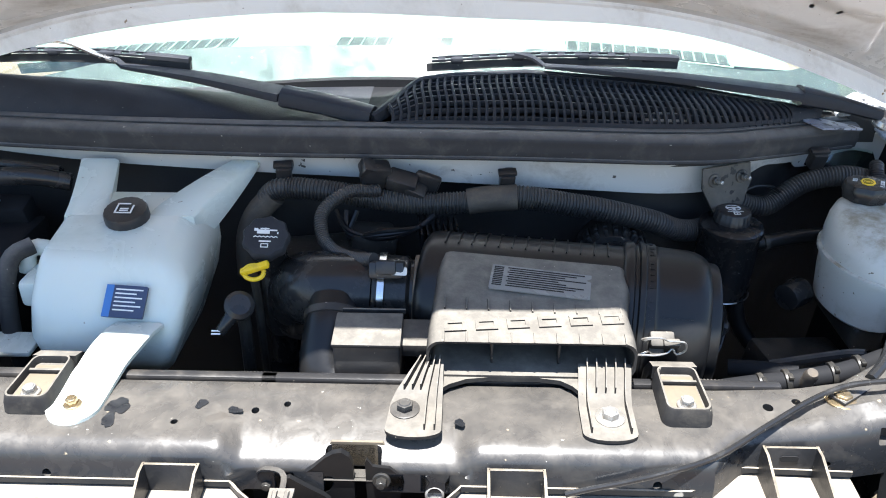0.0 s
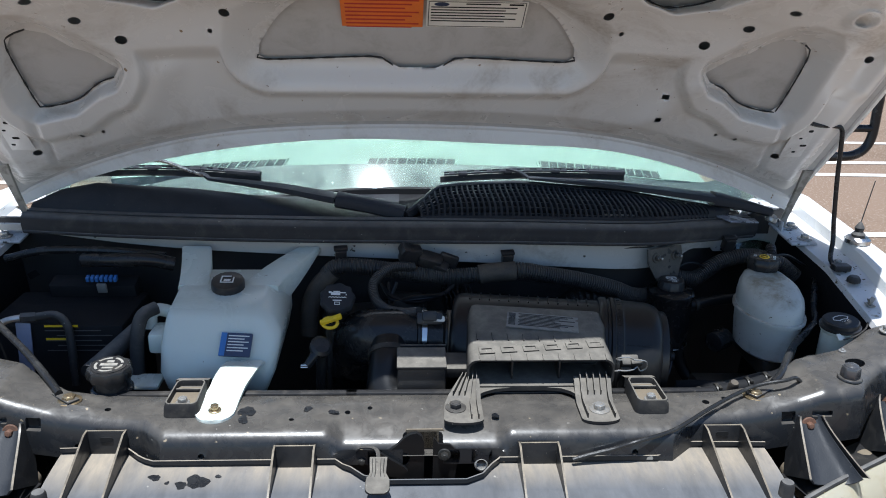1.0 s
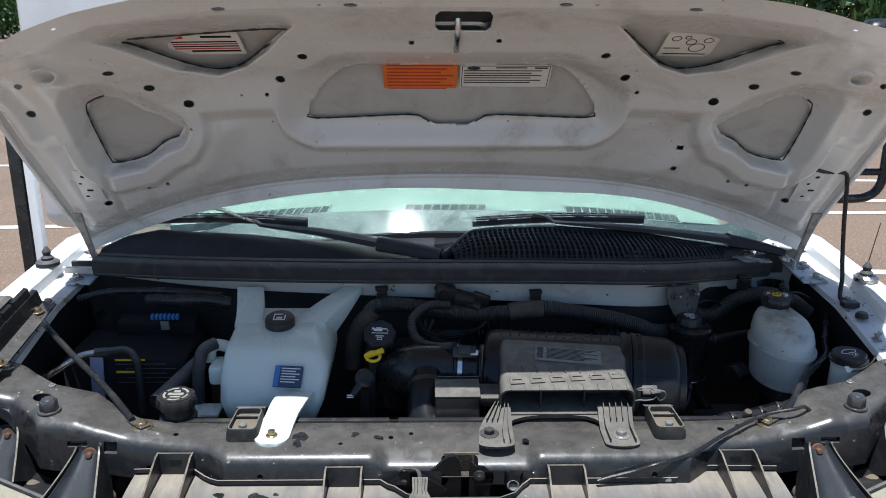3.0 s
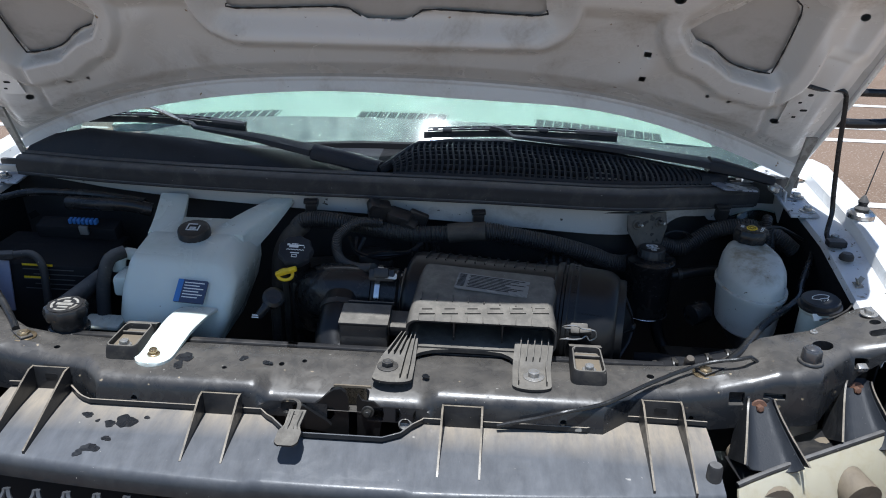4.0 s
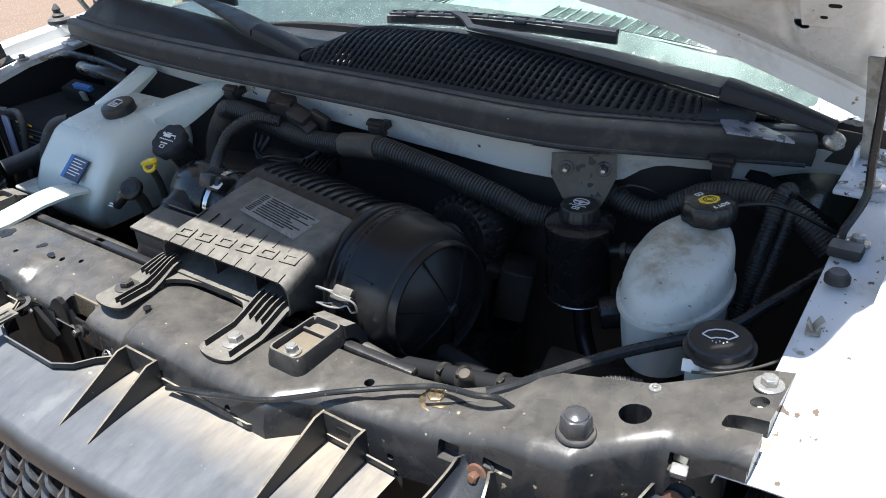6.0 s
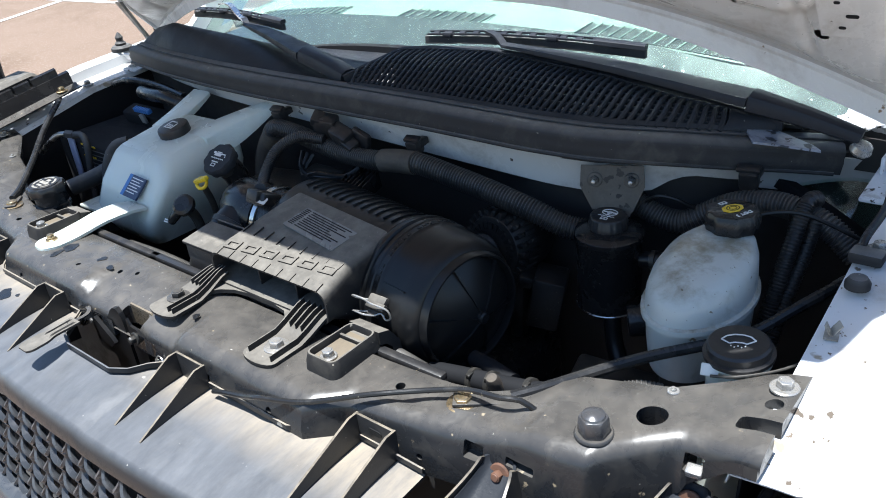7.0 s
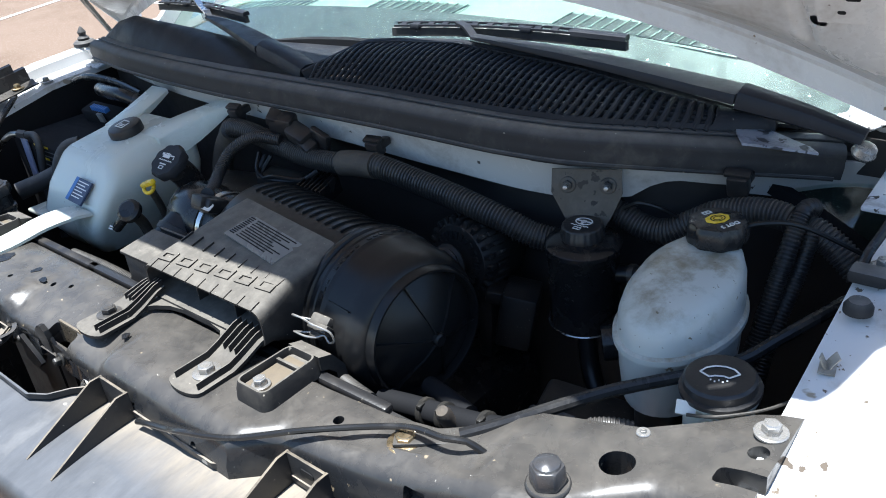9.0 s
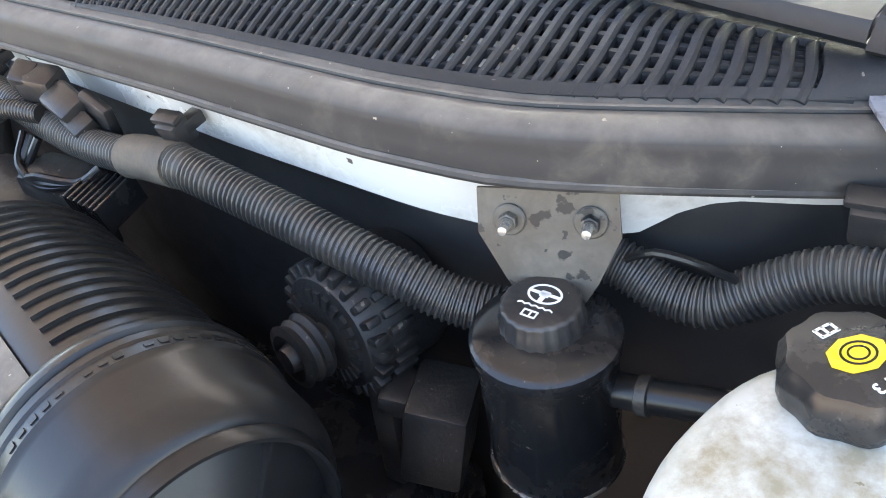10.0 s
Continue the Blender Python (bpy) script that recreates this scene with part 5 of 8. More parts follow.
def bracket(x, y, s, lean):
    """A bolted triangular headlamp bracket."""
    t = thing("headlamp_bracket", "black plastic triangular headlamp bracket with a rusty bolt", "bracket", (x, y, 0.90), "headlamp brackets")
    half = lambda v: 0.0175 + 0.006 * v + 0.017 * v ** 2.2
    mid = lambda v: Vector((x + lean * v, y - 0.001 - 0.012 * v - 0.092 * v ** 1.7, 0.990 - 0.036 * v - 0.010 * v * v))
    # dished web between two walls whose free edges turn outward
    bm = B()
    sheet(bm, lambda u, v: tuple(mid(v) + Vector((half(v) * u, 0.011 * (1 - u ** 6), -0.018 * v * (1 - u ** 6)))), np.linspace(-0.97, 0.97, 11), np.linspace(0, 1, 12), 0.003)
    part("web", bm, M_COWL, t)
    for side in (-1, 1):
        bm = B()
        rows = []
        for v in np.linspace(0, 1, 12):
            e = mid(v) + Vector((side * half(v), 0, 0))
            flare, deep = 0.004 * v, 0.016 + 0.060 * v
            rows.append([e + Vector((side * flare, -0.004, 0.003)), e + Vector((side * (flare + 0.003), -0.004, 0.0025)), e + Vector((side * 0.003, deep, -0.010 - 0.035 * v)), e + Vector((0, deep, -0.010 - 0.035 * v))])
        loft(bm, rows)
        part("side_wall", bm, M_FIN, t)
    bolt(t, (x, y + 0.001, 0.974), 0.0062, 0.0125, M_RUST, (0, -1, 0.25), label="rusty hex bolt")


for s in (-1, 1):
    bracket(s * 0.633, -0.042, s, 0.0)
    bracket(s * 0.806, 0.028, s, s * -0.01)


# headlamps and tan adjuster housings beside the header
def headlamp(s):
    t = thing("headlamp", "weathered clear headlamp with a grey rubber edge", "headlamp", (s * 0.76, -0.2, 0.8), "headlamps")

    def lens(a, v):
        x = 0.578 + 0.37 * a
        y = -0.168 + 0.165 * a + 0.02 * a * a - 0.05 * math.sin(v * math.pi / 2)
        return (s * x, y, 0.928 + 0.018 * a - 0.012 * (1 - a) ** 6 - 0.17 * v ** 1.3)

    bm = B()
    sheet(bm, lens, np.linspace(0, 1, 20), np.linspace(0, 1, 8), 0.004)
    part("lens", bm, M_LENS, t)
    bm = B()
    sweep(bm, [Vector(lens(a, 0.0)) + Vector((0, 0.006, 0.002)) for a in np.linspace(0, 1, 20)], circle(0.0045, 8))
    part("rubber_edge", bm, M_RUBBER, t)
    bm = B()
    sheet(bm, lambda a, v: (s * (0.585 + 0.35 * a), -0.16 + 0.165 * a + 0.09 * v, 0.920 + 0.014 * a - 0.02 * v), np.linspace(0, 1, 14), np.linspace(0, 1, 4), 0.003)
    part("housing_top", bm, M_PLASTIC, t)
    bm = B()
    box(bm, (s * 0.76, -0.02, 0.82), (0.30, 0.05, 0.14), (0, 0, s * 25), 0.01)
    part("reflector_bowl", bm, M_CHROME, t)
    for x, y in ((0.612, -0.052), (0.745, -0.03)):
        bm = B()
        lathe(bm, [(0.029, -0.11), (0.022, -0.005), (0.019, 0.006), (0.007, 0.010), (0.005, 0.016), (0.0005, 0.017)], (s * x, y, 0.897), (s * -0.25, 1.0, 0.12), 18)
        part("adjuster_boot", bm, M_TAN, t, "dusty tan adjuster boot")
    bm = B()
    lathe(bm, [(0.0115, -0.012), (0.0105, 0.024), (0.0085, 0.028), (0.0005, 0.0285)], (s * 0.538, -0.176, 0.933), n=16)
    part("rubber_buffer", bm, M_RUBBER, t, "round black rubber buffer")


headlamp(1)
headlamp(-1)
bm = B()
box(bm, (-0.72, -0.155, 0.905), (0.075, 0.014, 0.006), (0, 0, -14), 0.002)
solo("painted_edge", bm, M_WHITE, "strip of white body paint in the sun beside the headlamp", "trim")

# ---- radiator grille below the header: zigzag strands in a chrome surround ----
grille = thing("radiator_grille", "black plastic mesh grille in a chrome surround", "grille", (0, -0.28, 0.6))
for i in range(50):
    x0 = -0.54 + 1.08 * i / 49
    bm = B()
    pts = []
    for k in range(41):
        z = 0.897 - 0.005 * k
        wave = math.cos(math.pi * k / 7.0) * (1 if i % 2 else -1)
        wave = math.copysign(abs(wave) ** 0.75, wave)
        pts.append(Vector((x0 + wave * 0.0088, -0.247 + 0.003 * math.cos(math.pi * k / 3.5) - 0.02 * (k / 40), z)))
    sweep(bm, pts, [(-0.0022, -0.0060), (0.0022, -0.0060), (0.0034, 0.0), (0.0024, 0.0030), (-0.0024, 0.0030), (-0.0034, 0.0)])
    part("strand", bm, M_MESH, grille)
# dark sheet stands for the deep shade seen through the mesh
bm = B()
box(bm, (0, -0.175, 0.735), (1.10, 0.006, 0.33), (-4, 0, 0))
part("backing", bm, M_SHADED, grille, "near-black sheet standing for the shade of the cooling opening")
bm = B()
tube(bm, [(-0.60, -0.228, 0.675), (-0.3, -0.262, 0.672), (0, -0.270, 0.672), (0.3, -0.262, 0.672), (0.60, -0.228, 0.675)], 0.028, 14, 0.02)
part("lower_frame", bm, M_MESH, grille)
bm = B()
tube(bm, [(-0.60, -0.262, 0.61), (-0.3, -0.298, 0.61), (0, -0.305, 0.61), (0.3, -0.298, 0.61), (0.60, -0.262, 0.61)], 0.024, 14, 0.03)
part("chrome_bar", bm, M_CHROME, grille)
bm = B()
box(bm, (0, -0.30, 0.50), (1.9, 0.12, 0.18), bev=0.05, seg=4)
solo("bumper", bm, M_CHROME, "chrome front bumper below the grille", "bumper")

# ---- bonnet latch ----
latch = thing("bonnet_latch", "black steel bonnet latch with a grey release tongue", "latch", (0.01, -0.09, 0.95))
XZ = Matrix(((1, 0, 0, 0), (0, 0, -1, 0), (0, 1, 0, 0), (0, 0, 0, 1)))  # outlines drawn in x and z, pulled towards the front
bm = B()
prism(bm, [(-0.040, 0.957), (0.030, 0.957), (0.030, 0.978), (0.022, 0.990), (-0.034, 0.990), (-0.040, 0.982)], 0.068, 0.071, XZ @ Matrix.Translation((0.012, 0, 0)), 0.001)
part("back_plate", bm, M_TAN, latch, "tan dusty back plate")
bm = B()
prism(bm, [(-0.036, 0.88), (0.024, 0.88), (0.025, 0.955), (0.0245, 0.985), (0.021, 0.996), (0.013, 1.002), (0.004, 1.000), (-0.006, 0.993), (-0.018, 0.980), (-0.029, 0.971), (-0.031, 0.963), (-0.016, 0.958), (-0.006, 0.968),
           (0.002, 0.968), (0.003, 0.957), (-0.003, 0.947), (-0.014, 0.942), (-0.034, 0.935)], 0.094, 0.101, XZ @ Matrix.Translation((-0.020, 0, 0)), 0.0025)
part("hook", bm, M_CANISTER, latch)
bm = B()
prism(bm, [(-0.052, 0.974), (-0.048, 0.975), (-0.030, 0.962), (-0.012, 0.950), (-0.006, 0.943), (-0.020, 0.932), (-0.052, 0.936)], 0.106, 0.112, XZ @ Matrix.Translation((-0.014, 0, 0)), 0.0015)
part("pawl", bm, M_CANISTER, latch)
bm = B()
prism(bm, [(0.018, 0.90), (0.050, 0.90), (0.056, 0.955), (0.054, 0.972), (0.044, 0.982), (0.026, 0.984), (0.020, 0.994), (0.018, 0.99)], 0.098, 0.102, XZ, 0.001)
ear = part("ear", bm, M_CANISTER, latch)
bolt(ear, (0.035, -0.103, 0.966), 0.0065, 0.010, M_ENGINE, (0, -1, 0.1))
bm = B()
prism(bm, [(-0.108, 0.90), (-0.060, 0.90), (-0.060, 0.962), (-0.075, 0.970), (-0.100, 0.968), (-0.108, 0.955)], 0.094, 0.098, XZ, 0.001)
ear = part("ear", bm, M_CANISTER, latch)
bolt(ear, (-0.090, -0.098, 0.955), 0.006, 0.009, M_ENGINE, (0, -1, 0.1))
bm = B()
sweep(bm, spline([(-0.098, -0.102, 0.974), (-0.090, -0.105, 0.981), (-0.074, -0.110, 0.984), (-0.066, -0.118, 0.983), (-0.064, -0.135, 0.983), (-0.064, -0.15, 0.984)], 0.006), [(-0.003, -0.001), (0.003, -0.001), (0.003, 0.001), (-0.003, 0.001)])
part("lever", bm, M_STEEL, latch)
bm = B()


def tongue_w(v):
    w = 0.0118 + 0.0015 * float(smooth(0.5, 0.0, v)) + 0.0055 * float(smooth(0.42, 0.66, v))
    return w * (1 if v < 0.86 else math.sqrt(max(0.12, 1 - ((v - 0.86) / 0.15) ** 2 * 0.75)))


sheet(bm, lambda u, v: (-0.0635 + tongue_w(v) * u, -0.137 - 0.082 * v, 0.9855 - 0.004 * v + 0.0022 * (0.30 < abs(u) < 0.62) * (0.06 < v < 0.55) - 0.003 * (abs(u) > 0.97)), (-1, -0.96, -0.7, -0.6, -0.45, -0.32, -0.25, 0, 0.25, 0.32, 0.45, 0.6, 0.7, 0.96, 1), np.linspace(0, 1, 26), 0.0025)
part("release_tongue", bm, M_RIBTOP, latch, "grey release tongue")
bm = B()
lathe(bm, [(0.0095, 0), (0.0105, 0.008), (0.008, 0.011), (0.007, 0.004), (0.0005, 0.004)], (0.092, -0.098, 0.945), (0, -1, 0.5), 20)
part("collar_nut", bm, M_BOLT, support, "zinc collar nut")
bm = B()
box(bm, (-0.01, -0.050, 0.90), (0.30, 0.02, 0.07), bev=0.004)
part("latch_support", bm, M_SHADED, support)
# dark plate added in place of the deep shade of the latch opening
bm = B()
box(bm, (0.012, -0.034, 0.935), (0.26, 0.008, 0.11), bev=0.002)
part("latch_shade_plate", bm, M_SHADED, support, "near-black plate standing for the shade behind the latch")


# ---- tray clamps on the tie bar ----
def tray_clamp(x):
    t = thing("tray_clamp", "black plastic radiator clamp tray with a zinc bolt", "clamp", (x, -0.03, 1.0), "radiator clamps")
    bm = B()
    floor, cy = 1.0125, -0.0045

    def ring(w, d, r, z, taper=0.0):
        return [(x + 0.90 * px * (1 - taper * (py + d / 2)), cy + py, z) for px, py in rounded(w, d, r, 5)]

    loft(bm, [ring(0.064, 0.088, 0.013, 0.9985, 1.0), ring(0.061, 0.085, 0.012, 1.012, 1.0), ring(0.056, 0.080, 0.011, 1.0210, 1.0), ring(0.0545, 0.0785, 0.0105, 1.0225, 1.0), ring(0.0495, 0.0735, 0.008, 1.0225, 1.0),
              ring(0.0485, 0.0725, 0.0075, 1.0213, 1.0), ring(0.0475, 0.0715, 0.006, floor, 1.0)])
    box(bm, (x, 0.012, floor + 0.003), (0.041, 0.004, 0.006), bev=0.0008)
    part("tray", bm, M_RIBTOP, t)
    bm = B()
    box(bm, (x, -0.0145, floor + 0.0006), (0.038, 0.046, 0.0016), bev=0.0006)
    box(bm, (x, 0.0205, floor + 0.0006), (0.036, 0.011, 0.0016), bev=0.0006)
    part("silt", bm, M_TAN, t, "tan silt settled in the tray")
    bm = B()
    loft(bm, [[(x - 0.026, 0.034, 1.022), (x + 0.026, 0.034, 1.022), (x + 0.026, 0.034, 1.004), (x - 0.026, 0.034, 1.004)], [(x - 0.026, 0.052, 1.016), (x + 0.026, 0.052, 1.016), (x + 0.024, 0.046, 0.998), (x - 0.024, 0.046, 0.998)],
              [(x - 0.028, 0.066, 0.995), (x + 0.028, 0.066, 0.995), (x + 0.026, 0.054, 0.990), (x - 0.026, 0.054, 0.990)], [(x - 0.030, 0.070, 0.94), (x + 0.030, 0.070, 0.94), (x + 0.028, 0.056, 0.94), (x - 0.028, 0.056, 0.94)]])
    part("hook_back", bm, M_RIBTOP, t)
    bolt(t, (x, -0.028, floor + 0.002), 0.008, 0.011, M_BOLT)


tray_clamp(0.371)
tray_clamp(-0.371)
# ---- air cleaner ----
air = thing("air_cleaner", "black plastic air cleaner housing with a ribbed intake snorkel", "air cleaner", (0.25, 0.12, 0.88))


def deck_z(y):
    return ip(y, [0.015, 0.03, 0.05, 0.09, 0.15, 0.20], [1.0600, 1.0655, 1.0705, 1.0795, 1.0915, 1.0945])


# body: a round canister on an axis that runs slightly towards the front at the cap's end; its front runs out into the flat snorkel deck
HUB = Vector((0.471, 0.153, 1.000))
ALONG = Vector((math.cos(radians(9)), -math.sin(radians(9)), 0))
BACK = Vector((math.sin(radians(9)), math.cos(radians(9)), 0))


def round_point(s, a, r):
    """On a ring of radius r, s along the axis from the hub, at the angle a (degrees, 0 to the rear, 90 up)."""
    return HUB + ALONG * s + BACK * (r * math.cos(radians(a))) + Vector((0, 0, r * math.sin(radians(a))))


bm = B()
loft(bm, [[round_point(s, a, r) for a in np.linspace(0, 360, 65)[:-1]] for s, r in ((-0.412, 0.070), (-0.410, 0.084), (-0.404, 0.0915), (-0.396, 0.0940), (-0.30, 0.0940), (-0.20, 0.0940), (-0.135, 0.0940))])
part("canister", bm, M_CANISTER, air)
for i in range(13):
    s = -0.379 + i * 0.0178
    bm = B()
    sweep(bm, [round_point(s, a, 0.0952) for a in np.linspace(96, -60, 44)], [(-0.0015, -0.003), (0.0015, -0.003), (0.0008, 0.0014), (-0.0008, 0.0014)])
    part("hoop_rib", bm, M_CANISTER, air)


def skew(x, y):
    """The deck's rear follows the canister."""
    return y - 0.158 * (x - 0.2) * float(np.clip((y - 0.05) / 0.06, 0, 1))


# deck and snorkel mouth
bm = B()
secs = []
for y, xa, xb, low in ((0.020, 0.078, 0.322, 1.012), (0.028, 0.078, 0.322, 1.012), (0.034, 0.078, 0.322, 1.012), (0.05, 0.079, 0.321, 1.004), (0.08, 0.082, 0.318, 0.99), (0.13, 0.086, 0.326, 0.98), (0.166, 0.090, 0.328, 0.99)):
    z = deck_z(y)
    r = 0.016
    ring = []
    for cx, cz, a0 in ((xb - r, z - r, 0), (xa + r, z - r, 90), (xa + r, low + r, 180), (xb - r, low + r, 270)):
        for i in range(6):
            a = radians(a0 + 18 * i)
            ring.append((cx + r * math.cos(a), skew(cx + r * math.cos(a), y), cz + r * math.sin(a)))
    secs.append(ring)
loft(bm, secs, True, False)
bm.faces.ensure_lookup_table()
mouth = [[(x if x not in () else x, y, z) for x, y, z in secs[0]]]
inner = []
for y, k in ((0.020, 0.0), (0.0205, 0.003), (0.06, 0.006), (0.12, 0.010)):
    cx, cz = 0.20, (deck_z(0.03) + 1.012) / 2
    inner.append([(px - math.copysign(k, px - cx), y, pz - math.copysign(k, pz - cz) * 0.9) for px, _, pz in secs[0]])
loft(bm, inner, True, False)
bm.faces.new([bm.verts.new(p) for p in inner[-1]])
part("snorkel", bm, M_RIBTOP, air, "sun-greyed intake snorkel")
for x in (0.155, 0.235):
    bm = B()
    box(bm, (x, 0.065, 1.036), (0.003, 0.045, 0.045), bev=0.0006)
    part("mouth_divider", bm, M_PLASTIC, air)
# raised bead round the deck, ribs in two rows, plain raised marks between them
for y0, y1 in ((0.019, 0.033), (0.066, 0.082)):
    for i in range(9):
        x = 0.098 + i * 0.0262
        bm = B()
        loft(bm, [[(x - 0.0012, y, deck_z(y) - 0.001), (x + 0.0012, y, deck_z(y) - 0.001), (x + 0.0008, y, deck_z(y) + 0.0016), (x - 0.0008, y, deck_z(y) + 0.0016)] for y in (skew(x, y0), skew(x, (y0 + y1) / 2), skew(x, y1))])
        part("deck_rib", bm, M_RIBTOP, air)
deck_m = facing((0.203, 0.0490, deck_z(0.0490)), (0, -0.21, 1), (1, 0.08, 0.016))
for i in range(6):
    # plain raised marks: rounded frames
    bm = B()
    x0 = -0.0925 + i * 0.037
    for ax, ay, w, h in ((0, 0.0062, 0.026, 0.0045), (0, -0.0062, 0.026, 0.0045), (-0.0108, 0, 0.0045, 0.0085), (0.0108, 0, 0.0045, 0.0085)):
        prism(bm, [(x0 + ax - w / 2, ay - h / 2), (x0 + ax + w / 2, ay - h / 2), (x0 + ax + w / 2, ay + h / 2), (x0 + ax - w / 2, ay + h / 2)], -0.001, 0.002, deck_m)
    part("raised_mark", bm, M_RIBTOP, air, smooth=0)
lab_m = facing((0.215, 0.1165, deck_z(0.119) + 0.0010), (0, -0.18, 1), (1, -0.158, -0.028))
lab = part("emission_label", prism(B(), rounded(0.124, 0.046, 0.002), -0.001, 0.0008, lab_m), M_GREYLABEL, air, "grey printed label", smooth=0)
bars(lab, lab_m, [(-0.042 + 0.002 * (i % 2), 0.018 - i * 0.0042, 0.096 - 0.012 * (i % 3) - 0.02 * (i % 5 == 4), 0.0017) for i in range(9)] + [(-0.059, 0.018 - i * 0.0034, 0.012, 0.0018) for i in range(11)], M_INK, h=0.0011)
# ribbed feet bolted to the tie bar
for xa, xb, bx, by in ((0.036, 0.098, 0.056, -0.033), (0.252, 0.312, 0.285, -0.040)):
    bm = B()
    path = [(0.030, 1.027), (0.018, 1.024), (-0.006, 1.012), (-0.022, 1.006), (-0.066, 1.005)]
    sa, sb = (0.03, 0.0) if xa < 0.2 else (0.004, 0.006)
    loft(bm, [[(xa + sa * t, y, z), (xb + sb * t, y, z), (xb + sb * t, y, z - 0.004), (xa + sa * t, y, z - 0.004)] for (y, z), t in zip(path, (1, 0.8, 0.3, 0.1, 0))])
    prism(bm, [(xa + (xb - xa) / 2 + (xb - xa) / 2 * math.cos(a), -0.066 + 0.012 * math.sin(a)) for a in np.linspace(math.pi, 2 * math.pi, 10)], 1.001, 1.005)
    foot = part("foot", bm, M_RIBTOP, air)
    for i in range(5):
        f = (i + 0.9) / 5.6
        x1, x0 = xa + sa + (xb + sb - xa - sa) * f, xa + (xb - xa) * f
        if abs(x0 - bx) < 0.016:
            pth = [p for p in path if p[0] > -0.02]
        else:
            pth = path
        bm = B()
        loft(bm, [[(x0 + (x1 - x0) * t - 0.001, y, z - 0.002), (x0 + (x1 - x0) * t + 0.001, y, z - 0.002), (x0 + (x1 - x0) * t + 0.0007, y, z + 0.0085), (x0 + (x1 - x0) * t - 0.0007, y, z + 0.0085)] for (y, z), t in zip(pth, (1, 0.8, 0.3, 0.1, 0))])
        part("foot_rib", bm, M_RIBTOP, foot)
    bolt(air, (bx, by, 1.005), 0.010, 0.017, M_BOLT if xa > 0.2 else M_STEEL)
# arch between the feet
bm = B()
loft(bm, [[(x, y, 1.012 + 0.002 * 0 - dz) for y, dz in ((0.020 - d, 0.0), (0.034, 0.0), (0.034, 0.006), (0.020 - d, 0.006))] for x, d in ((0.09, 0.028), (0.105, 0.014), (0.125, 0.004), (0.15, 0.0), (0.21, 0.0), (0.235, 0.004), (0.248, 0.014), (0.258, 0.028))])
part("foot_web", bm, M_RIBTOP, air)
# collar, end cap, spokes, clasp
bm = B()
loft(bm, [[round_point(s, a, r) for a in np.linspace(0, 360, 73)[:-1]] for s, r in ((-0.146, 0.090), (-0.145, 0.0975), (-0.142, 0.1005), (-0.137, 0.1015), (-0.132, 0.1015), (-0.130, 0.0980), (-0.126, 0.0980), (-0.124, 0.1015), (-0.118, 0.1015), (-0.115, 0.099), (-0.114, 0.090))])
part("collar", bm, M_CANISTER, air)
bm = B()
loft(bm, [[round_point(s - 0.117, a, r) for a in np.linspace(0, 360, 73)[:-1]] for r, s in ((0.090, 0.0), (0.1000, 0.001), (0.1005, 0.012), (0.0985, 0.014), (0.0975, 0.018), (0.0960, 0.056), (0.0940, 0.066), (0.0900, 0.075), (0.0845, 0.081), (0.0822, 0.0818),
          (0.0814, 0.091), (0.0796, 0.094), (0.0772, 0.094), (0.0756, 0.090), (0.0742, 0.083), (0.055, 0.093), (0.028, 0.106), (0.0006, 0.112))])
cap = part("end_cap", bm, M_CANISTER, air)
for i in range(34):
    if i in (4, 10, 14, 21, 27):
        continue
    a = 150 - 5.2 * i
    bm = B()
    prism(bm, rounded(0.006 if i % 3 else 0.0045, 0.0055, 0.001, 2), -0.0006, 0.0008, facing(round_point(-0.1105, a, 0.1003), round_point(0, a, 1.0) - HUB, ALONG))
    part("embossed_mark", bm, M_CANISTER, cap)
for k in range(6):
    # ribs from the hub of the domed face to the ring
    a = 60 * k + 46
    c = round_point(0, a, 1.0) - HUB
    d = ALONG.cross(c)
    bm = B()
    loft(bm, [[HUB + c * r + d * w + ALONG * (t - 0.117) for w, t in ((-0.0015, x - 0.006), (0.0015, x - 0.006), (0.0010, x), (-0.0010, x))] for r, x in ((0.004, 0.1145), (0.028, 0.1090), (0.055, 0.0970), (0.0765, 0.0895))])
    part("spoke", bm, M_CANISTER, cap)
bm = B()
lathe(bm, [(0.009, 0), (0.0085, 0.005), (0.006, 0.007), (0.0005, 0.007)], HUB - ALONG * 0.007, ALONG, 16)
part("hub", bm, M_CANISTER, cap)
# thin parting line along the drum
bm = B()
loft(bm, [[round_point(s, a, r) for r, a in ((0.094, 145.0), (0.0985, 145.0), (0.0985, 145.8), (0.094, 145.8))] for s in (-0.098, -0.075, -0.058)])
part("parting_rib", bm, M_CANISTER, cap)
# spring clasp: a wire bail that loops round a block on the collar
bail = [(0.350, 0.070, 1.036), (0.338, 0.062, 1.040), (0.334, 0.056, 1.045), (0.342, 0.052, 1.050), (0.356, 0.053, 1.049), (0.366, 0.056, 1.043), (0.378, 0.058, 1.041), (0.388, 0.062, 1.036), (0.390, 0.064, 1.024), (0.380, 0.064, 1.018), (0.374, 0.064, 1.026), (0.366, 0.058, 1.024),
        (0.352, 0.053, 1.024), (0.338, 0.052, 1.025), (0.331, 0.055, 1.022), (0.334, 0.062, 1.018), (0.348, 0.070, 1.018)]
bm = B()
tube(bm, bail, 0.00135, 8, 0.003)
part("clasp_wire", bm, M_BOLT, air, "bright steel clasp wire")
bm = B()
box(bm, (0.362, 0.076, 1.028), (0.030, 0.020, 0.026), (38, 0, 0), 0.003)
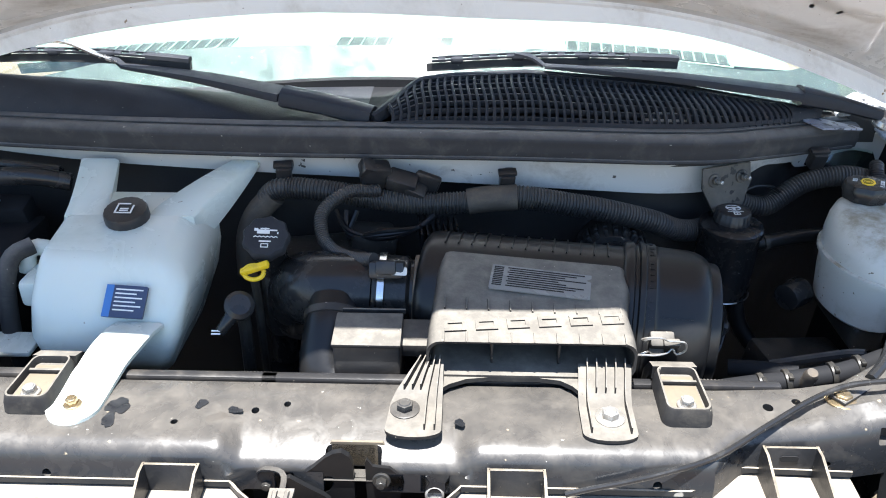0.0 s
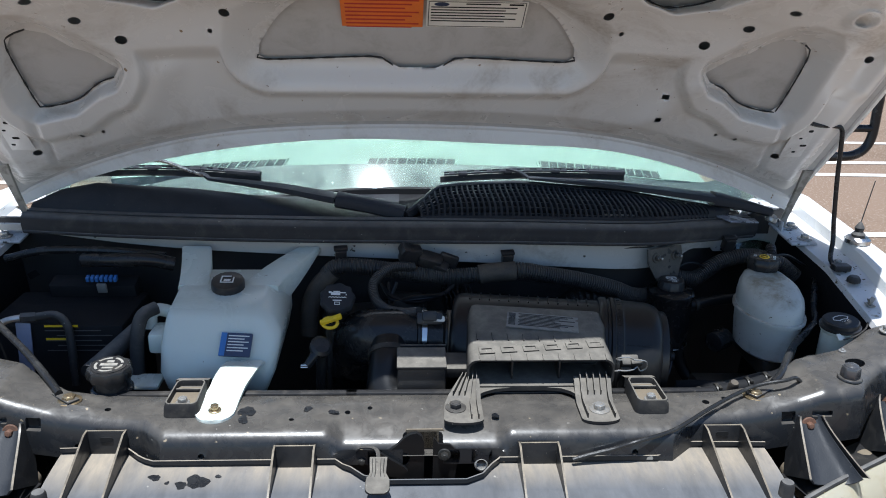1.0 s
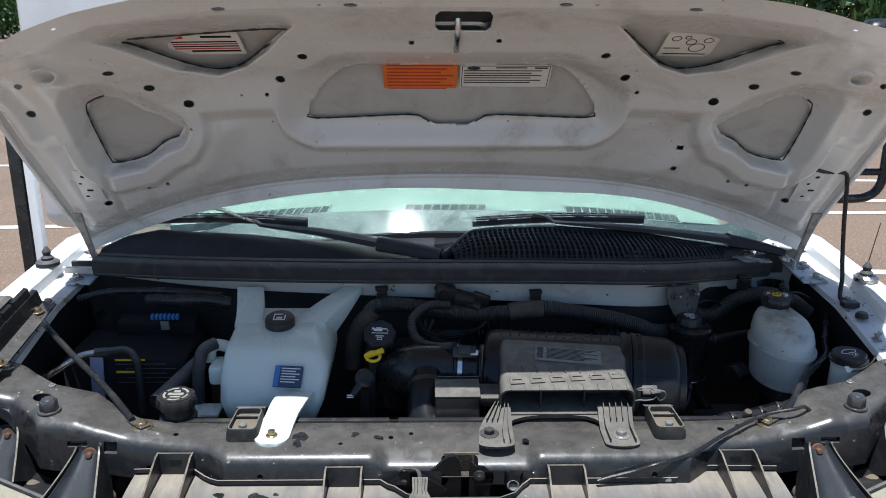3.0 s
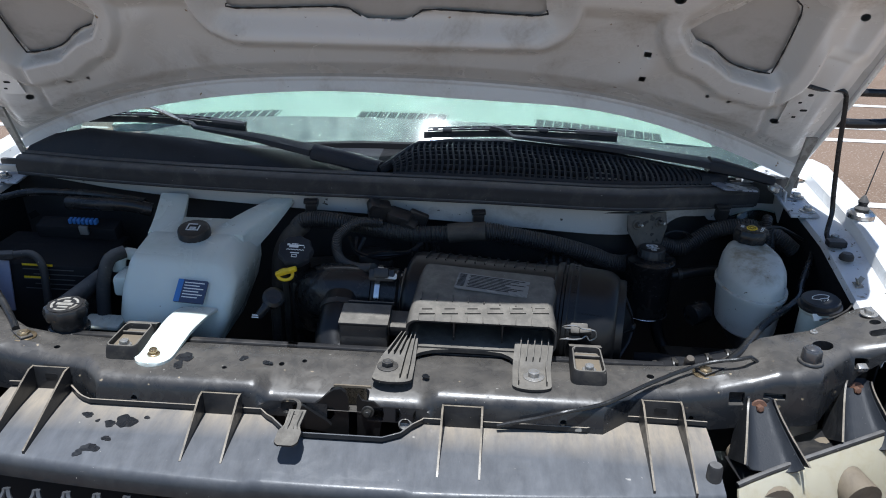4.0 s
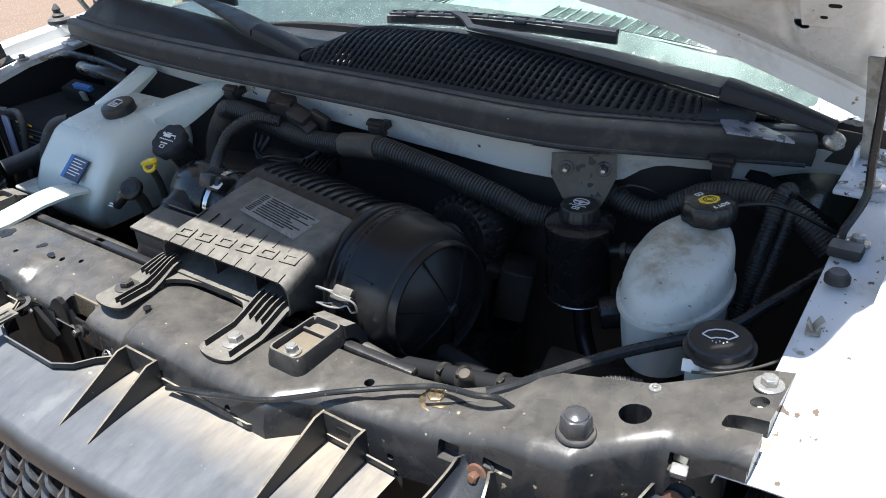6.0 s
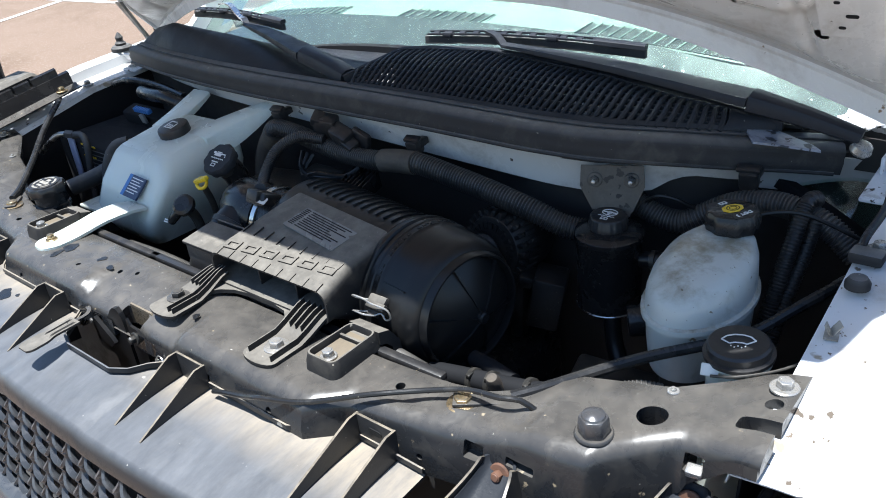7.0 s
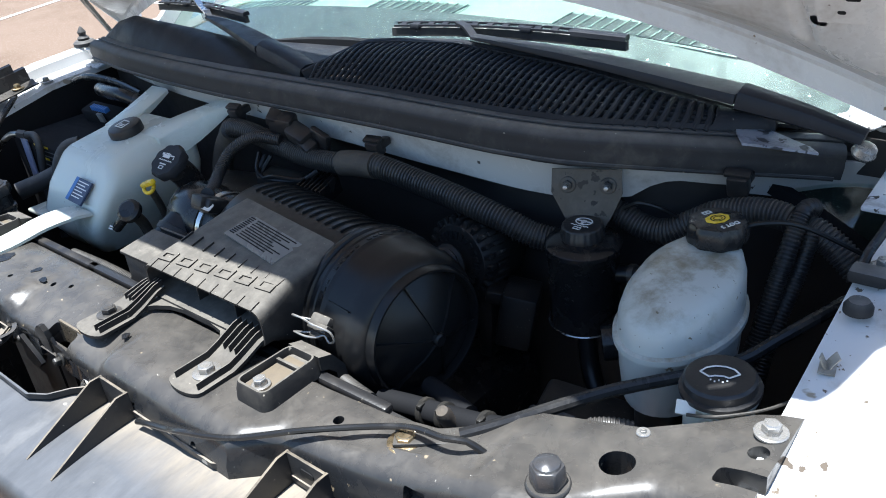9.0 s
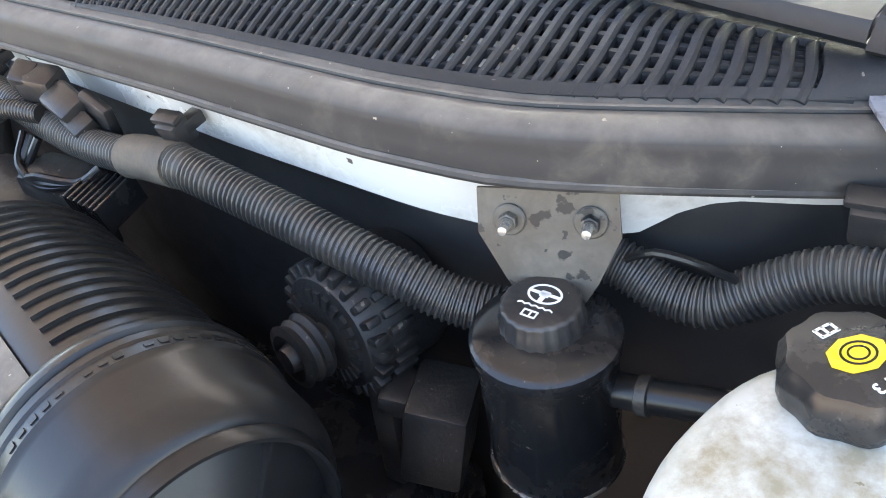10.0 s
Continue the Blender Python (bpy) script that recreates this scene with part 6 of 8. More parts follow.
box(bm, (0.372, 0.066, 1.032), (0.020, 0.010, 0.014), (38, 0, 0), 0.002)
box(bm, (0.356, 0.068, 1.019), (0.018, 0.010, 0.008), (38, 0, 0), 0.002)
part("clasp_block", bm, M_RIBTOP, air)

# ---- intake duct, mass air flow sensor, resonator ----
duct = thing("intake_duct", "black intake elbow with metal hose clamps and an air flow sensor", "intake duct", (0.0, 0.2, 0.95))
bm = B()
lathe(bm, [(0.050, 0), (0.052, 0.004), (0.052, 0.045), (0.047, 0.05), (0.047, 0.075)], (-0.002, 0.195, 1.020), (1, 0, -0.05), 32)
part("sensor_tube", bm, M_PLASTIC2, duct)
bm = B()
lathe(bm, [(0.053, 0), (0.0555, 0.0015), (0.0555, 0.0105), (0.053, 0.012)], (0.004, 0.195, 1.020), (1, 0, -0.05), 32)
part("hose_clamp", bm, M_ALU, duct, "bright hose clamp")
bm = B()
lathe(bm, [(0.0505, 0), (0.0535, 0.001), (0.0535, 0.008), (0.0505, 0.009)], (0.052, 0.195, 1.018), (1, 0, -0.05), 32)
part("hose_clamp", bm, M_TAN, duct)
bm = B()
box(bm, (0.020, 0.170, 1.070), (0.046, 0.036, 0.022), (-25, 0, 0), 0.004)
box(bm, (0.020, 0.158, 1.080), (0.026, 0.020, 0.018), (-25, 0, 0), 0.003)
part("sensor_body", bm, M_PLASTIC, duct)
part("sensor_label", prism(B(), rounded(0.022, 0.013, 0.003), 0, 0.0008, facing((0.036, 0.155, 1.076), (0.1, -0.5, 1))), M_PAPER, duct, "white sensor label", smooth=0)
bm = B()
tube(bm, [(-0.005, 0.195, 1.02), (-0.045, 0.195, 1.022), (-0.085, 0.21, 1.015), (-0.11, 0.245, 0.99), (-0.115, 0.27, 0.94)], 0.052, 24)
part("elbow", bm, M_PLASTIC2, duct)
bm = B()
tube(bm, [(-0.050, 0.165, 1.02), (-0.052, 0.130, 1.000), (-0.055, 0.10, 0.972), (-0.045, 0.085, 0.955), (0.0, 0.085, 0.95)], 0.036, 20)
part("branch_elbow", bm, M_CANISTER, duct)
bm = B()
lathe(bm, [(0.036, 0), (0.0395, 0.001), (0.0395, 0.011), (0.036, 0.012)], (-0.0505, 0.152, 1.012), (0, -0.8, -0.55), 28)
part("hose_clamp", bm, M_ENGINE, duct)
reso = thing("resonator_box", "black plastic resonator box with a lid", "resonator box", (0.005, 0.08, 0.94))
bm = B()
box(bm, (0.004, 0.082, 0.985), (0.082, 0.068, 0.10), bev=0.004)
part("box", bm, M_PLASTIC, reso)
bm = B()
box(bm, (0.004, 0.074, 1.039), (0.084, 0.060, 0.006), (8, 0, 0), 0.002)
box(bm, (0.008, 0.112, 1.043), (0.080, 0.004, 0.006), bev=0.001)
part("lid", bm, M_RIBTOP, reso)
bm = B()
box(bm, (0.062, 0.090, 1.018), (0.05, 0.05, 0.02), (8, 0, 0), 0.003)
part("neck", bm, M_RIBTOP, reso)


# ---- coolant surge tank ----
tank = thing("coolant_surge_tank", "milky white plastic coolant tank with a black cap", "coolant tank", (-0.35, 0.2, 0.95))


def ring6(y_front, y_back, xl, xr, z_front, z_back, r=0.02):
    pts = []
    for cx, cy, a0 in ((xr - r, y_back - r, 0), (xl + r, y_back - r, 90), (xl + r, y_front + r, 180), (xr - r, y_front + r, 270)):
        for i in range(6):
            a = radians(a0 + 18 * i)
            yy = cy + r * math.sin(a)
            t = (yy - y_front) / (y_back - y_front)
            pts.append((cx + r * math.cos(a), yy, z_front + (z_back - z_front) * t))
    return pts


bm = B()
loft(bm, [ring6(0.125, 0.30, -0.425, -0.276, 0.93, 0.93), ring6(0.108, 0.315, -0.440, -0.263, 0.962, 0.965), ring6(0.110, 0.33, -0.450, -0.251, 0.990, 1.0), ring6(0.132, 0.335, -0.452, -0.244, 1.030, 1.035),
          ring6(0.150, 0.335, -0.451, -0.244, 1.050, 1.058), ring6(0.164, 0.335, -0.448, -0.256, 1.067, 1.083), ring6(0.170, 0.334, -0.446, -0.268, 1.074, 1.094), ring6(0.178, 0.331, -0.443, -0.277, 1.079, 1.102), ring6(0.188, 0.326, -0.436, -0.284, 1.082, 1.105, 0.016)])
part("body", bm, M_TANK, tank, smooth=60)
for xa, xb, xc, xd, low in ((-0.447, -0.388, -0.468, -0.410, 1.085), (-0.330, -0.262, -0.238, -0.193, 1.050)):
    # flat arm whose side wall runs out towards the hook
    bm = B()
    rows = []
    for t in np.linspace(0, 1, 7):
        y, z = 0.268 + 0.124 * t, ip(t, [0, 0.3, 0.7, 1], [1.0955, 1.1055, 1.120, 1.1305])
        l, r = xa + (xc - xa) * t ** 1.3, xb + (xd - xb) * t ** 1.15
        d = low + (1.122 - low) * t ** 1.5
        rows.append([(l, y, z - 0.002), (l + 0.004, y, z), (r - 0.005, y, z), (r, y, z - 0.003), (r + 0.003 * (1 - t), y, min(d, z - 0.007)), (l - 0.002 * (1 - t), y, min(d, z - 0.007))])
    loft(bm, rows)
    part("rear_arm", bm, M_TANK, tank, smooth=50)
# front fixing tab in the sun
bm = B()
rows = []
for y in np.concatenate((np.linspace(0.118, 0.0, 16), -0.036 - 0.030 * np.sin(np.linspace(-0.9, math.pi / 2, 12)))):
    mid = ip(y, [-0.04, 0.0, 0.05, 0.118], [-0.320, -0.319, -0.311, -0.301])
    half = ip(y, [-0.036, 0.0, 0.03, 0.06, 0.118], [0.030, 0.030, 0.0285, 0.031, 0.033])
    if y < -0.036:
        half = math.sqrt(max(1e-6, 0.030 ** 2 - (y + 0.036) ** 2))
    z = ip(y, [-0.066, -0.03, -0.005, 0.02, 0.045, 0.07, 0.095, 0.118], [1.0055, 1.0055, 1.0065, 1.0105, 1.0155, 1.0175, 1.0175, 1.014])
    rows.append([(mid - half, y, z - 0.001), (mid - half * 0.8, y, z + 0.0008), (mid, y, z + 0.0015), (mid + half * 0.8, y, z + 0.0008), (mid + half, y, z - 0.001), (mid + half, y, z - 0.006), (mid - half, y, z - 0.006)])
loft(bm, rows)
part("front_tab", bm, M_TANK, tank)
bolt(tank, (-0.320, -0.038, 1.007), 0.007, 0.010, M_BRASS)
cap = B()
lathe(cap, [(0.020, -0.012), (0.029, -0.008), (0.0305, 0.0), (0.0305, 0.017), (0.029, 0.021), (0.024, 0.0225), (0.0005, 0.0215)], (-0.353, 0.262, 1.089), (0, -0.22, 1), 40, lobes=20, lobe=0.012)
cap = part("cap", cap, M_PLASTIC, tank, "black ribbed screw cap")
cm = facing((-0.353, 0.257, 1.1115), (0, -0.22, 1))
bars(cap, cm, [(-0.012, -0.011, 0.0022, 0.022), (0.010, -0.011, 0.0022, 0.018), (-0.012, 0.009, 0.018, 0.0022), (-0.012, -0.011, 0.022, 0.0022), (-0.006, -0.006, 0.012, 0.002), (-0.006, -0.002, 0.012, 0.002)], M_MARK, "cap_symbol", 0.0008)
lm = facing((-0.318, 0.1305, 1.038), (0, -0.68, 0.73)) @ pose(0, 0, 0.0005, 0, 0, -3)
lab = part("caution_label", prism(B(), rounded(0.054, 0.043, 0.002), -0.002, 0.002, lm), M_NAVY, tank, "navy caution label with white print", smooth=0)
bars(lab, lm, [(-0.014, 0.015 - i * 0.0055, 0.036 - 0.008 * (i % 2), 0.0018) for i in range(6)], M_MARK, h=0.0024)
bars(lab, lm, [(-0.027, -0.0215, 0.010, 0.043)], M_BLUE, "blue_band", 0.0022)
# neck and overflow on the battery side
bm = B()
tube(bm, [(-0.455, 0.235, 1.055), (-0.475, 0.232, 1.062), (-0.488, 0.225, 1.055), (-0.490, 0.22, 1.03)], 0.012, 12)
box(bm, (-0.468, 0.20, 1.02), (0.03, 0.06, 0.04), bev=0.008)
box(bm, (-0.490, 0.135, 0.965), (0.075, 0.05, 0.008), bev=0.003)
part("outlet_neck", bm, M_TANK, tank)
hose = thing("coolant_hose", "black rubber coolant hose beside the tank", "hose", (-0.49, 0.2, 0.95))
bm = B()
tube(bm, [(-0.478, 0.225, 1.068), (-0.497, 0.205, 1.062), (-0.503, 0.185, 1.035), (-0.503, 0.17, 0.99), (-0.50, 0.16, 0.95), (-0.49, 0.15, 0.90)], 0.0125, 14)
part("hose", bm, M_RUBBER, hose)
bm = B()
tube(bm, [(-0.57, 0.12, 0.99), (-0.55, 0.17, 1.0), (-0.52, 0.22, 1.02), (-0.50, 0.26, 1.03)], 0.017, 14)
part("branch_hose", bm, M_RUBBER, hose)


# ---- oil filler, dipstick, radiator filler ----
filler = thing("oil_filler", "dark grey oil filler cap with a white oil can symbol", "oil filler", (-0.147, 0.22, 0.95))
n0 = Vector((0.05, -0.55, 0.83)).normalized()
c0 = Vector((-0.147, 0.214, 1.090))
bm = B()
lathe(bm, [(0.024, -0.012), (0.030, -0.009), (0.0315, -0.003), (0.0315, 0.004), (0.029, 0.0075), (0.0005, 0.0075)], c0, n0, 48, lobes=9, lobe=0.045)
cap = part("cap", bm, M_COWL, filler)
m = facing(c0 + n0 * 0.0077, n0)
bars(cap, m, [(-0.012, 0.003, 0.017, 0.006), (0.005, 0.0075, 0.010, 0.002), (-0.016, 0.007, 0.005, 0.004), (-0.008, 0.010, 0.012, 0.0016), (-0.002, 0.009, 0.002, 0.003), (0.015, 0.003, 0.0018, 0.003)], M_MARK, "oil_can_symbol", 0.0006)
bm = B()
for k in range(12):
    x0, x1 = -0.016 + k * 0.0027, -0.016 + (k + 1) * 0.0027
    y0, y1 = -0.003 + 0.0015 * (k % 2), -0.003 + 0.0015 * ((k + 1) % 2)
    prism(bm, [(x0, y0), (x1, y1), (x1, y1 + 0.0013), (x0, y0 + 0.0013)], 0, 0.0006, m)
part("wave_symbol", bm, M_MARK, cap, smooth=0)
bars(cap, m, [(-0.008, -0.0095, 0.016, 0.002), (-0.005, -0.018, 0.010, 0.0012), (-0.005, -0.013, 0.010, 0.0012), (-0.005, -0.018, 0.0012, 0.006), (0.004, -0.018, 0.0012, 0.006)], M_MARK, "printed_line", 0.0006)
bm = B()
tube(bm, [c0 - n0 * 0.01, c0 - n0 * 0.05, c0 - n0 * 0.10 + Vector((0, 0, -0.04)), c0 - n0 * 0.12 + Vector((0, 0, -0.14))], 0.022, 16)
part("filler_neck", bm, M_PLASTIC2, filler)
dip = thing("oil_dipstick", "yellow plastic dipstick handle on a dark tube", "dipstick", (-0.159, 0.18, 0.9))
bm = B()
box(bm, (-0.156, 0.173, 1.067), (0.041, 0.010, 0.0085), (20, -20, 0), 0.0025)
tube(bm, [(-0.158 + 0.0135 * math.cos(a), 0.174 + 0.006 * math.sin(a), 1.060 + 0.0075 * math.sin(a)) for a in np.linspace(0, 2 * math.pi, 13)], 0.0032, 8, 0.004)
part("handle", bm, M_YELLOW, dip)
bm = B()
tube(bm, [(-0.160, 0.178, 1.052), (-0.162, 0.19, 1.0), (-0.165, 0.20, 0.85)], 0.006, 10)
part("tube", bm, M_ENGINE, dip)
plug = thing("transmission_dipstick", "black dipstick handle with white marks", "dipstick", (-0.175, 0.13, 0.9))
bm = B()
cyl(bm, (-0.196, 0.118, 1.000), (-0.176, 0.133, 1.026), 0.0075, 0.010, 14, 0.002)
lathe(bm, [(0.010, -0.008), (0.0195, -0.005), (0.0195, 0.004), (0.014, 0.008), (0.0005, 0.008)], (-0.172, 0.138, 1.030), (0.3, -0.6, 0.7), 20)
part("handle", bm, M_PLASTIC2, plug)
bars(plug, facing((-0.199, 0.113, 1.006), (0, -0.7, 0.7)), [(-0.006, 0.000, 0.012, 0.002), (-0.006, -0.004, 0.012, 0.002)], M_MARK, "printed_line")
bm = B()
tube(bm, [(-0.172, 0.142, 1.025), (-0.175, 0.16, 0.98), (-0.18, 0.17, 0.85)], 0.009, 10)
part("tube", bm, M_ENGINE, plug)

rad = thing("coolant_filler", "black lobed radiator filler cap with a pale warning face", "radiator cap", (-0.508, 0.055, 0.95))
bm = B()
cyl(bm, (-0.508, 0.058, 0.93), (-0.508, 0.055, 1.02), 0.030, 0.030, 28)
lathe(bm, [(0.028, 0), (0.034, 0.004), (0.034, 0.010), (0.028, 0.014)], (-0.508, 0.055, 0.988), n=28)
part("neck", bm, M_PLASTIC2, rad)
bm = B()
lathe(bm, [(0.030, 0), (0.035, 0.002), (0.036, 0.012), (0.033, 0.019), (0.027, 0.021), (0.0005, 0.021)], (-0.508, 0.053, 1.020), (0, -0.05, 1), 48, lobes=9, lobe=0.045)
cap = part("cap", bm, M_PLASTIC2, rad)
m = facing((-0.508, 0.052, 1.0412), (0, -0.05, 1))
bm = B()
for a in np.linspace(0, 2 * math.pi, 25)[:-1]:
    if int(a * 4) % 5 == 0:
        continue
    pr = [(r * math.cos(b), r * math.sin(b)) for r, b in ((0.023, a), (0.023, a + 0.262), (0.019, a + 0.262), (0.019, a))]
    prism(bm, pr, 0, 0.0010, m)
bmf = prism(B(), [(0.0285 * math.cos(a), 0.0285 * math.sin(a)) for a in np.linspace(0, 2 * math.pi, 25)[:-1]], -0.0004, 0.0004, m)
part("cap_face", bmf, M_PLASTIC, cap, "worn black cap face", smooth=0)
part("warning_ring", bm, M_CREAM, cap, smooth=0)
bars(cap, m, [(-0.014, -0.004, 0.028, 0.008), (-0.006, 0.006, 0.012, 0.007), (-0.008, -0.013, 0.018, 0.005)], M_CREAM, "warning_mark", 0.0010)

# ---- wiring loom along the firewall ----
loom = thing("wiring_loom", "thick black corrugated wiring conduit with cloth tape", "wiring loom", (0.2, 0.36, 1.0))
bm = B()
ribbed(bm, [(-0.19, 0.352, 1.060), (-0.172, 0.352, 1.092), (-0.145, 0.350, 1.104), (-0.08, 0.346, 1.101), (0.0, 0.342, 1.090), (0.06, 0.342, 1.085), (0.135, 0.344, 1.088)], 0.0165)
part("conduit", bm, M_HOSE, loom)
bm = B()
tube(bm, [(0.125, 0.344, 1.088), (0.15, 0.345, 1.092), (0.198, 0.345, 1.096)], 0.0195, 18)
part("tape_wrap", bm, M_TAPE, loom, "brown dusty cloth tape")
bm = B()
tube(bm, [(-0.215, 0.34, 0.96), (-0.212, 0.348, 1.02), (-0.195, 0.352, 1.06), (-0.165, 0.352, 1.092)], 0.0185, 18)
part("tape_wrap", bm, M_TAPE, loom)
bm = B()
ribbed(bm, [(0.185, 0.345, 1.096), (0.216, 0.345, 1.095), (0.27, 0.350, 1.084), (0.318, 0.353, 1.075), (0.362, 0.357, 1.064), (0.411, 0.365, 1.048), (0.45, 0.378, 1.029), (0.489, 0.395, 1.022), (0.53, 0.412, 1.030)], 0.0178)
part("conduit", bm, M_HOSE, loom)
bm = B()
ribbed(bm, [(0.515, 0.432, 1.066), (0.548, 0.436, 1.056), (0.578, 0.437, 1.045), (0.606, 0.441, 1.044), (0.632, 0.451, 1.057), (0.66, 0.459, 1.073), (0.69, 0.461, 1.083), (0.72, 0.460, 1.088), (0.748, 0.458, 1.086), (0.79, 0.45, 1.075), (0.83, 0.445, 1.045)], 0.0168)
part("conduit", bm, M_HOSE, loom)
bm = B()
ribbed(bm, [(0.772, 0.462, 1.106), (0.765, 0.44, 1.104), (0.760, 0.405, 1.052), (0.754, 0.372, 0.988), (0.748, 0.35, 0.93), (0.744, 0.335, 0.85)], 0.0105, 0.0042)
part("branch", bm, M_PLASTIC, loom)
bm = B()
ribbed(bm, [(0.778, 0.44, 1.085), (0.774, 0.42, 1.044), (0.766, 0.382, 0.985), (0.760, 0.36, 0.93), (0.756, 0.345, 0.85)], 0.0095, 0.0042)
part("branch", bm, M_PLASTIC, loom)
bm = B()
tube(bm, [(0.84, 0.43, 1.075), (0.78, 0.40, 1.11), (0.745, 0.385, 1.113), (0.72, 0.37, 1.107)], 0.003, 8)
part("wire", bm, M_CANISTER, loom)
bm = B()
tube(bm, [(0.556, 0.425, 1.072), (0.575, 0.424, 1.084), (0.60, 0.428, 1.082), (0.620, 0.440, 1.068)], 0.0028, 8)
part("wire", bm, M_CANISTER, loom)
# small conduit that arches to the air flow sensor
bm = B()
ribbed(bm, [(-0.005, 0.335, 1.108), (-0.05, 0.318, 1.112), (-0.082, 0.292, 1.094), (-0.080, 0.262, 1.072), (-0.062, 0.235, 1.062), (-0.03, 0.205, 1.066), (0.002, 0.180, 1.078)], 0.0098, 0.0036)
part("sensor_conduit", bm, M_HOSE, loom)
for k in range(3):
    bm = B()
    tube(bm, [(-0.07 + 0.015 * k, 0.335, 1.075), (-0.05, 0.31, 1.055 - 0.006 * k), (0.0, 0.305, 1.045 + 0.006 * k), (0.05, 0.32, 1.055), (0.075, 0.335, 1.07)], 0.0042, 8)
    part("wire", bm, M_CANISTER, loom)


def loom_clip(x, y, z, s=1.0, tilt=0):
    t = thing("loom_clip", "black plastic loom clip pushed into the flange", "clip", (x, y, z), "loom clips")
    bm = B()
    box(bm, (x, y, z), (0.022 * s, 0.020, 0.026 * s), (20, tilt, 8), 0.003)
    box(bm, (x, y - 0.004, z + 0.014 * s), (0.028 * s, 0.014, 0.006), (20, tilt, 8), 0.002)
    box(bm, (x + 0.004, y + 0.012, z + 0.004), (0.014, 0.022, 0.012), (10, tilt, 0), 0.002)
    part("clip_body", bm, M_PLASTIC, t)


loom_clip(0.183, 0.362, 1.116)
loom_clip(-0.150, 0.362, 1.124)
loom_clip(0.681, 0.470, 1.112, 1.1)
conn = thing("wiring_connector", "bulky black wiring connector clipped below the cowl seal", "connector", (0.02, 0.36, 1.12))
bm = B()
box(bm, (-0.012, 0.352, 1.128), (0.042, 0.030, 0.036), (15, 10, 20), 0.006)
box(bm, (0.028, 0.350, 1.116), (0.046, 0.030, 0.026), (25, 14, -6), 0.005)
box(bm, (-0.022, 0.344, 1.140), (0.022, 0.026, 0.020), (30, 20, 30), 0.004)
box(bm, (0.048, 0.345, 1.104), (0.030, 0.024, 0.018), (25, 24, -6), 0.004)
box(bm, (0.062, 0.360, 1.108), (0.04, 0.012, 0.04), (10, 20, 0), 0.005)
part("shell", bm, M_PLASTIC, conn)

# ---- power steering reservoir and its bracket ----
ps = thing("power_steering_reservoir", "black metal power steering can on a scuffed bracket", "fluid reservoir", (0.545, 0.35, 0.93))
bm = B()
lathe(bm, [(0.020, -0.122), (0.041, -0.121), (0.0455, -0.116), (0.0465, -0.113), (0.0455, -0.110), (0.0455, -0.012), (0.0482, -0.007), (0.0486, -0.002), (0.0482, 0.0015), (0.045, 0.0045), (0.036, 0.007), (0.029, 0.008), (0.025, 0.009), (0.024, 0.018), (0.0005, 0.018)], (0.529, 0.368, 1.043), (0.02, -0.03, 1), 40)
part("can", bm, M_BLACK, ps)
bm = B()
lathe(bm, [(0.0475, -0.1145), (0.0482, -0.1135), (0.0475, -0.1125)], (0.529, 0.368, 1.043), (0.02, -0.03, 1), 40)
part("rim", bm, M_ALU, ps, "bright worn rim of the can")
bm = B()
lathe(bm, [(0.0255, -0.006), (0.0272, -0.004), (0.0272, 0.008), (0.0258, 0.010), (0.0256, 0.0155), (0.0245, 0.0175), (0.0225, 0.0185), (0.0005, 0.0185)], (0.528, 0.3685, 1.051), (0.02, -0.03, 1), 80, lobes=20, lobe=0.018)
cap = part("cap", bm, M_PLASTIC, ps, "black cap with a steering wheel symbol")
m = facing((0.5284, 0.3680, 1.0697), (0.02, -0.03, 1), (1, 0.05, 0))
bm = B()
for a in np.linspace(0, 2 * math.pi, 25)[:-1]:
    pr = [(r * math.cos(b), 0.0055 + 0.75 * r * math.sin(b)) for r, b in ((0.0115, a), (0.0115, a + 0.262), (0.0100, a + 0.262), (0.0100, a))]
    prism(bm, pr, 0, 0.0005, m)
for x0, y0, w, h in ((-0.010, 0.0045, 0.020, 0.0022), (-0.0016, -0.002, 0.0032, 0.008), (-0.003, 0.003, 0.006, 0.005)):
    prism(bm, [(x0, y0), (x0 + w, y0), (x0 + w, y0 + h), (x0, y0 + h)], 0, 0.0005, m)
for k in range(10):
    x0, x1 = -0.012 + k * 0.0024, -0.012 + (k + 1) * 0.0024
    y0, y1 = -0.0075 + 0.0012 * (k % 2), -0.0075 + 0.0012 * ((k + 1) % 2)
    prism(bm, [(x0, y0), (x1, y1), (x1, y1 + 0.001), (x0, y0 + 0.001)], 0, 0.0005, m)
for x0, y0, w, h in ((-0.005, -0.0165, 0.010, 0.001), (-0.005, -0.0115, 0.010, 0.001), (-0.005, -0.0165, 0.001, 0.006), (0.004, -0.0165, 0.001, 0.006), (0.0, -0.0165, 0.001, 0.006)):
    prism(bm, [(x0, y0), (x0 + w, y0), (x0 + w, y0 + h), (x0, y0 + h)], 0, 0.0005, m)
part("cap_symbol", bm, M_MARK, cap, smooth=0)
bm = B()
m = facing((0.519, 0.397, 1.098), (0.36, -0.9, 0.2), (0.92, 0.38, 0))
prism(bm, [(-0.044, 0.030), (0.042, 0.030), (0.044, 0.0), (0.030, -0.032), (0.016, -0.055), (-0.012, -0.055), (-0.028, -0.032), (-0.045, 0.0)], 0, 0.003, m, 0.001)
part("bracket", bm, M_SCUFFED, ps, "scuffed steel bracket")
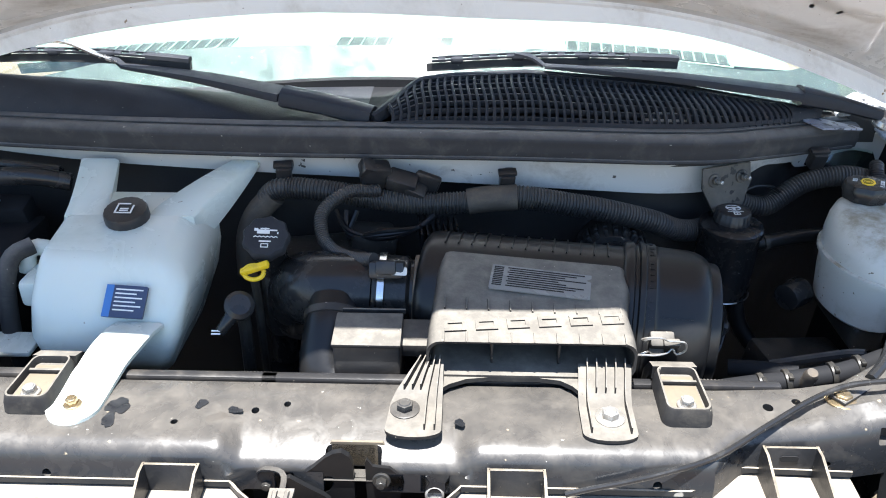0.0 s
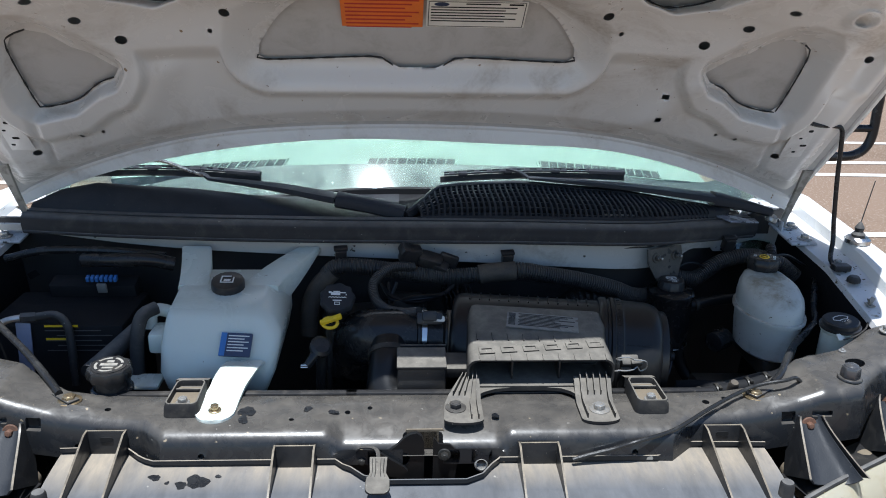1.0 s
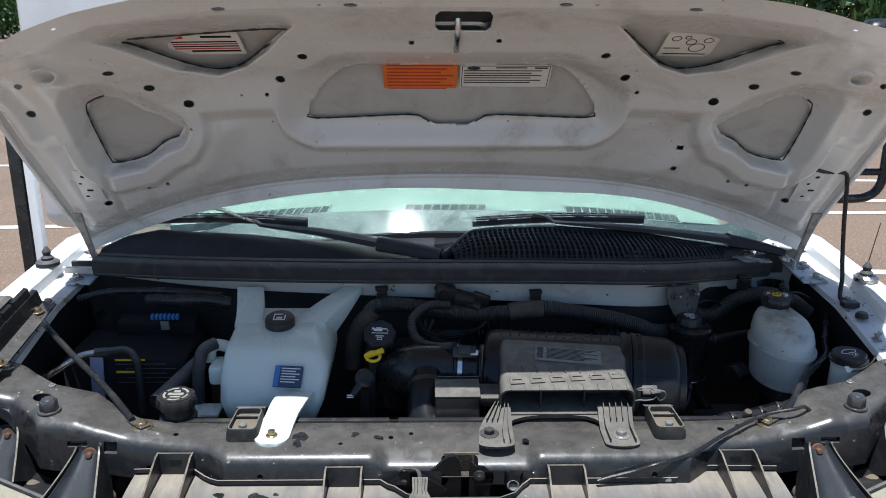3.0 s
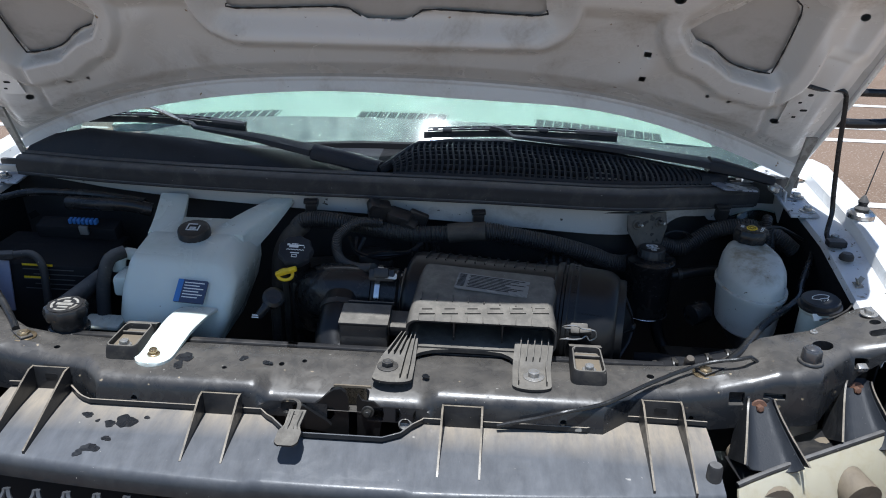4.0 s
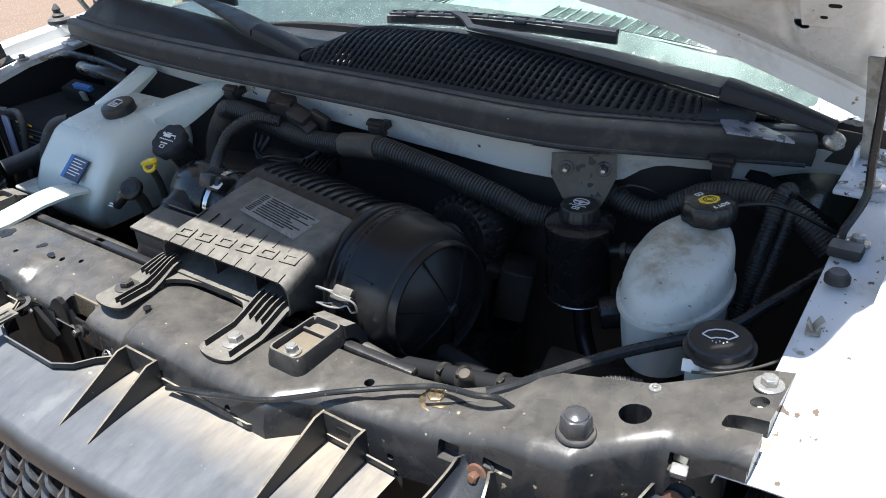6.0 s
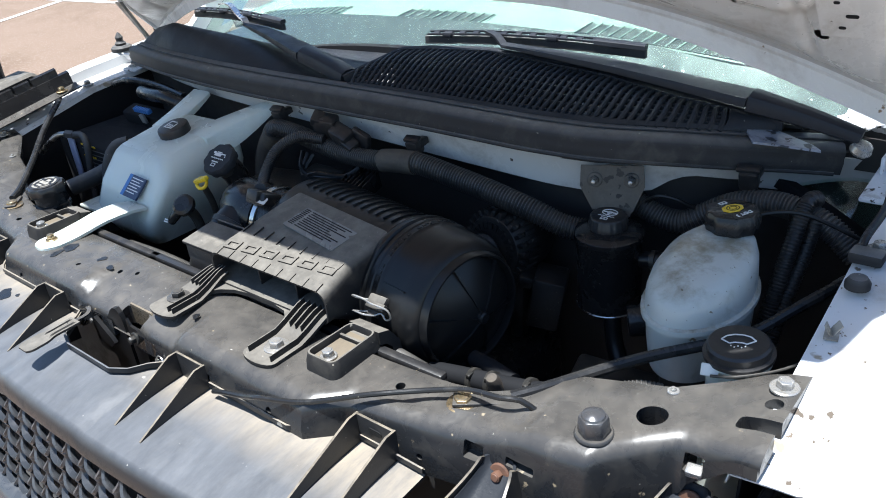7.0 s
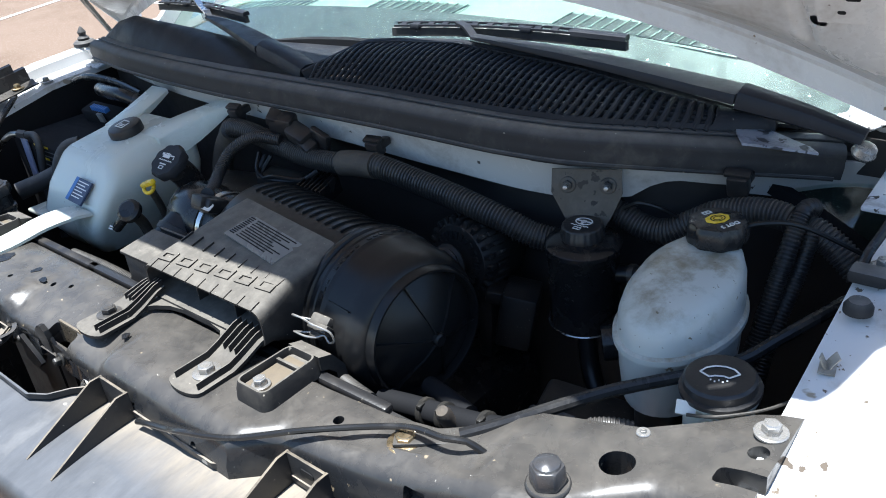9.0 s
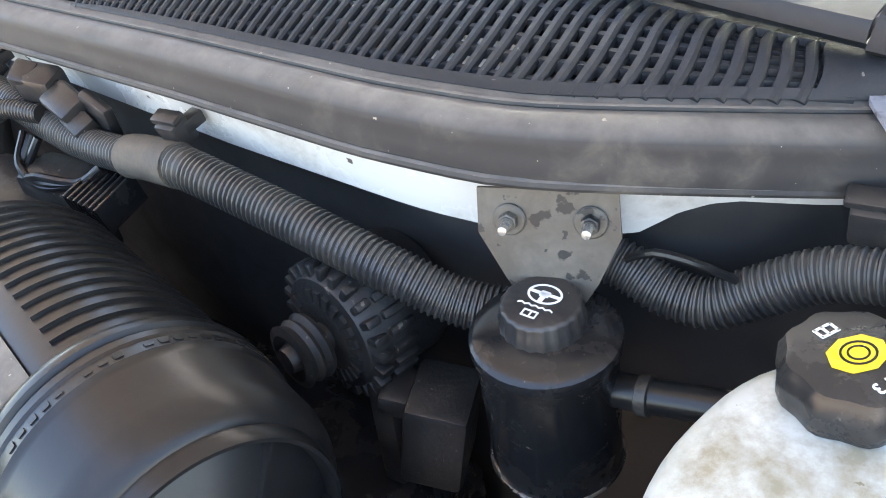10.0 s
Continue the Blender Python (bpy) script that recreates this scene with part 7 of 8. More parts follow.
for x in (-0.024, 0.026):
    p = m @ Vector((x, 0.010, 0.003))
    bolt(ps, p, 0.0065, 0.0105, M_SCUFFED, m.to_3x3() @ Vector((0, 0, 1)), 0.006)
    bm = B()
    d = m.to_3x3() @ Vector((0, 0, 1))
    cyl(bm, p, p + d * 0.020, 0.0035, 0.003, 12, 0.0005)
    part("stud", bm, M_BOLT, ps, "bright stud end")
bm = B()
tube(bm, [(0.565, 0.378, 1.004), (0.60, 0.384, 1.008), (0.64, 0.392, 1.012), (0.70, 0.40, 1.014)], 0.0115, 14)
part("return_hose", bm, M_CANISTER, ps)
bm = B()
lathe(bm, [(0.011, 0), (0.0135, 0.001), (0.0135, 0.008), (0.011, 0.009)], (0.586, 0.3815, 1.0065), (1, 0.15, 0.1), 18)
part("hose_clip", bm, M_ENGINE, ps)
bm = B()
tube(bm, [(0.545, 0.345, 0.93), (0.56, 0.33, 0.88), (0.60, 0.30, 0.84), (0.66, 0.26, 0.82)], 0.013, 12)
part("feed_hose", bm, M_CANISTER, ps)

# ---- brake fluid reservoir ----
bk = thing("brake_fluid_reservoir", "oval milky brake fluid reservoir stained brown on top", "fluid reservoir", (0.70, 0.29, 0.93))


def oval(cx, cy, rx, ry, z, tilt=0.0, n=40):
    pts = []
    for i in range(n):
        a = 2 * math.pi * i / n
        x, y = rx * math.cos(a), ry * math.sin(a)
        pts.append((cx + x, cy + y, z + tilt * y))
    return pts


bm = B()
loft(bm, [oval(0.700, 0.285, 0.046, 0.072, 0.955), oval(0.700, 0.285, 0.053, 0.083, 0.962), oval(0.700, 0.285, 0.056, 0.088, 1.0), oval(0.700, 0.285, 0.057, 0.090, 1.033)])
part("lower_shell", bm, M_VESSEL, bk)
bm = B()
loft(bm, [oval(0.700, 0.285, 0.058, 0.091, 1.033), oval(0.700, 0.285, 0.0625, 0.0955, 1.034), oval(0.700, 0.285, 0.0625, 0.0955, 1.040), oval(0.700, 0.285, 0.059, 0.092, 1.042)])
part("weld_rim", bm, M_VESSEL, bk)
bm = B()
loft(bm, [oval(0.700, 0.285, 0.058, 0.091, 1.041), oval(0.700, 0.287, 0.0575, 0.090, 1.060), oval(0.701, 0.290, 0.055, 0.086, 1.076, 0.05), oval(0.702, 0.296, 0.049, 0.076, 1.088, 0.08), oval(0.703, 0.303, 0.038, 0.062, 1.095, 0.10), oval(0.705, 0.318, 0.022, 0.04, 1.099, 0.1), oval(0.706, 0.33, 0.004, 0.008, 1.101)])
part("upper_shell", bm, M_VESSEL, bk, smooth=60)
bm = B()
lathe(bm, [(0.026, -0.022), (0.026, -0.004), (0.0305, -0.002), (0.032, 0.004), (0.032, 0.014), (0.030, 0.018), (0.029, 0.021), (0.026, 0.022), (0.0005, 0.022)], (0.707, 0.350, 1.103), (0, 0.0, 1), 48, lobes=9, lobe=0.035)
cap = part("cap", bm, M_PLASTIC2, bk, "black lobed cap with a yellow symbol")
m = facing((0.707, 0.350, 1.1252), (0, 0, 1), (-0.44, -0.9, 0))
part("yellow_disc", prism(B(), [(0.0005 + 0.0145 * math.cos(a), 0.0105 * math.sin(a)) for a in np.linspace(0, 2 * math.pi, 9)[:-1]], 0, 0.0005, m), M_YELLOW, cap, smooth=0)
bm = B()
for r0, r1 in ((0.0085, 0.0074), (0.0052, 0.0043)):
    for a in np.linspace(0, 2 * math.pi, 21)[:-1]:
        pr = [(r * math.cos(b), 0.8 * r * math.sin(b)) for r, b in ((r0, a), (r0, a + 0.315), (r1, a + 0.315), (r1, a))]
        prism(bm, pr, 0.0004, 0.0009, m)
part("disc_symbol", bm, M_INK, cap, smooth=0)
lettering(cap, "DOT 3", m @ pose(0, 0.0185, 0.0004), 0.0078, M_MARK)
bars(cap, m, [(-0.005, -0.0205, 0.010, 0.0012), (-0.005, -0.0155, 0.010, 0.0012), (-0.005, -0.0205, 0.0012, 0.006), (0.004, -0.0205, 0.0012, 0.006), (0.0, -0.0205, 0.0012, 0.006)], M_MARK, "book_symbol", 0.0006)
bm = B()
cyl(bm, (0.63, 0.31, 0.965), (0.60, 0.29, 0.962), 0.022, 0.021, 24, 0.003)
solo("sensor_plug", bm, M_PLASTIC2, "round black sensor plug beside the brake reservoir", "plug")
bm = B()
box(bm, (0.70, 0.30, 0.935), (0.05, 0.16, 0.045), bev=0.012, seg=3)
solo("master_cylinder", bm, M_ENGINE, "grimy metal brake master cylinder under its reservoir", "master cylinder")

# ---- washer bottle ----
wash = thing("washer_bottle", "white washer bottle neck with a black flip cap", "washer bottle", (0.787, 0.17, 0.9))
bm = B()
lathe(bm, [(0.040, -0.25), (0.033, -0.10), (0.031, -0.012), (0.034, -0.008), (0.034, 0.0), (0.0005, 0.0)], (0.788, 0.178, 1.050), n=32)
part("neck", bm, M_TANK, wash)
bm = B()
lathe(bm, [(0.0335, -0.003), (0.0365, -0.002), (0.0365, 0.002), (0.0325, 0.003), (0.0325, 0.011), (0.030, 0.0135), (0.0005, 0.014)], (0.788, 0.178, 1.050), (-0.05, -0.05, 1), 40)
cap = part("cap", bm, M_PLASTIC, wash)
m = facing((0.787, 0.1775, 1.0645), (-0.05, -0.05, 1), (0.9, 0.3, 0))
bm = B()
fan = [(-0.0170, 0.001), (-0.0120, 0.0075), (-0.0045, 0.0105), (0.0045, 0.0105), (0.0120, 0.0075), (0.0170, 0.001), (0.0085, -0.0055), (0.0040, -0.0035), (-0.0040, -0.0035), (-0.0085, -0.0055)]
for (x0, y0), (x1, y1) in zip(fan, fan[1:] + fan[:1]):
    d = Vector((y0 - y1, x1 - x0)).normalized() * 0.0008
    prism(bm, [(x0 - d.x, y0 - d.y), (x1 - d.x, y1 - d.y), (x1 + d.x, y1 + d.y), (x0 + d.x, y0 + d.y)], 0, 0.0005, m)
for k in range(5):
    x0, y0 = -0.007 + 0.0035 * k, -0.0105 - 0.0022 * (k % 2)
    prism(bm, [(x0 - 0.0007, y0), (x0 + 0.0007, y0), (x0 + 0.0007, y0 + 0.0018), (x0 - 0.0007, y0 + 0.0018)], 0, 0.0005, m)
part("screen_symbol", bm, M_MARK, cap, smooth=0)
bm = B()
box(bm, (0.772, 0.143, 1.043), (0.018, 0.013, 0.003), (48, 6, 22), 0.001)
part("flip_tab", bm, M_PAPER, wash)
bm = B()
tube(bm, [(0.775, 0.138, 1.040), (0.80, 0.142, 1.046), (0.83, 0.165, 1.050), (0.848, 0.19, 1.052)], 0.0016, 8)
solo("washer_wire", bm, M_ENGINE, "thin pale wire at the washer neck", "wire")

# ---- battery side ----
bat = thing("battery", "dark battery with faded yellow and white labels", "battery", (-0.68, 0.32, 0.85))
bm = B()
box(bm, (-0.665, 0.305, 0.935), (0.25, 0.17, 0.20), bev=0.008)
part("case", bm, M_SHADED, bat)
m = facing((-0.635, 0.2185, 1.005), (0, -1, 0))
bars(bat, m, [(-0.045, 0.028, 0.06, 0.004), (-0.045, 0.002, 0.05, 0.004)], M_YELLOW, "yellow_print", 0.0008)
bars(bat, m, [(-0.045 + 0.02 * (k % 2), 0.020 - 0.010 * k, 0.10, 0.0018) for k in range(5)], M_INKGREY, "printed_line", 0.0008)
bm = B()
box(bm, (-0.718, 0.215, 0.990), (0.026, 0.004, 0.105), (0, 3, 0), 0.001)
part("white_strip", bm, M_STRIP, bat, "pale label strip")
fuse = thing("fuse_block", "dark fuse block with a row of pale blue terminals", "fuse block", (-0.64, 0.38, 1.02))
bm = B()
box(bm, (-0.64, 0.375, 1.045), (0.17, 0.04, 0.045), (15, 0, 0), 0.006)
part("block", bm, M_SHADED, fuse)
for k in range(7):
    bm = B()
    box(bm, (-0.642 + k * 0.0088, 0.345, 1.079), (0.006, 0.012, 0.010), (15, 0, 0), 0.001)
    part("terminal", bm, M_BLUE, fuse)
bm = B()
box(bm, (-0.616, 0.342, 1.060), (0.018, 0.006, 0.020), (15, 0, 0), 0.001)
part("tab", bm, M_GREYLABEL, fuse)
line = thing("refrigerant_line", "bare aluminium line with black fittings", "pipe", (-0.70, 0.22, 1.03))
bm = B()
tube(bm, [(-0.83, 0.19, 1.00), (-0.79, 0.19, 1.022), (-0.745, 0.20, 1.050), (-0.715, 0.21, 1.055), (-0.69, 0.215, 1.055)], 0.0062, 12)
part("pipe", bm, M_ALU, line)
bm = B()
tube(bm, [(-0.69, 0.215, 1.055), (-0.655, 0.215, 1.058), (-0.635, 0.21, 1.04), (-0.628, 0.20, 1.0), (-0.625, 0.19, 0.93)], 0.0075, 12)
cyl(bm, (-0.715, 0.21, 1.055), (-0.69, 0.215, 1.055), 0.0095, n=6)
part("rubber_end", bm, M_RUBBER, line)
bm = B()
tube(bm, [(-0.66, 0.38, 1.105), (-0.60, 0.365, 1.110), (-0.53, 0.36, 1.113), (-0.48, 0.37, 1.10)], 0.014, 14)
tube(bm, [(-0.82, 0.40, 1.10), (-0.74, 0.40, 1.118), (-0.62, 0.40, 1.118), (-0.5, 0.385, 1.112)], 0.008, 10)
solo("battery_harness", bm, M_PLASTIC2, "black taped battery harness above the fuse block", "wiring")
# black mirror base on the passenger side wing, with its notched side wall
cov = thing("wing_pad", "black plastic mirror base on the wing, its dusty top toned lighter for sun glare", "pad", (-0.91, 0.2, 1.10))
# lighter plastic on top than on the walls: dust, and sun glare put into the colour
bm = B()
loft(bm, [[(-0.957, y, z + 0.0), (-0.948, y, z + 0.006), (-0.892, y, z + 0.006), (-0.884, y, z), (-0.884, y, z - 0.05), (-0.957, y, z - 0.05)] for y, z in ((0.125, 1.128), (0.132, 1.137), (0.145, 1.142), (0.245, 1.157), (0.258, 1.153), (0.264, 1.146))])
bevel(bm, bm.verts, 0.002)
part("top", bm, M_RIBTOP, cov, "dusty top toned lighter than the walls for sun glare")
for y0, y1 in ((0.090, 0.148), (0.154, 0.190), (0.196, 0.232), (0.238, 0.300)):
    bm = B()
    loft(bm, [[(-0.884, y, 1.116 + 0.15 * y), (-0.876, y, 1.114 + 0.15 * y), (-0.864, y, 1.062 + 0.16 * y), (-0.872, y, 1.062 + 0.16 * y)] for y in (y0, y1)])
    part("side_wall", bm, M_BLACK, cov)
bm = B()
loft(bm, [[(-0.880, y, 1.100 + 0.15 * y), (-0.870, y, 1.098 + 0.15 * y), (-0.860, y, 1.060 + 0.17 * y), (-0.874, y, 1.06 + 0.17 * y)] for y in (0.075, 0.325)])
part("side_wall", bm, M_BLACK, cov)
rail = thing("wing_rail", "black steel rail strip bolted along the wing", "rail", (-0.855, 0.2, 1.08))
bm = B()
sheet(bm, lambda y, k: (-0.836 - 0.03 * k, y, 1.0575 + 0.175 * y + 0.006 * (k > 0.7)), np.linspace(0.06, 0.33, 20), (0, 0.2, 0.5, 0.8, 1), 0.003)
part("strip", bm, M_STEEL, rail)
for x, y, z in ((-0.858, 0.291, 1.1105), (-0.846, 0.104, 1.078)):
    bolt(rail, (x, y, z), 0.008, 0.014, M_BRASS)

# ---- engine block and accessories deep in the bay ----
alt = thing("alternator", "dark finned alternator casing below the wiring loom", "alternator", (0.36, 0.33, 0.88))
ac, aa = Vector((0.348, 0.335, 0.988)), Vector((-0.10, -1.0, 0.06)).normalized()
bm = B()
lathe(bm, [(0.0005, -0.085), (0.050, -0.083), (0.055, -0.07), (0.055, -0.012), (0.048, 0.0), (0.027, 0.004), (0.0005, 0.004)], ac, aa, 40)
part("case", bm, M_ALTERNATOR, alt)
fm = facing(ac, aa)
for k in range(24):
    a = 2 * math.pi * k / 24
    for depth, w in ((-0.008, 0.013), (-0.030, 0.024)):
        bm = B()
        box(bm, (0, 0, 0), (0.013, 0.0070, w), bev=0.0018)
        bm.transform(fm @ pose(0.053 * math.cos(a), 0.053 * math.sin(a), depth, 0, 0, math.degrees(a)))
        part("fin", bm, M_ALTERNATOR, alt)
    bm = B()
    prism(bm, [(0.030, -0.0022), (0.041, -0.0034), (0.041, 0.0034), (0.030, 0.0022)], 0.0, 0.0046, fm @ pose(0, 0, 0.0, 0, 0, math.degrees(a)))
    part("slot", bm, M_INK, alt)
bm = B()
lathe(bm, [(0.012, 0.0), (0.012, 0.012), (0.026, 0.014), (0.028, 0.018), (0.024, 0.022), (0.027, 0.026), (0.024, 0.030), (0.027, 0.036), (0.020, 0.038), (0.012, 0.034), (0.010, 0.042), (0.0005, 0.043)], ac, aa, 28)
part("pulley", bm, M_ALTERNATOR, alt)
bm = B()
box(bm, (0.432, 0.352, 0.915), (0.050, 0.060, 0.085), (0, 12, 25), 0.006)
box(bm, (0.405, 0.345, 0.945), (0.030, 0.040, 0.020), (0, 12, 25), 0.004)
box(bm, (0.385, 0.345, 0.895), (0.022, 0.03, 0.12), (0, 4, 10), 0.005)
part("terminal_cover", bm, M_ALTERNATOR, alt)
eng = thing("engine_block", "grimy engine block and brackets in deep shade", "engine", (0.1, 0.3, 0.4))
bm = B()
box(bm, (0.12, 0.31, 0.70), (0.62, 0.18, 0.26), bev=0.02)
part("block", bm, M_BLACK, eng)
bm = B()
box(bm, (-0.10, 0.30, 0.97), (0.16, 0.12, 0.12), (0, 0, 12), 0.02)
part("throttle_body", bm, M_ENGINE, eng)
for x, y, z, sx, sy, sz in ((0.62, 0.22, 0.86, 0.14, 0.12, 0.08), (-0.02, 0.33, 1.02, 0.07, 0.05, 0.06)):
    bm = B()
    box(bm, (x, y, z), (sx, sy, sz), (5, 8, 14), 0.008)
    part("coil_bracket", bm, M_ENGINE, eng)
for k in range(7):
    bm = B()
    box(bm, (0.055 + 0.009 * k, 0.324, 1.046), (0.0035, 0.05, 0.03), (10, 0, 10), 0.001)
    part("module_fin", bm, M_BLACK, eng)
pipe = thing("lower_radiator_hose", "black lower hoses and clamps by the radiator", "hose", (0.5, 0.08, 0.92))
bm = B()
tube(bm, [(0.43, 0.085, 0.945), (0.48, 0.088, 0.953), (0.54, 0.083, 0.968), (0.60, 0.088, 0.978), (0.66, 0.11, 0.985)], 0.013, 14)
tube(bm, [(0.47, 0.125, 0.955), (0.51, 0.112, 0.962), (0.55, 0.10, 0.965)], 0.011, 12)
part("hose", bm, M_SHADED, pipe)
for x, y, z in ((0.50, 0.086, 0.957), (0.53, 0.084, 0.965), (0.585, 0.086, 0.976), (0.62, 0.095, 0.981)):
    bm = B()
    lathe(bm, [(0.0135, -0.004), (0.016, -0.003), (0.016, 0.003), (0.0135, 0.004)], (x, y, z), (1, 0, 0.2), 18)
    box(bm, (x, y - 0.008, z + 0.013), (0.006, 0.010, 0.006), bev=0.001)
    part("hose_clip", bm, M_ENGINE, pipe)
bm = B()
lathe(bm, [(0.008, -0.030), (0.009, 0.0), (0.0065, 0.007), (0.0005, 0.008)], (0.548, 0.064, 0.990), (0, -0.4, 1), 14)
part("plug", bm, M_TAPE, pipe, "brown rusty plug")
bm = B()
tube(bm, [(0.56, 0.20, 0.905), (0.60, 0.18, 0.93), (0.64, 0.155, 0.958), (0.655, 0.145, 0.965)], 0.0075, 10)
solo("brake_line_boot", bm, M_RUBBER, "ribbed black line running below the brake reservoir", "hose")
harness = thing("fan_harness", "corrugated harness running along the radiator", "wiring", (0.0, 0.06, 0.96))
for pts in (((-0.46, 0.028, 0.985), (-0.42, 0.040, 0.988), (-0.385, 0.055, 0.985)), ((-0.26, 0.065, 0.965), (-0.15, 0.062, 0.972), (-0.06, 0.066, 0.966), (0.02, 0.075, 0.955)),
            ((0.40, 0.060, 0.975), (0.43, 0.050, 0.982), (0.46, 0.044, 0.984)), ((0.690, 0.112, 1.006), (0.708, 0.122, 1.008), (0.726, 0.132, 1.004))):
    bm = B()
    ribbed(bm, pts, 0.0085, 0.004)
    part("conduit", bm, M_HOSE, harness)


# ---- wipers ----
def wiper(name_label, piv, knuckle, bend, far, blade, head=(0.013, 0.020), broad=0.022):
    t = thing("windscreen_wiper", name_label, "wiper", piv, "wipers")
    piv, knuckle, bend, far = (Vector(p) for p in (piv, knuckle, bend, far))
    bm = B()
    ps = spline([piv, piv.lerp(knuckle, 0.5) + Vector((0, 0, 0.002)), knuckle], 0.015)
    k = len(ps) - 1
    sweep(bm, ps, [(-1, -0.5), (-0.5, -0.8), (0.5, -0.8), (1, -0.5), (1, 0.15), (0.75, 0.5), (0.2, 0.66), (-0.4, 0.64), (-0.85, 0.42), (-1, 0.1)], lambda i: head[0] + (head[1] - head[0]) * i / k)
    part("arm_head", bm, M_WIPER, t)
    bm = B()
    cyl(bm, knuckle + Vector((0.002, -0.019, 0.002)), knuckle + Vector((-0.002, 0.019, 0.002)), 0.0055, n=14, bev=0.001)
    part("hinge_pin", bm, M_WIPER, t)
    bm = B()
    ps = spline([knuckle, knuckle.lerp(bend, 0.5) + Vector((0, 0, 0.004)), bend], 0.02)
    k2 = len(ps) - 1
    sweep(bm, ps, [(-1, -0.22), (1, -0.22), (1, 0.10), (0.92, 0.26), (0.5, 0.33), (-0.5, 0.35), (-0.92, 0.28), (-1, 0.12)], lambda i: broad * (1.0 - 0.62 * (i / k2) ** 1.4))
    part("arm", bm, M_WIPER, t)
    bm = B()
    sweep(bm, spline([bend, bend.lerp(far, 0.4) + Vector((0, 0, 0.005)), far], 0.006), [(-0.0062, -0.002), (0.0062, -0.002), (0.0062, 0.002), (-0.0062, 0.002)])
    part("arm_tip", bm, M_WIPER, t)
    a, b = Vector(blade[0]), Vector(blade[1])

    def along(k, up, side=0.0):
        return a.lerp(b, k) + Vector((0, side, up + 0.007 * math.sin(math.pi * k)))

    # bridged frame: two rails with cross pieces between, and a solid end
    bm = B()
    for side, up in ((-0.0045, 0.012), (0.0045, 0.015)):
        sweep(bm, [along(k, up, side) for k in np.linspace(0.02, 0.98, 18)], [(-0.0016, -0.0016), (0.0016, -0.0016), (0.0016, 0.0016), (-0.0016, 0.0016)])
    for k in np.linspace(0.06, 0.80, 12):
        box(bm, along(k, 0.0135), (0.012, 0.009, 0.003), (18, 0, 0), 0.0006)
    bl = part("blade_frame", bm, M_WIPER, t)
    bm = B()
    sweep(bm, [along(k, 0.0125) for k in np.linspace(0.80, 1.0, 6)], [(-0.0075, -0.004), (0.0075, -0.004), (0.0070, 0.002), (0.004, 0.004), (-0.004, 0.004), (-0.0070, 0.002)])
    part("end_cap", bm, M_WIPER, bl)
    bm = B()
    sweep(bm, [along(k, 0.0) for k in np.linspace(0, 1, 13)], [(-0.0045, -0.005), (0.0045, -0.005), (0.003, 0.008), (-0.003, 0.008)])
    part("rubber_blade", bm, M_RUBBER, bl)
    for k in (0.12, 0.36, 0.62, 0.88):
        bm = B()
        box(bm, along(k, 0.010), (0.020, 0.014, 0.010), bev=0.003)
        part("yoke", bm, M_WIPER, bl)
    return t


wR = wiper("black driver's wiper parked low on the glass", (0.795, 0.535, 1.166), (0.655, 0.529, 1.200), (0.245, 0.535, 1.240), (0.200, 0.556, 1.254), ((0.055, 0.560, 1.228), (0.470, 0.589, 1.228)), (0.0125, 0.021), 0.024)
bm = B()
lathe(bm, [(0.012, 0), (0.014, 0.004), (0.012, 0.012), (0.006, 0.016), (0.0005, 0.016)], (0.795, 0.530, 1.146), (0.4, -0.2, 1), n=18)
part("pivot_cap", bm, M_BOLT, wR)
wL = wiper("black passenger's wiper with a pale worn arm tip", (-0.022, 0.433, 1.190), (-0.162, 0.461, 1.212), (-0.440, 0.540, 1.232), (-0.474, 0.558, 1.240), ((-0.70, 0.590, 1.228), (-0.333, 0.554, 1.228)), (0.020, 0.0215), 0.0235)
bm = B()
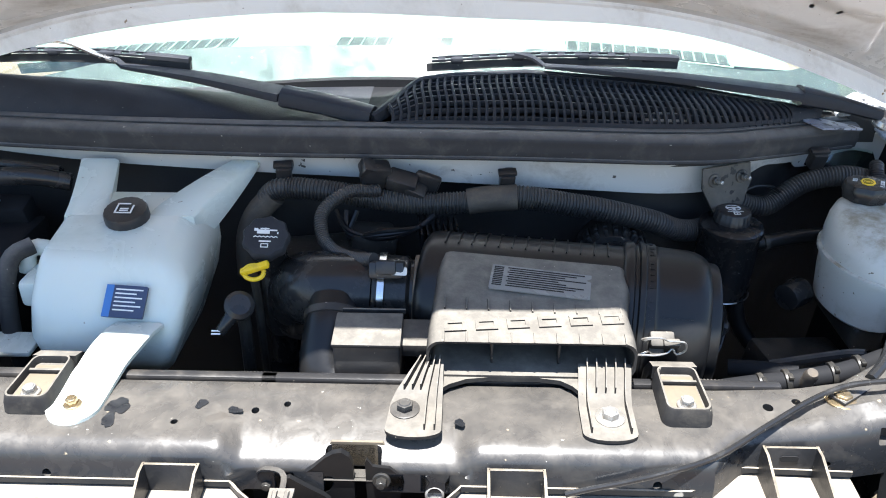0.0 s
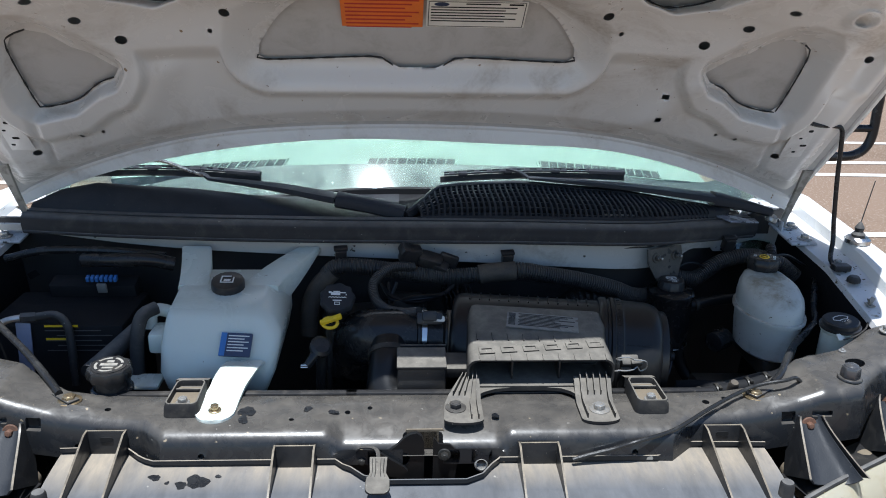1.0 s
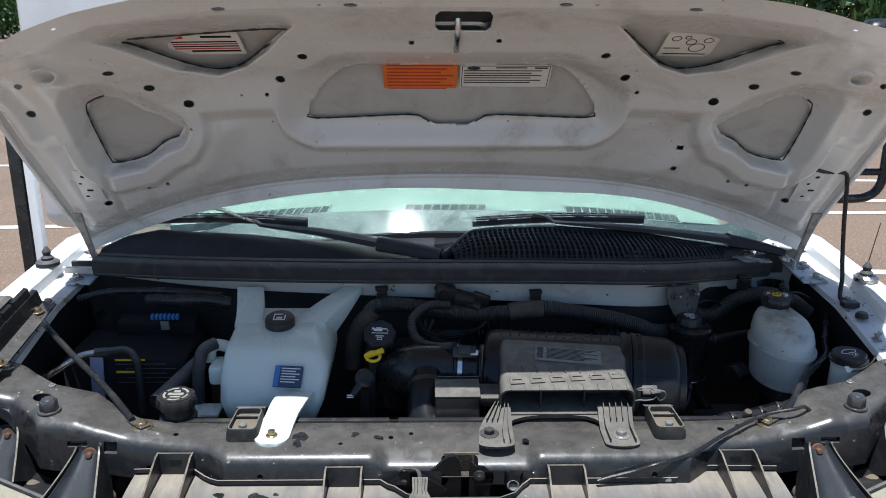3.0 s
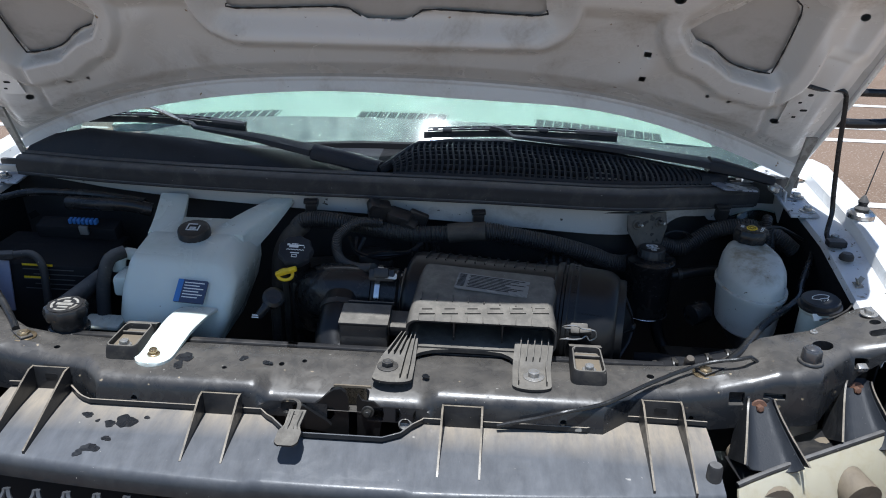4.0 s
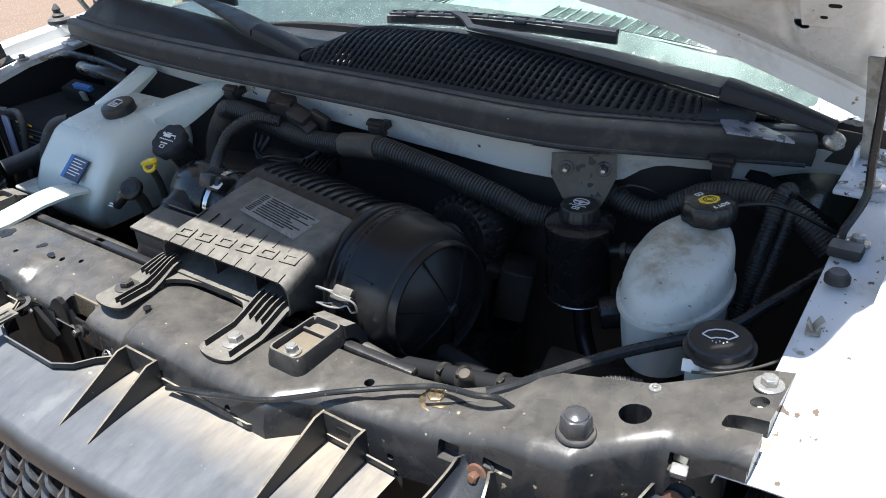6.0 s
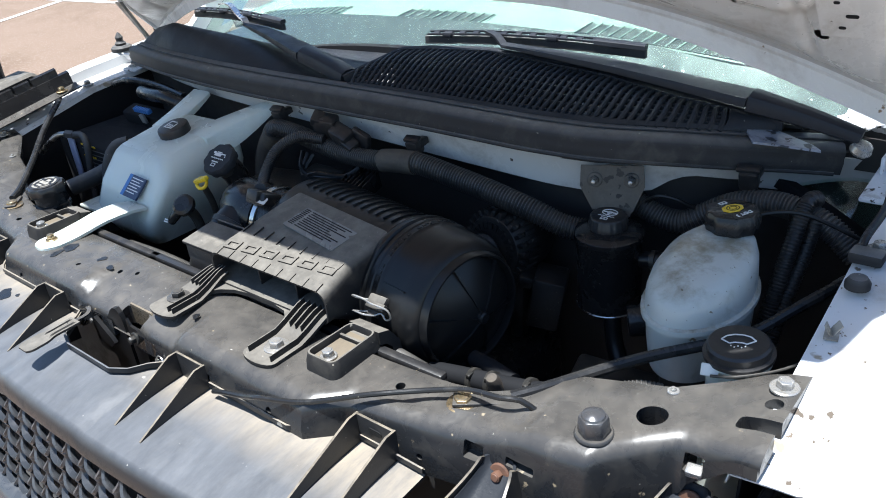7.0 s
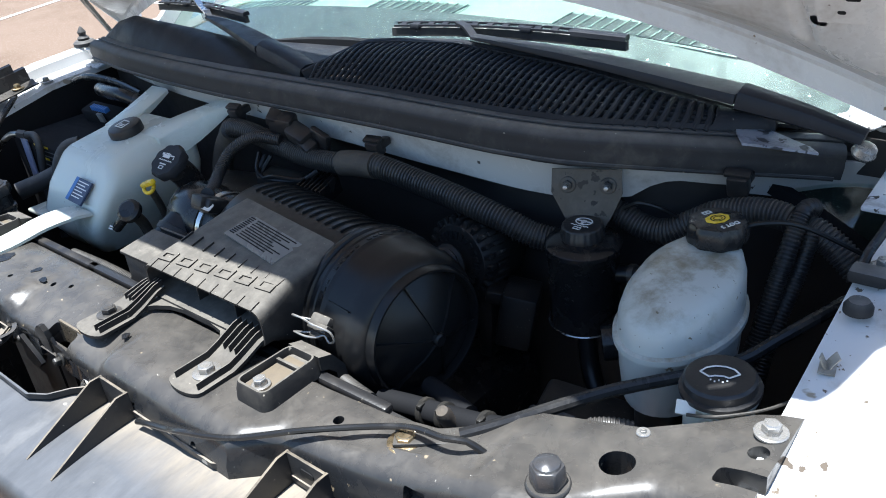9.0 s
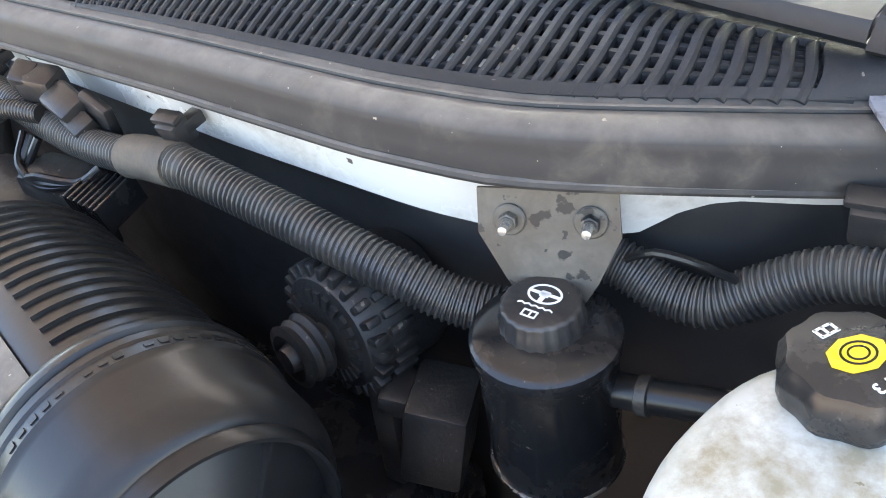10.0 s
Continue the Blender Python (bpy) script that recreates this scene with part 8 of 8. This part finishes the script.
sweep(bm, spline([(-0.448, 0.544, 1.238), (-0.490, 0.560, 1.246), (-0.535, 0.578, 1.258), (-0.565, 0.588, 1.260), (-0.600, 0.596, 1.256)], 0.006), [(-0.0060, -0.0018), (0.0060, -0.0018), (0.0060, 0.0018), (-0.0060, 0.0018)])
part("worn_tip", bm, M_ALU, wL, "bare metal arm tip bright in the sun")


# ---- door mirrors ----
def door_mirror(s):
    t = thing("door_mirror", "black tubular arm door mirror", "door mirror", (s * 1.08, 0.9, 1.2), "door mirrors")
    bm = B()
    tube(bm, [(s * 1.00, 0.90, 1.215), (s * 1.12, 0.90, 1.213), (s * 1.185, 0.90, 1.222), (s * 1.215, 0.90, 1.26), (s * 1.218, 0.90, 1.34), (s * 1.218, 0.90, 1.42)], 0.0125, 12)
    tube(bm, [(s * 1.00, 0.90, 1.29), (s * 1.1, 0.90, 1.29), (s * 1.21, 0.90, 1.29)], 0.010, 12)
    part("arm", bm, M_PLASTIC2, t)
    bm = B()
    box(bm, (s * 1.20, 0.90, 1.55), (0.22, 0.09, 0.30), (0, 0, 0), 0.04, 4)
    part("shell", bm, M_PLASTIC2, t)


door_mirror(1)
# black and white mirror strut beside the passenger door, and the cross-view mirror arm on the wing
strut = thing("mirror_strut", "upright black and white mirror strut at the cab door", "mirror strut", (-1.03, 0.7, 0.6))
bm = B()
box(bm, (-1.065, 0.70, 1.10), (0.028, 0.03, 1.0), bev=0.004)
part("black_bar", bm, M_PLASTIC2, strut)
bm = B()
box(bm, (-1.036, 0.705, 1.10), (0.022, 0.03, 1.0), bev=0.004)
part("white_bar", bm, M_WHITE, strut)
bm = B()
box(bm, (-0.99, 0.72, 0.75), (0.16, 0.03, 0.06), bev=0.006)
part("foot", bm, M_PLASTIC2, strut)
arm = thing("cross_view_mirror", "black tubular mirror stand on the wing", "mirror", (-0.975, 0.2, 1.05))
bm = B()
tube(bm, [(-0.980, 0.20, 1.05), (-0.975, 0.20, 1.17), (-0.965, 0.20, 1.26)], 0.023, 16, 0.02)
part("sleeve", bm, M_RUBBER, arm)
bm = B()
tube(bm, [(-0.966, 0.20, 1.25), (-0.955, 0.20, 1.36), (-0.945, 0.20, 1.45)], 0.017, 16, 0.02)
part("tube", bm, M_PLASTIC2, arm)
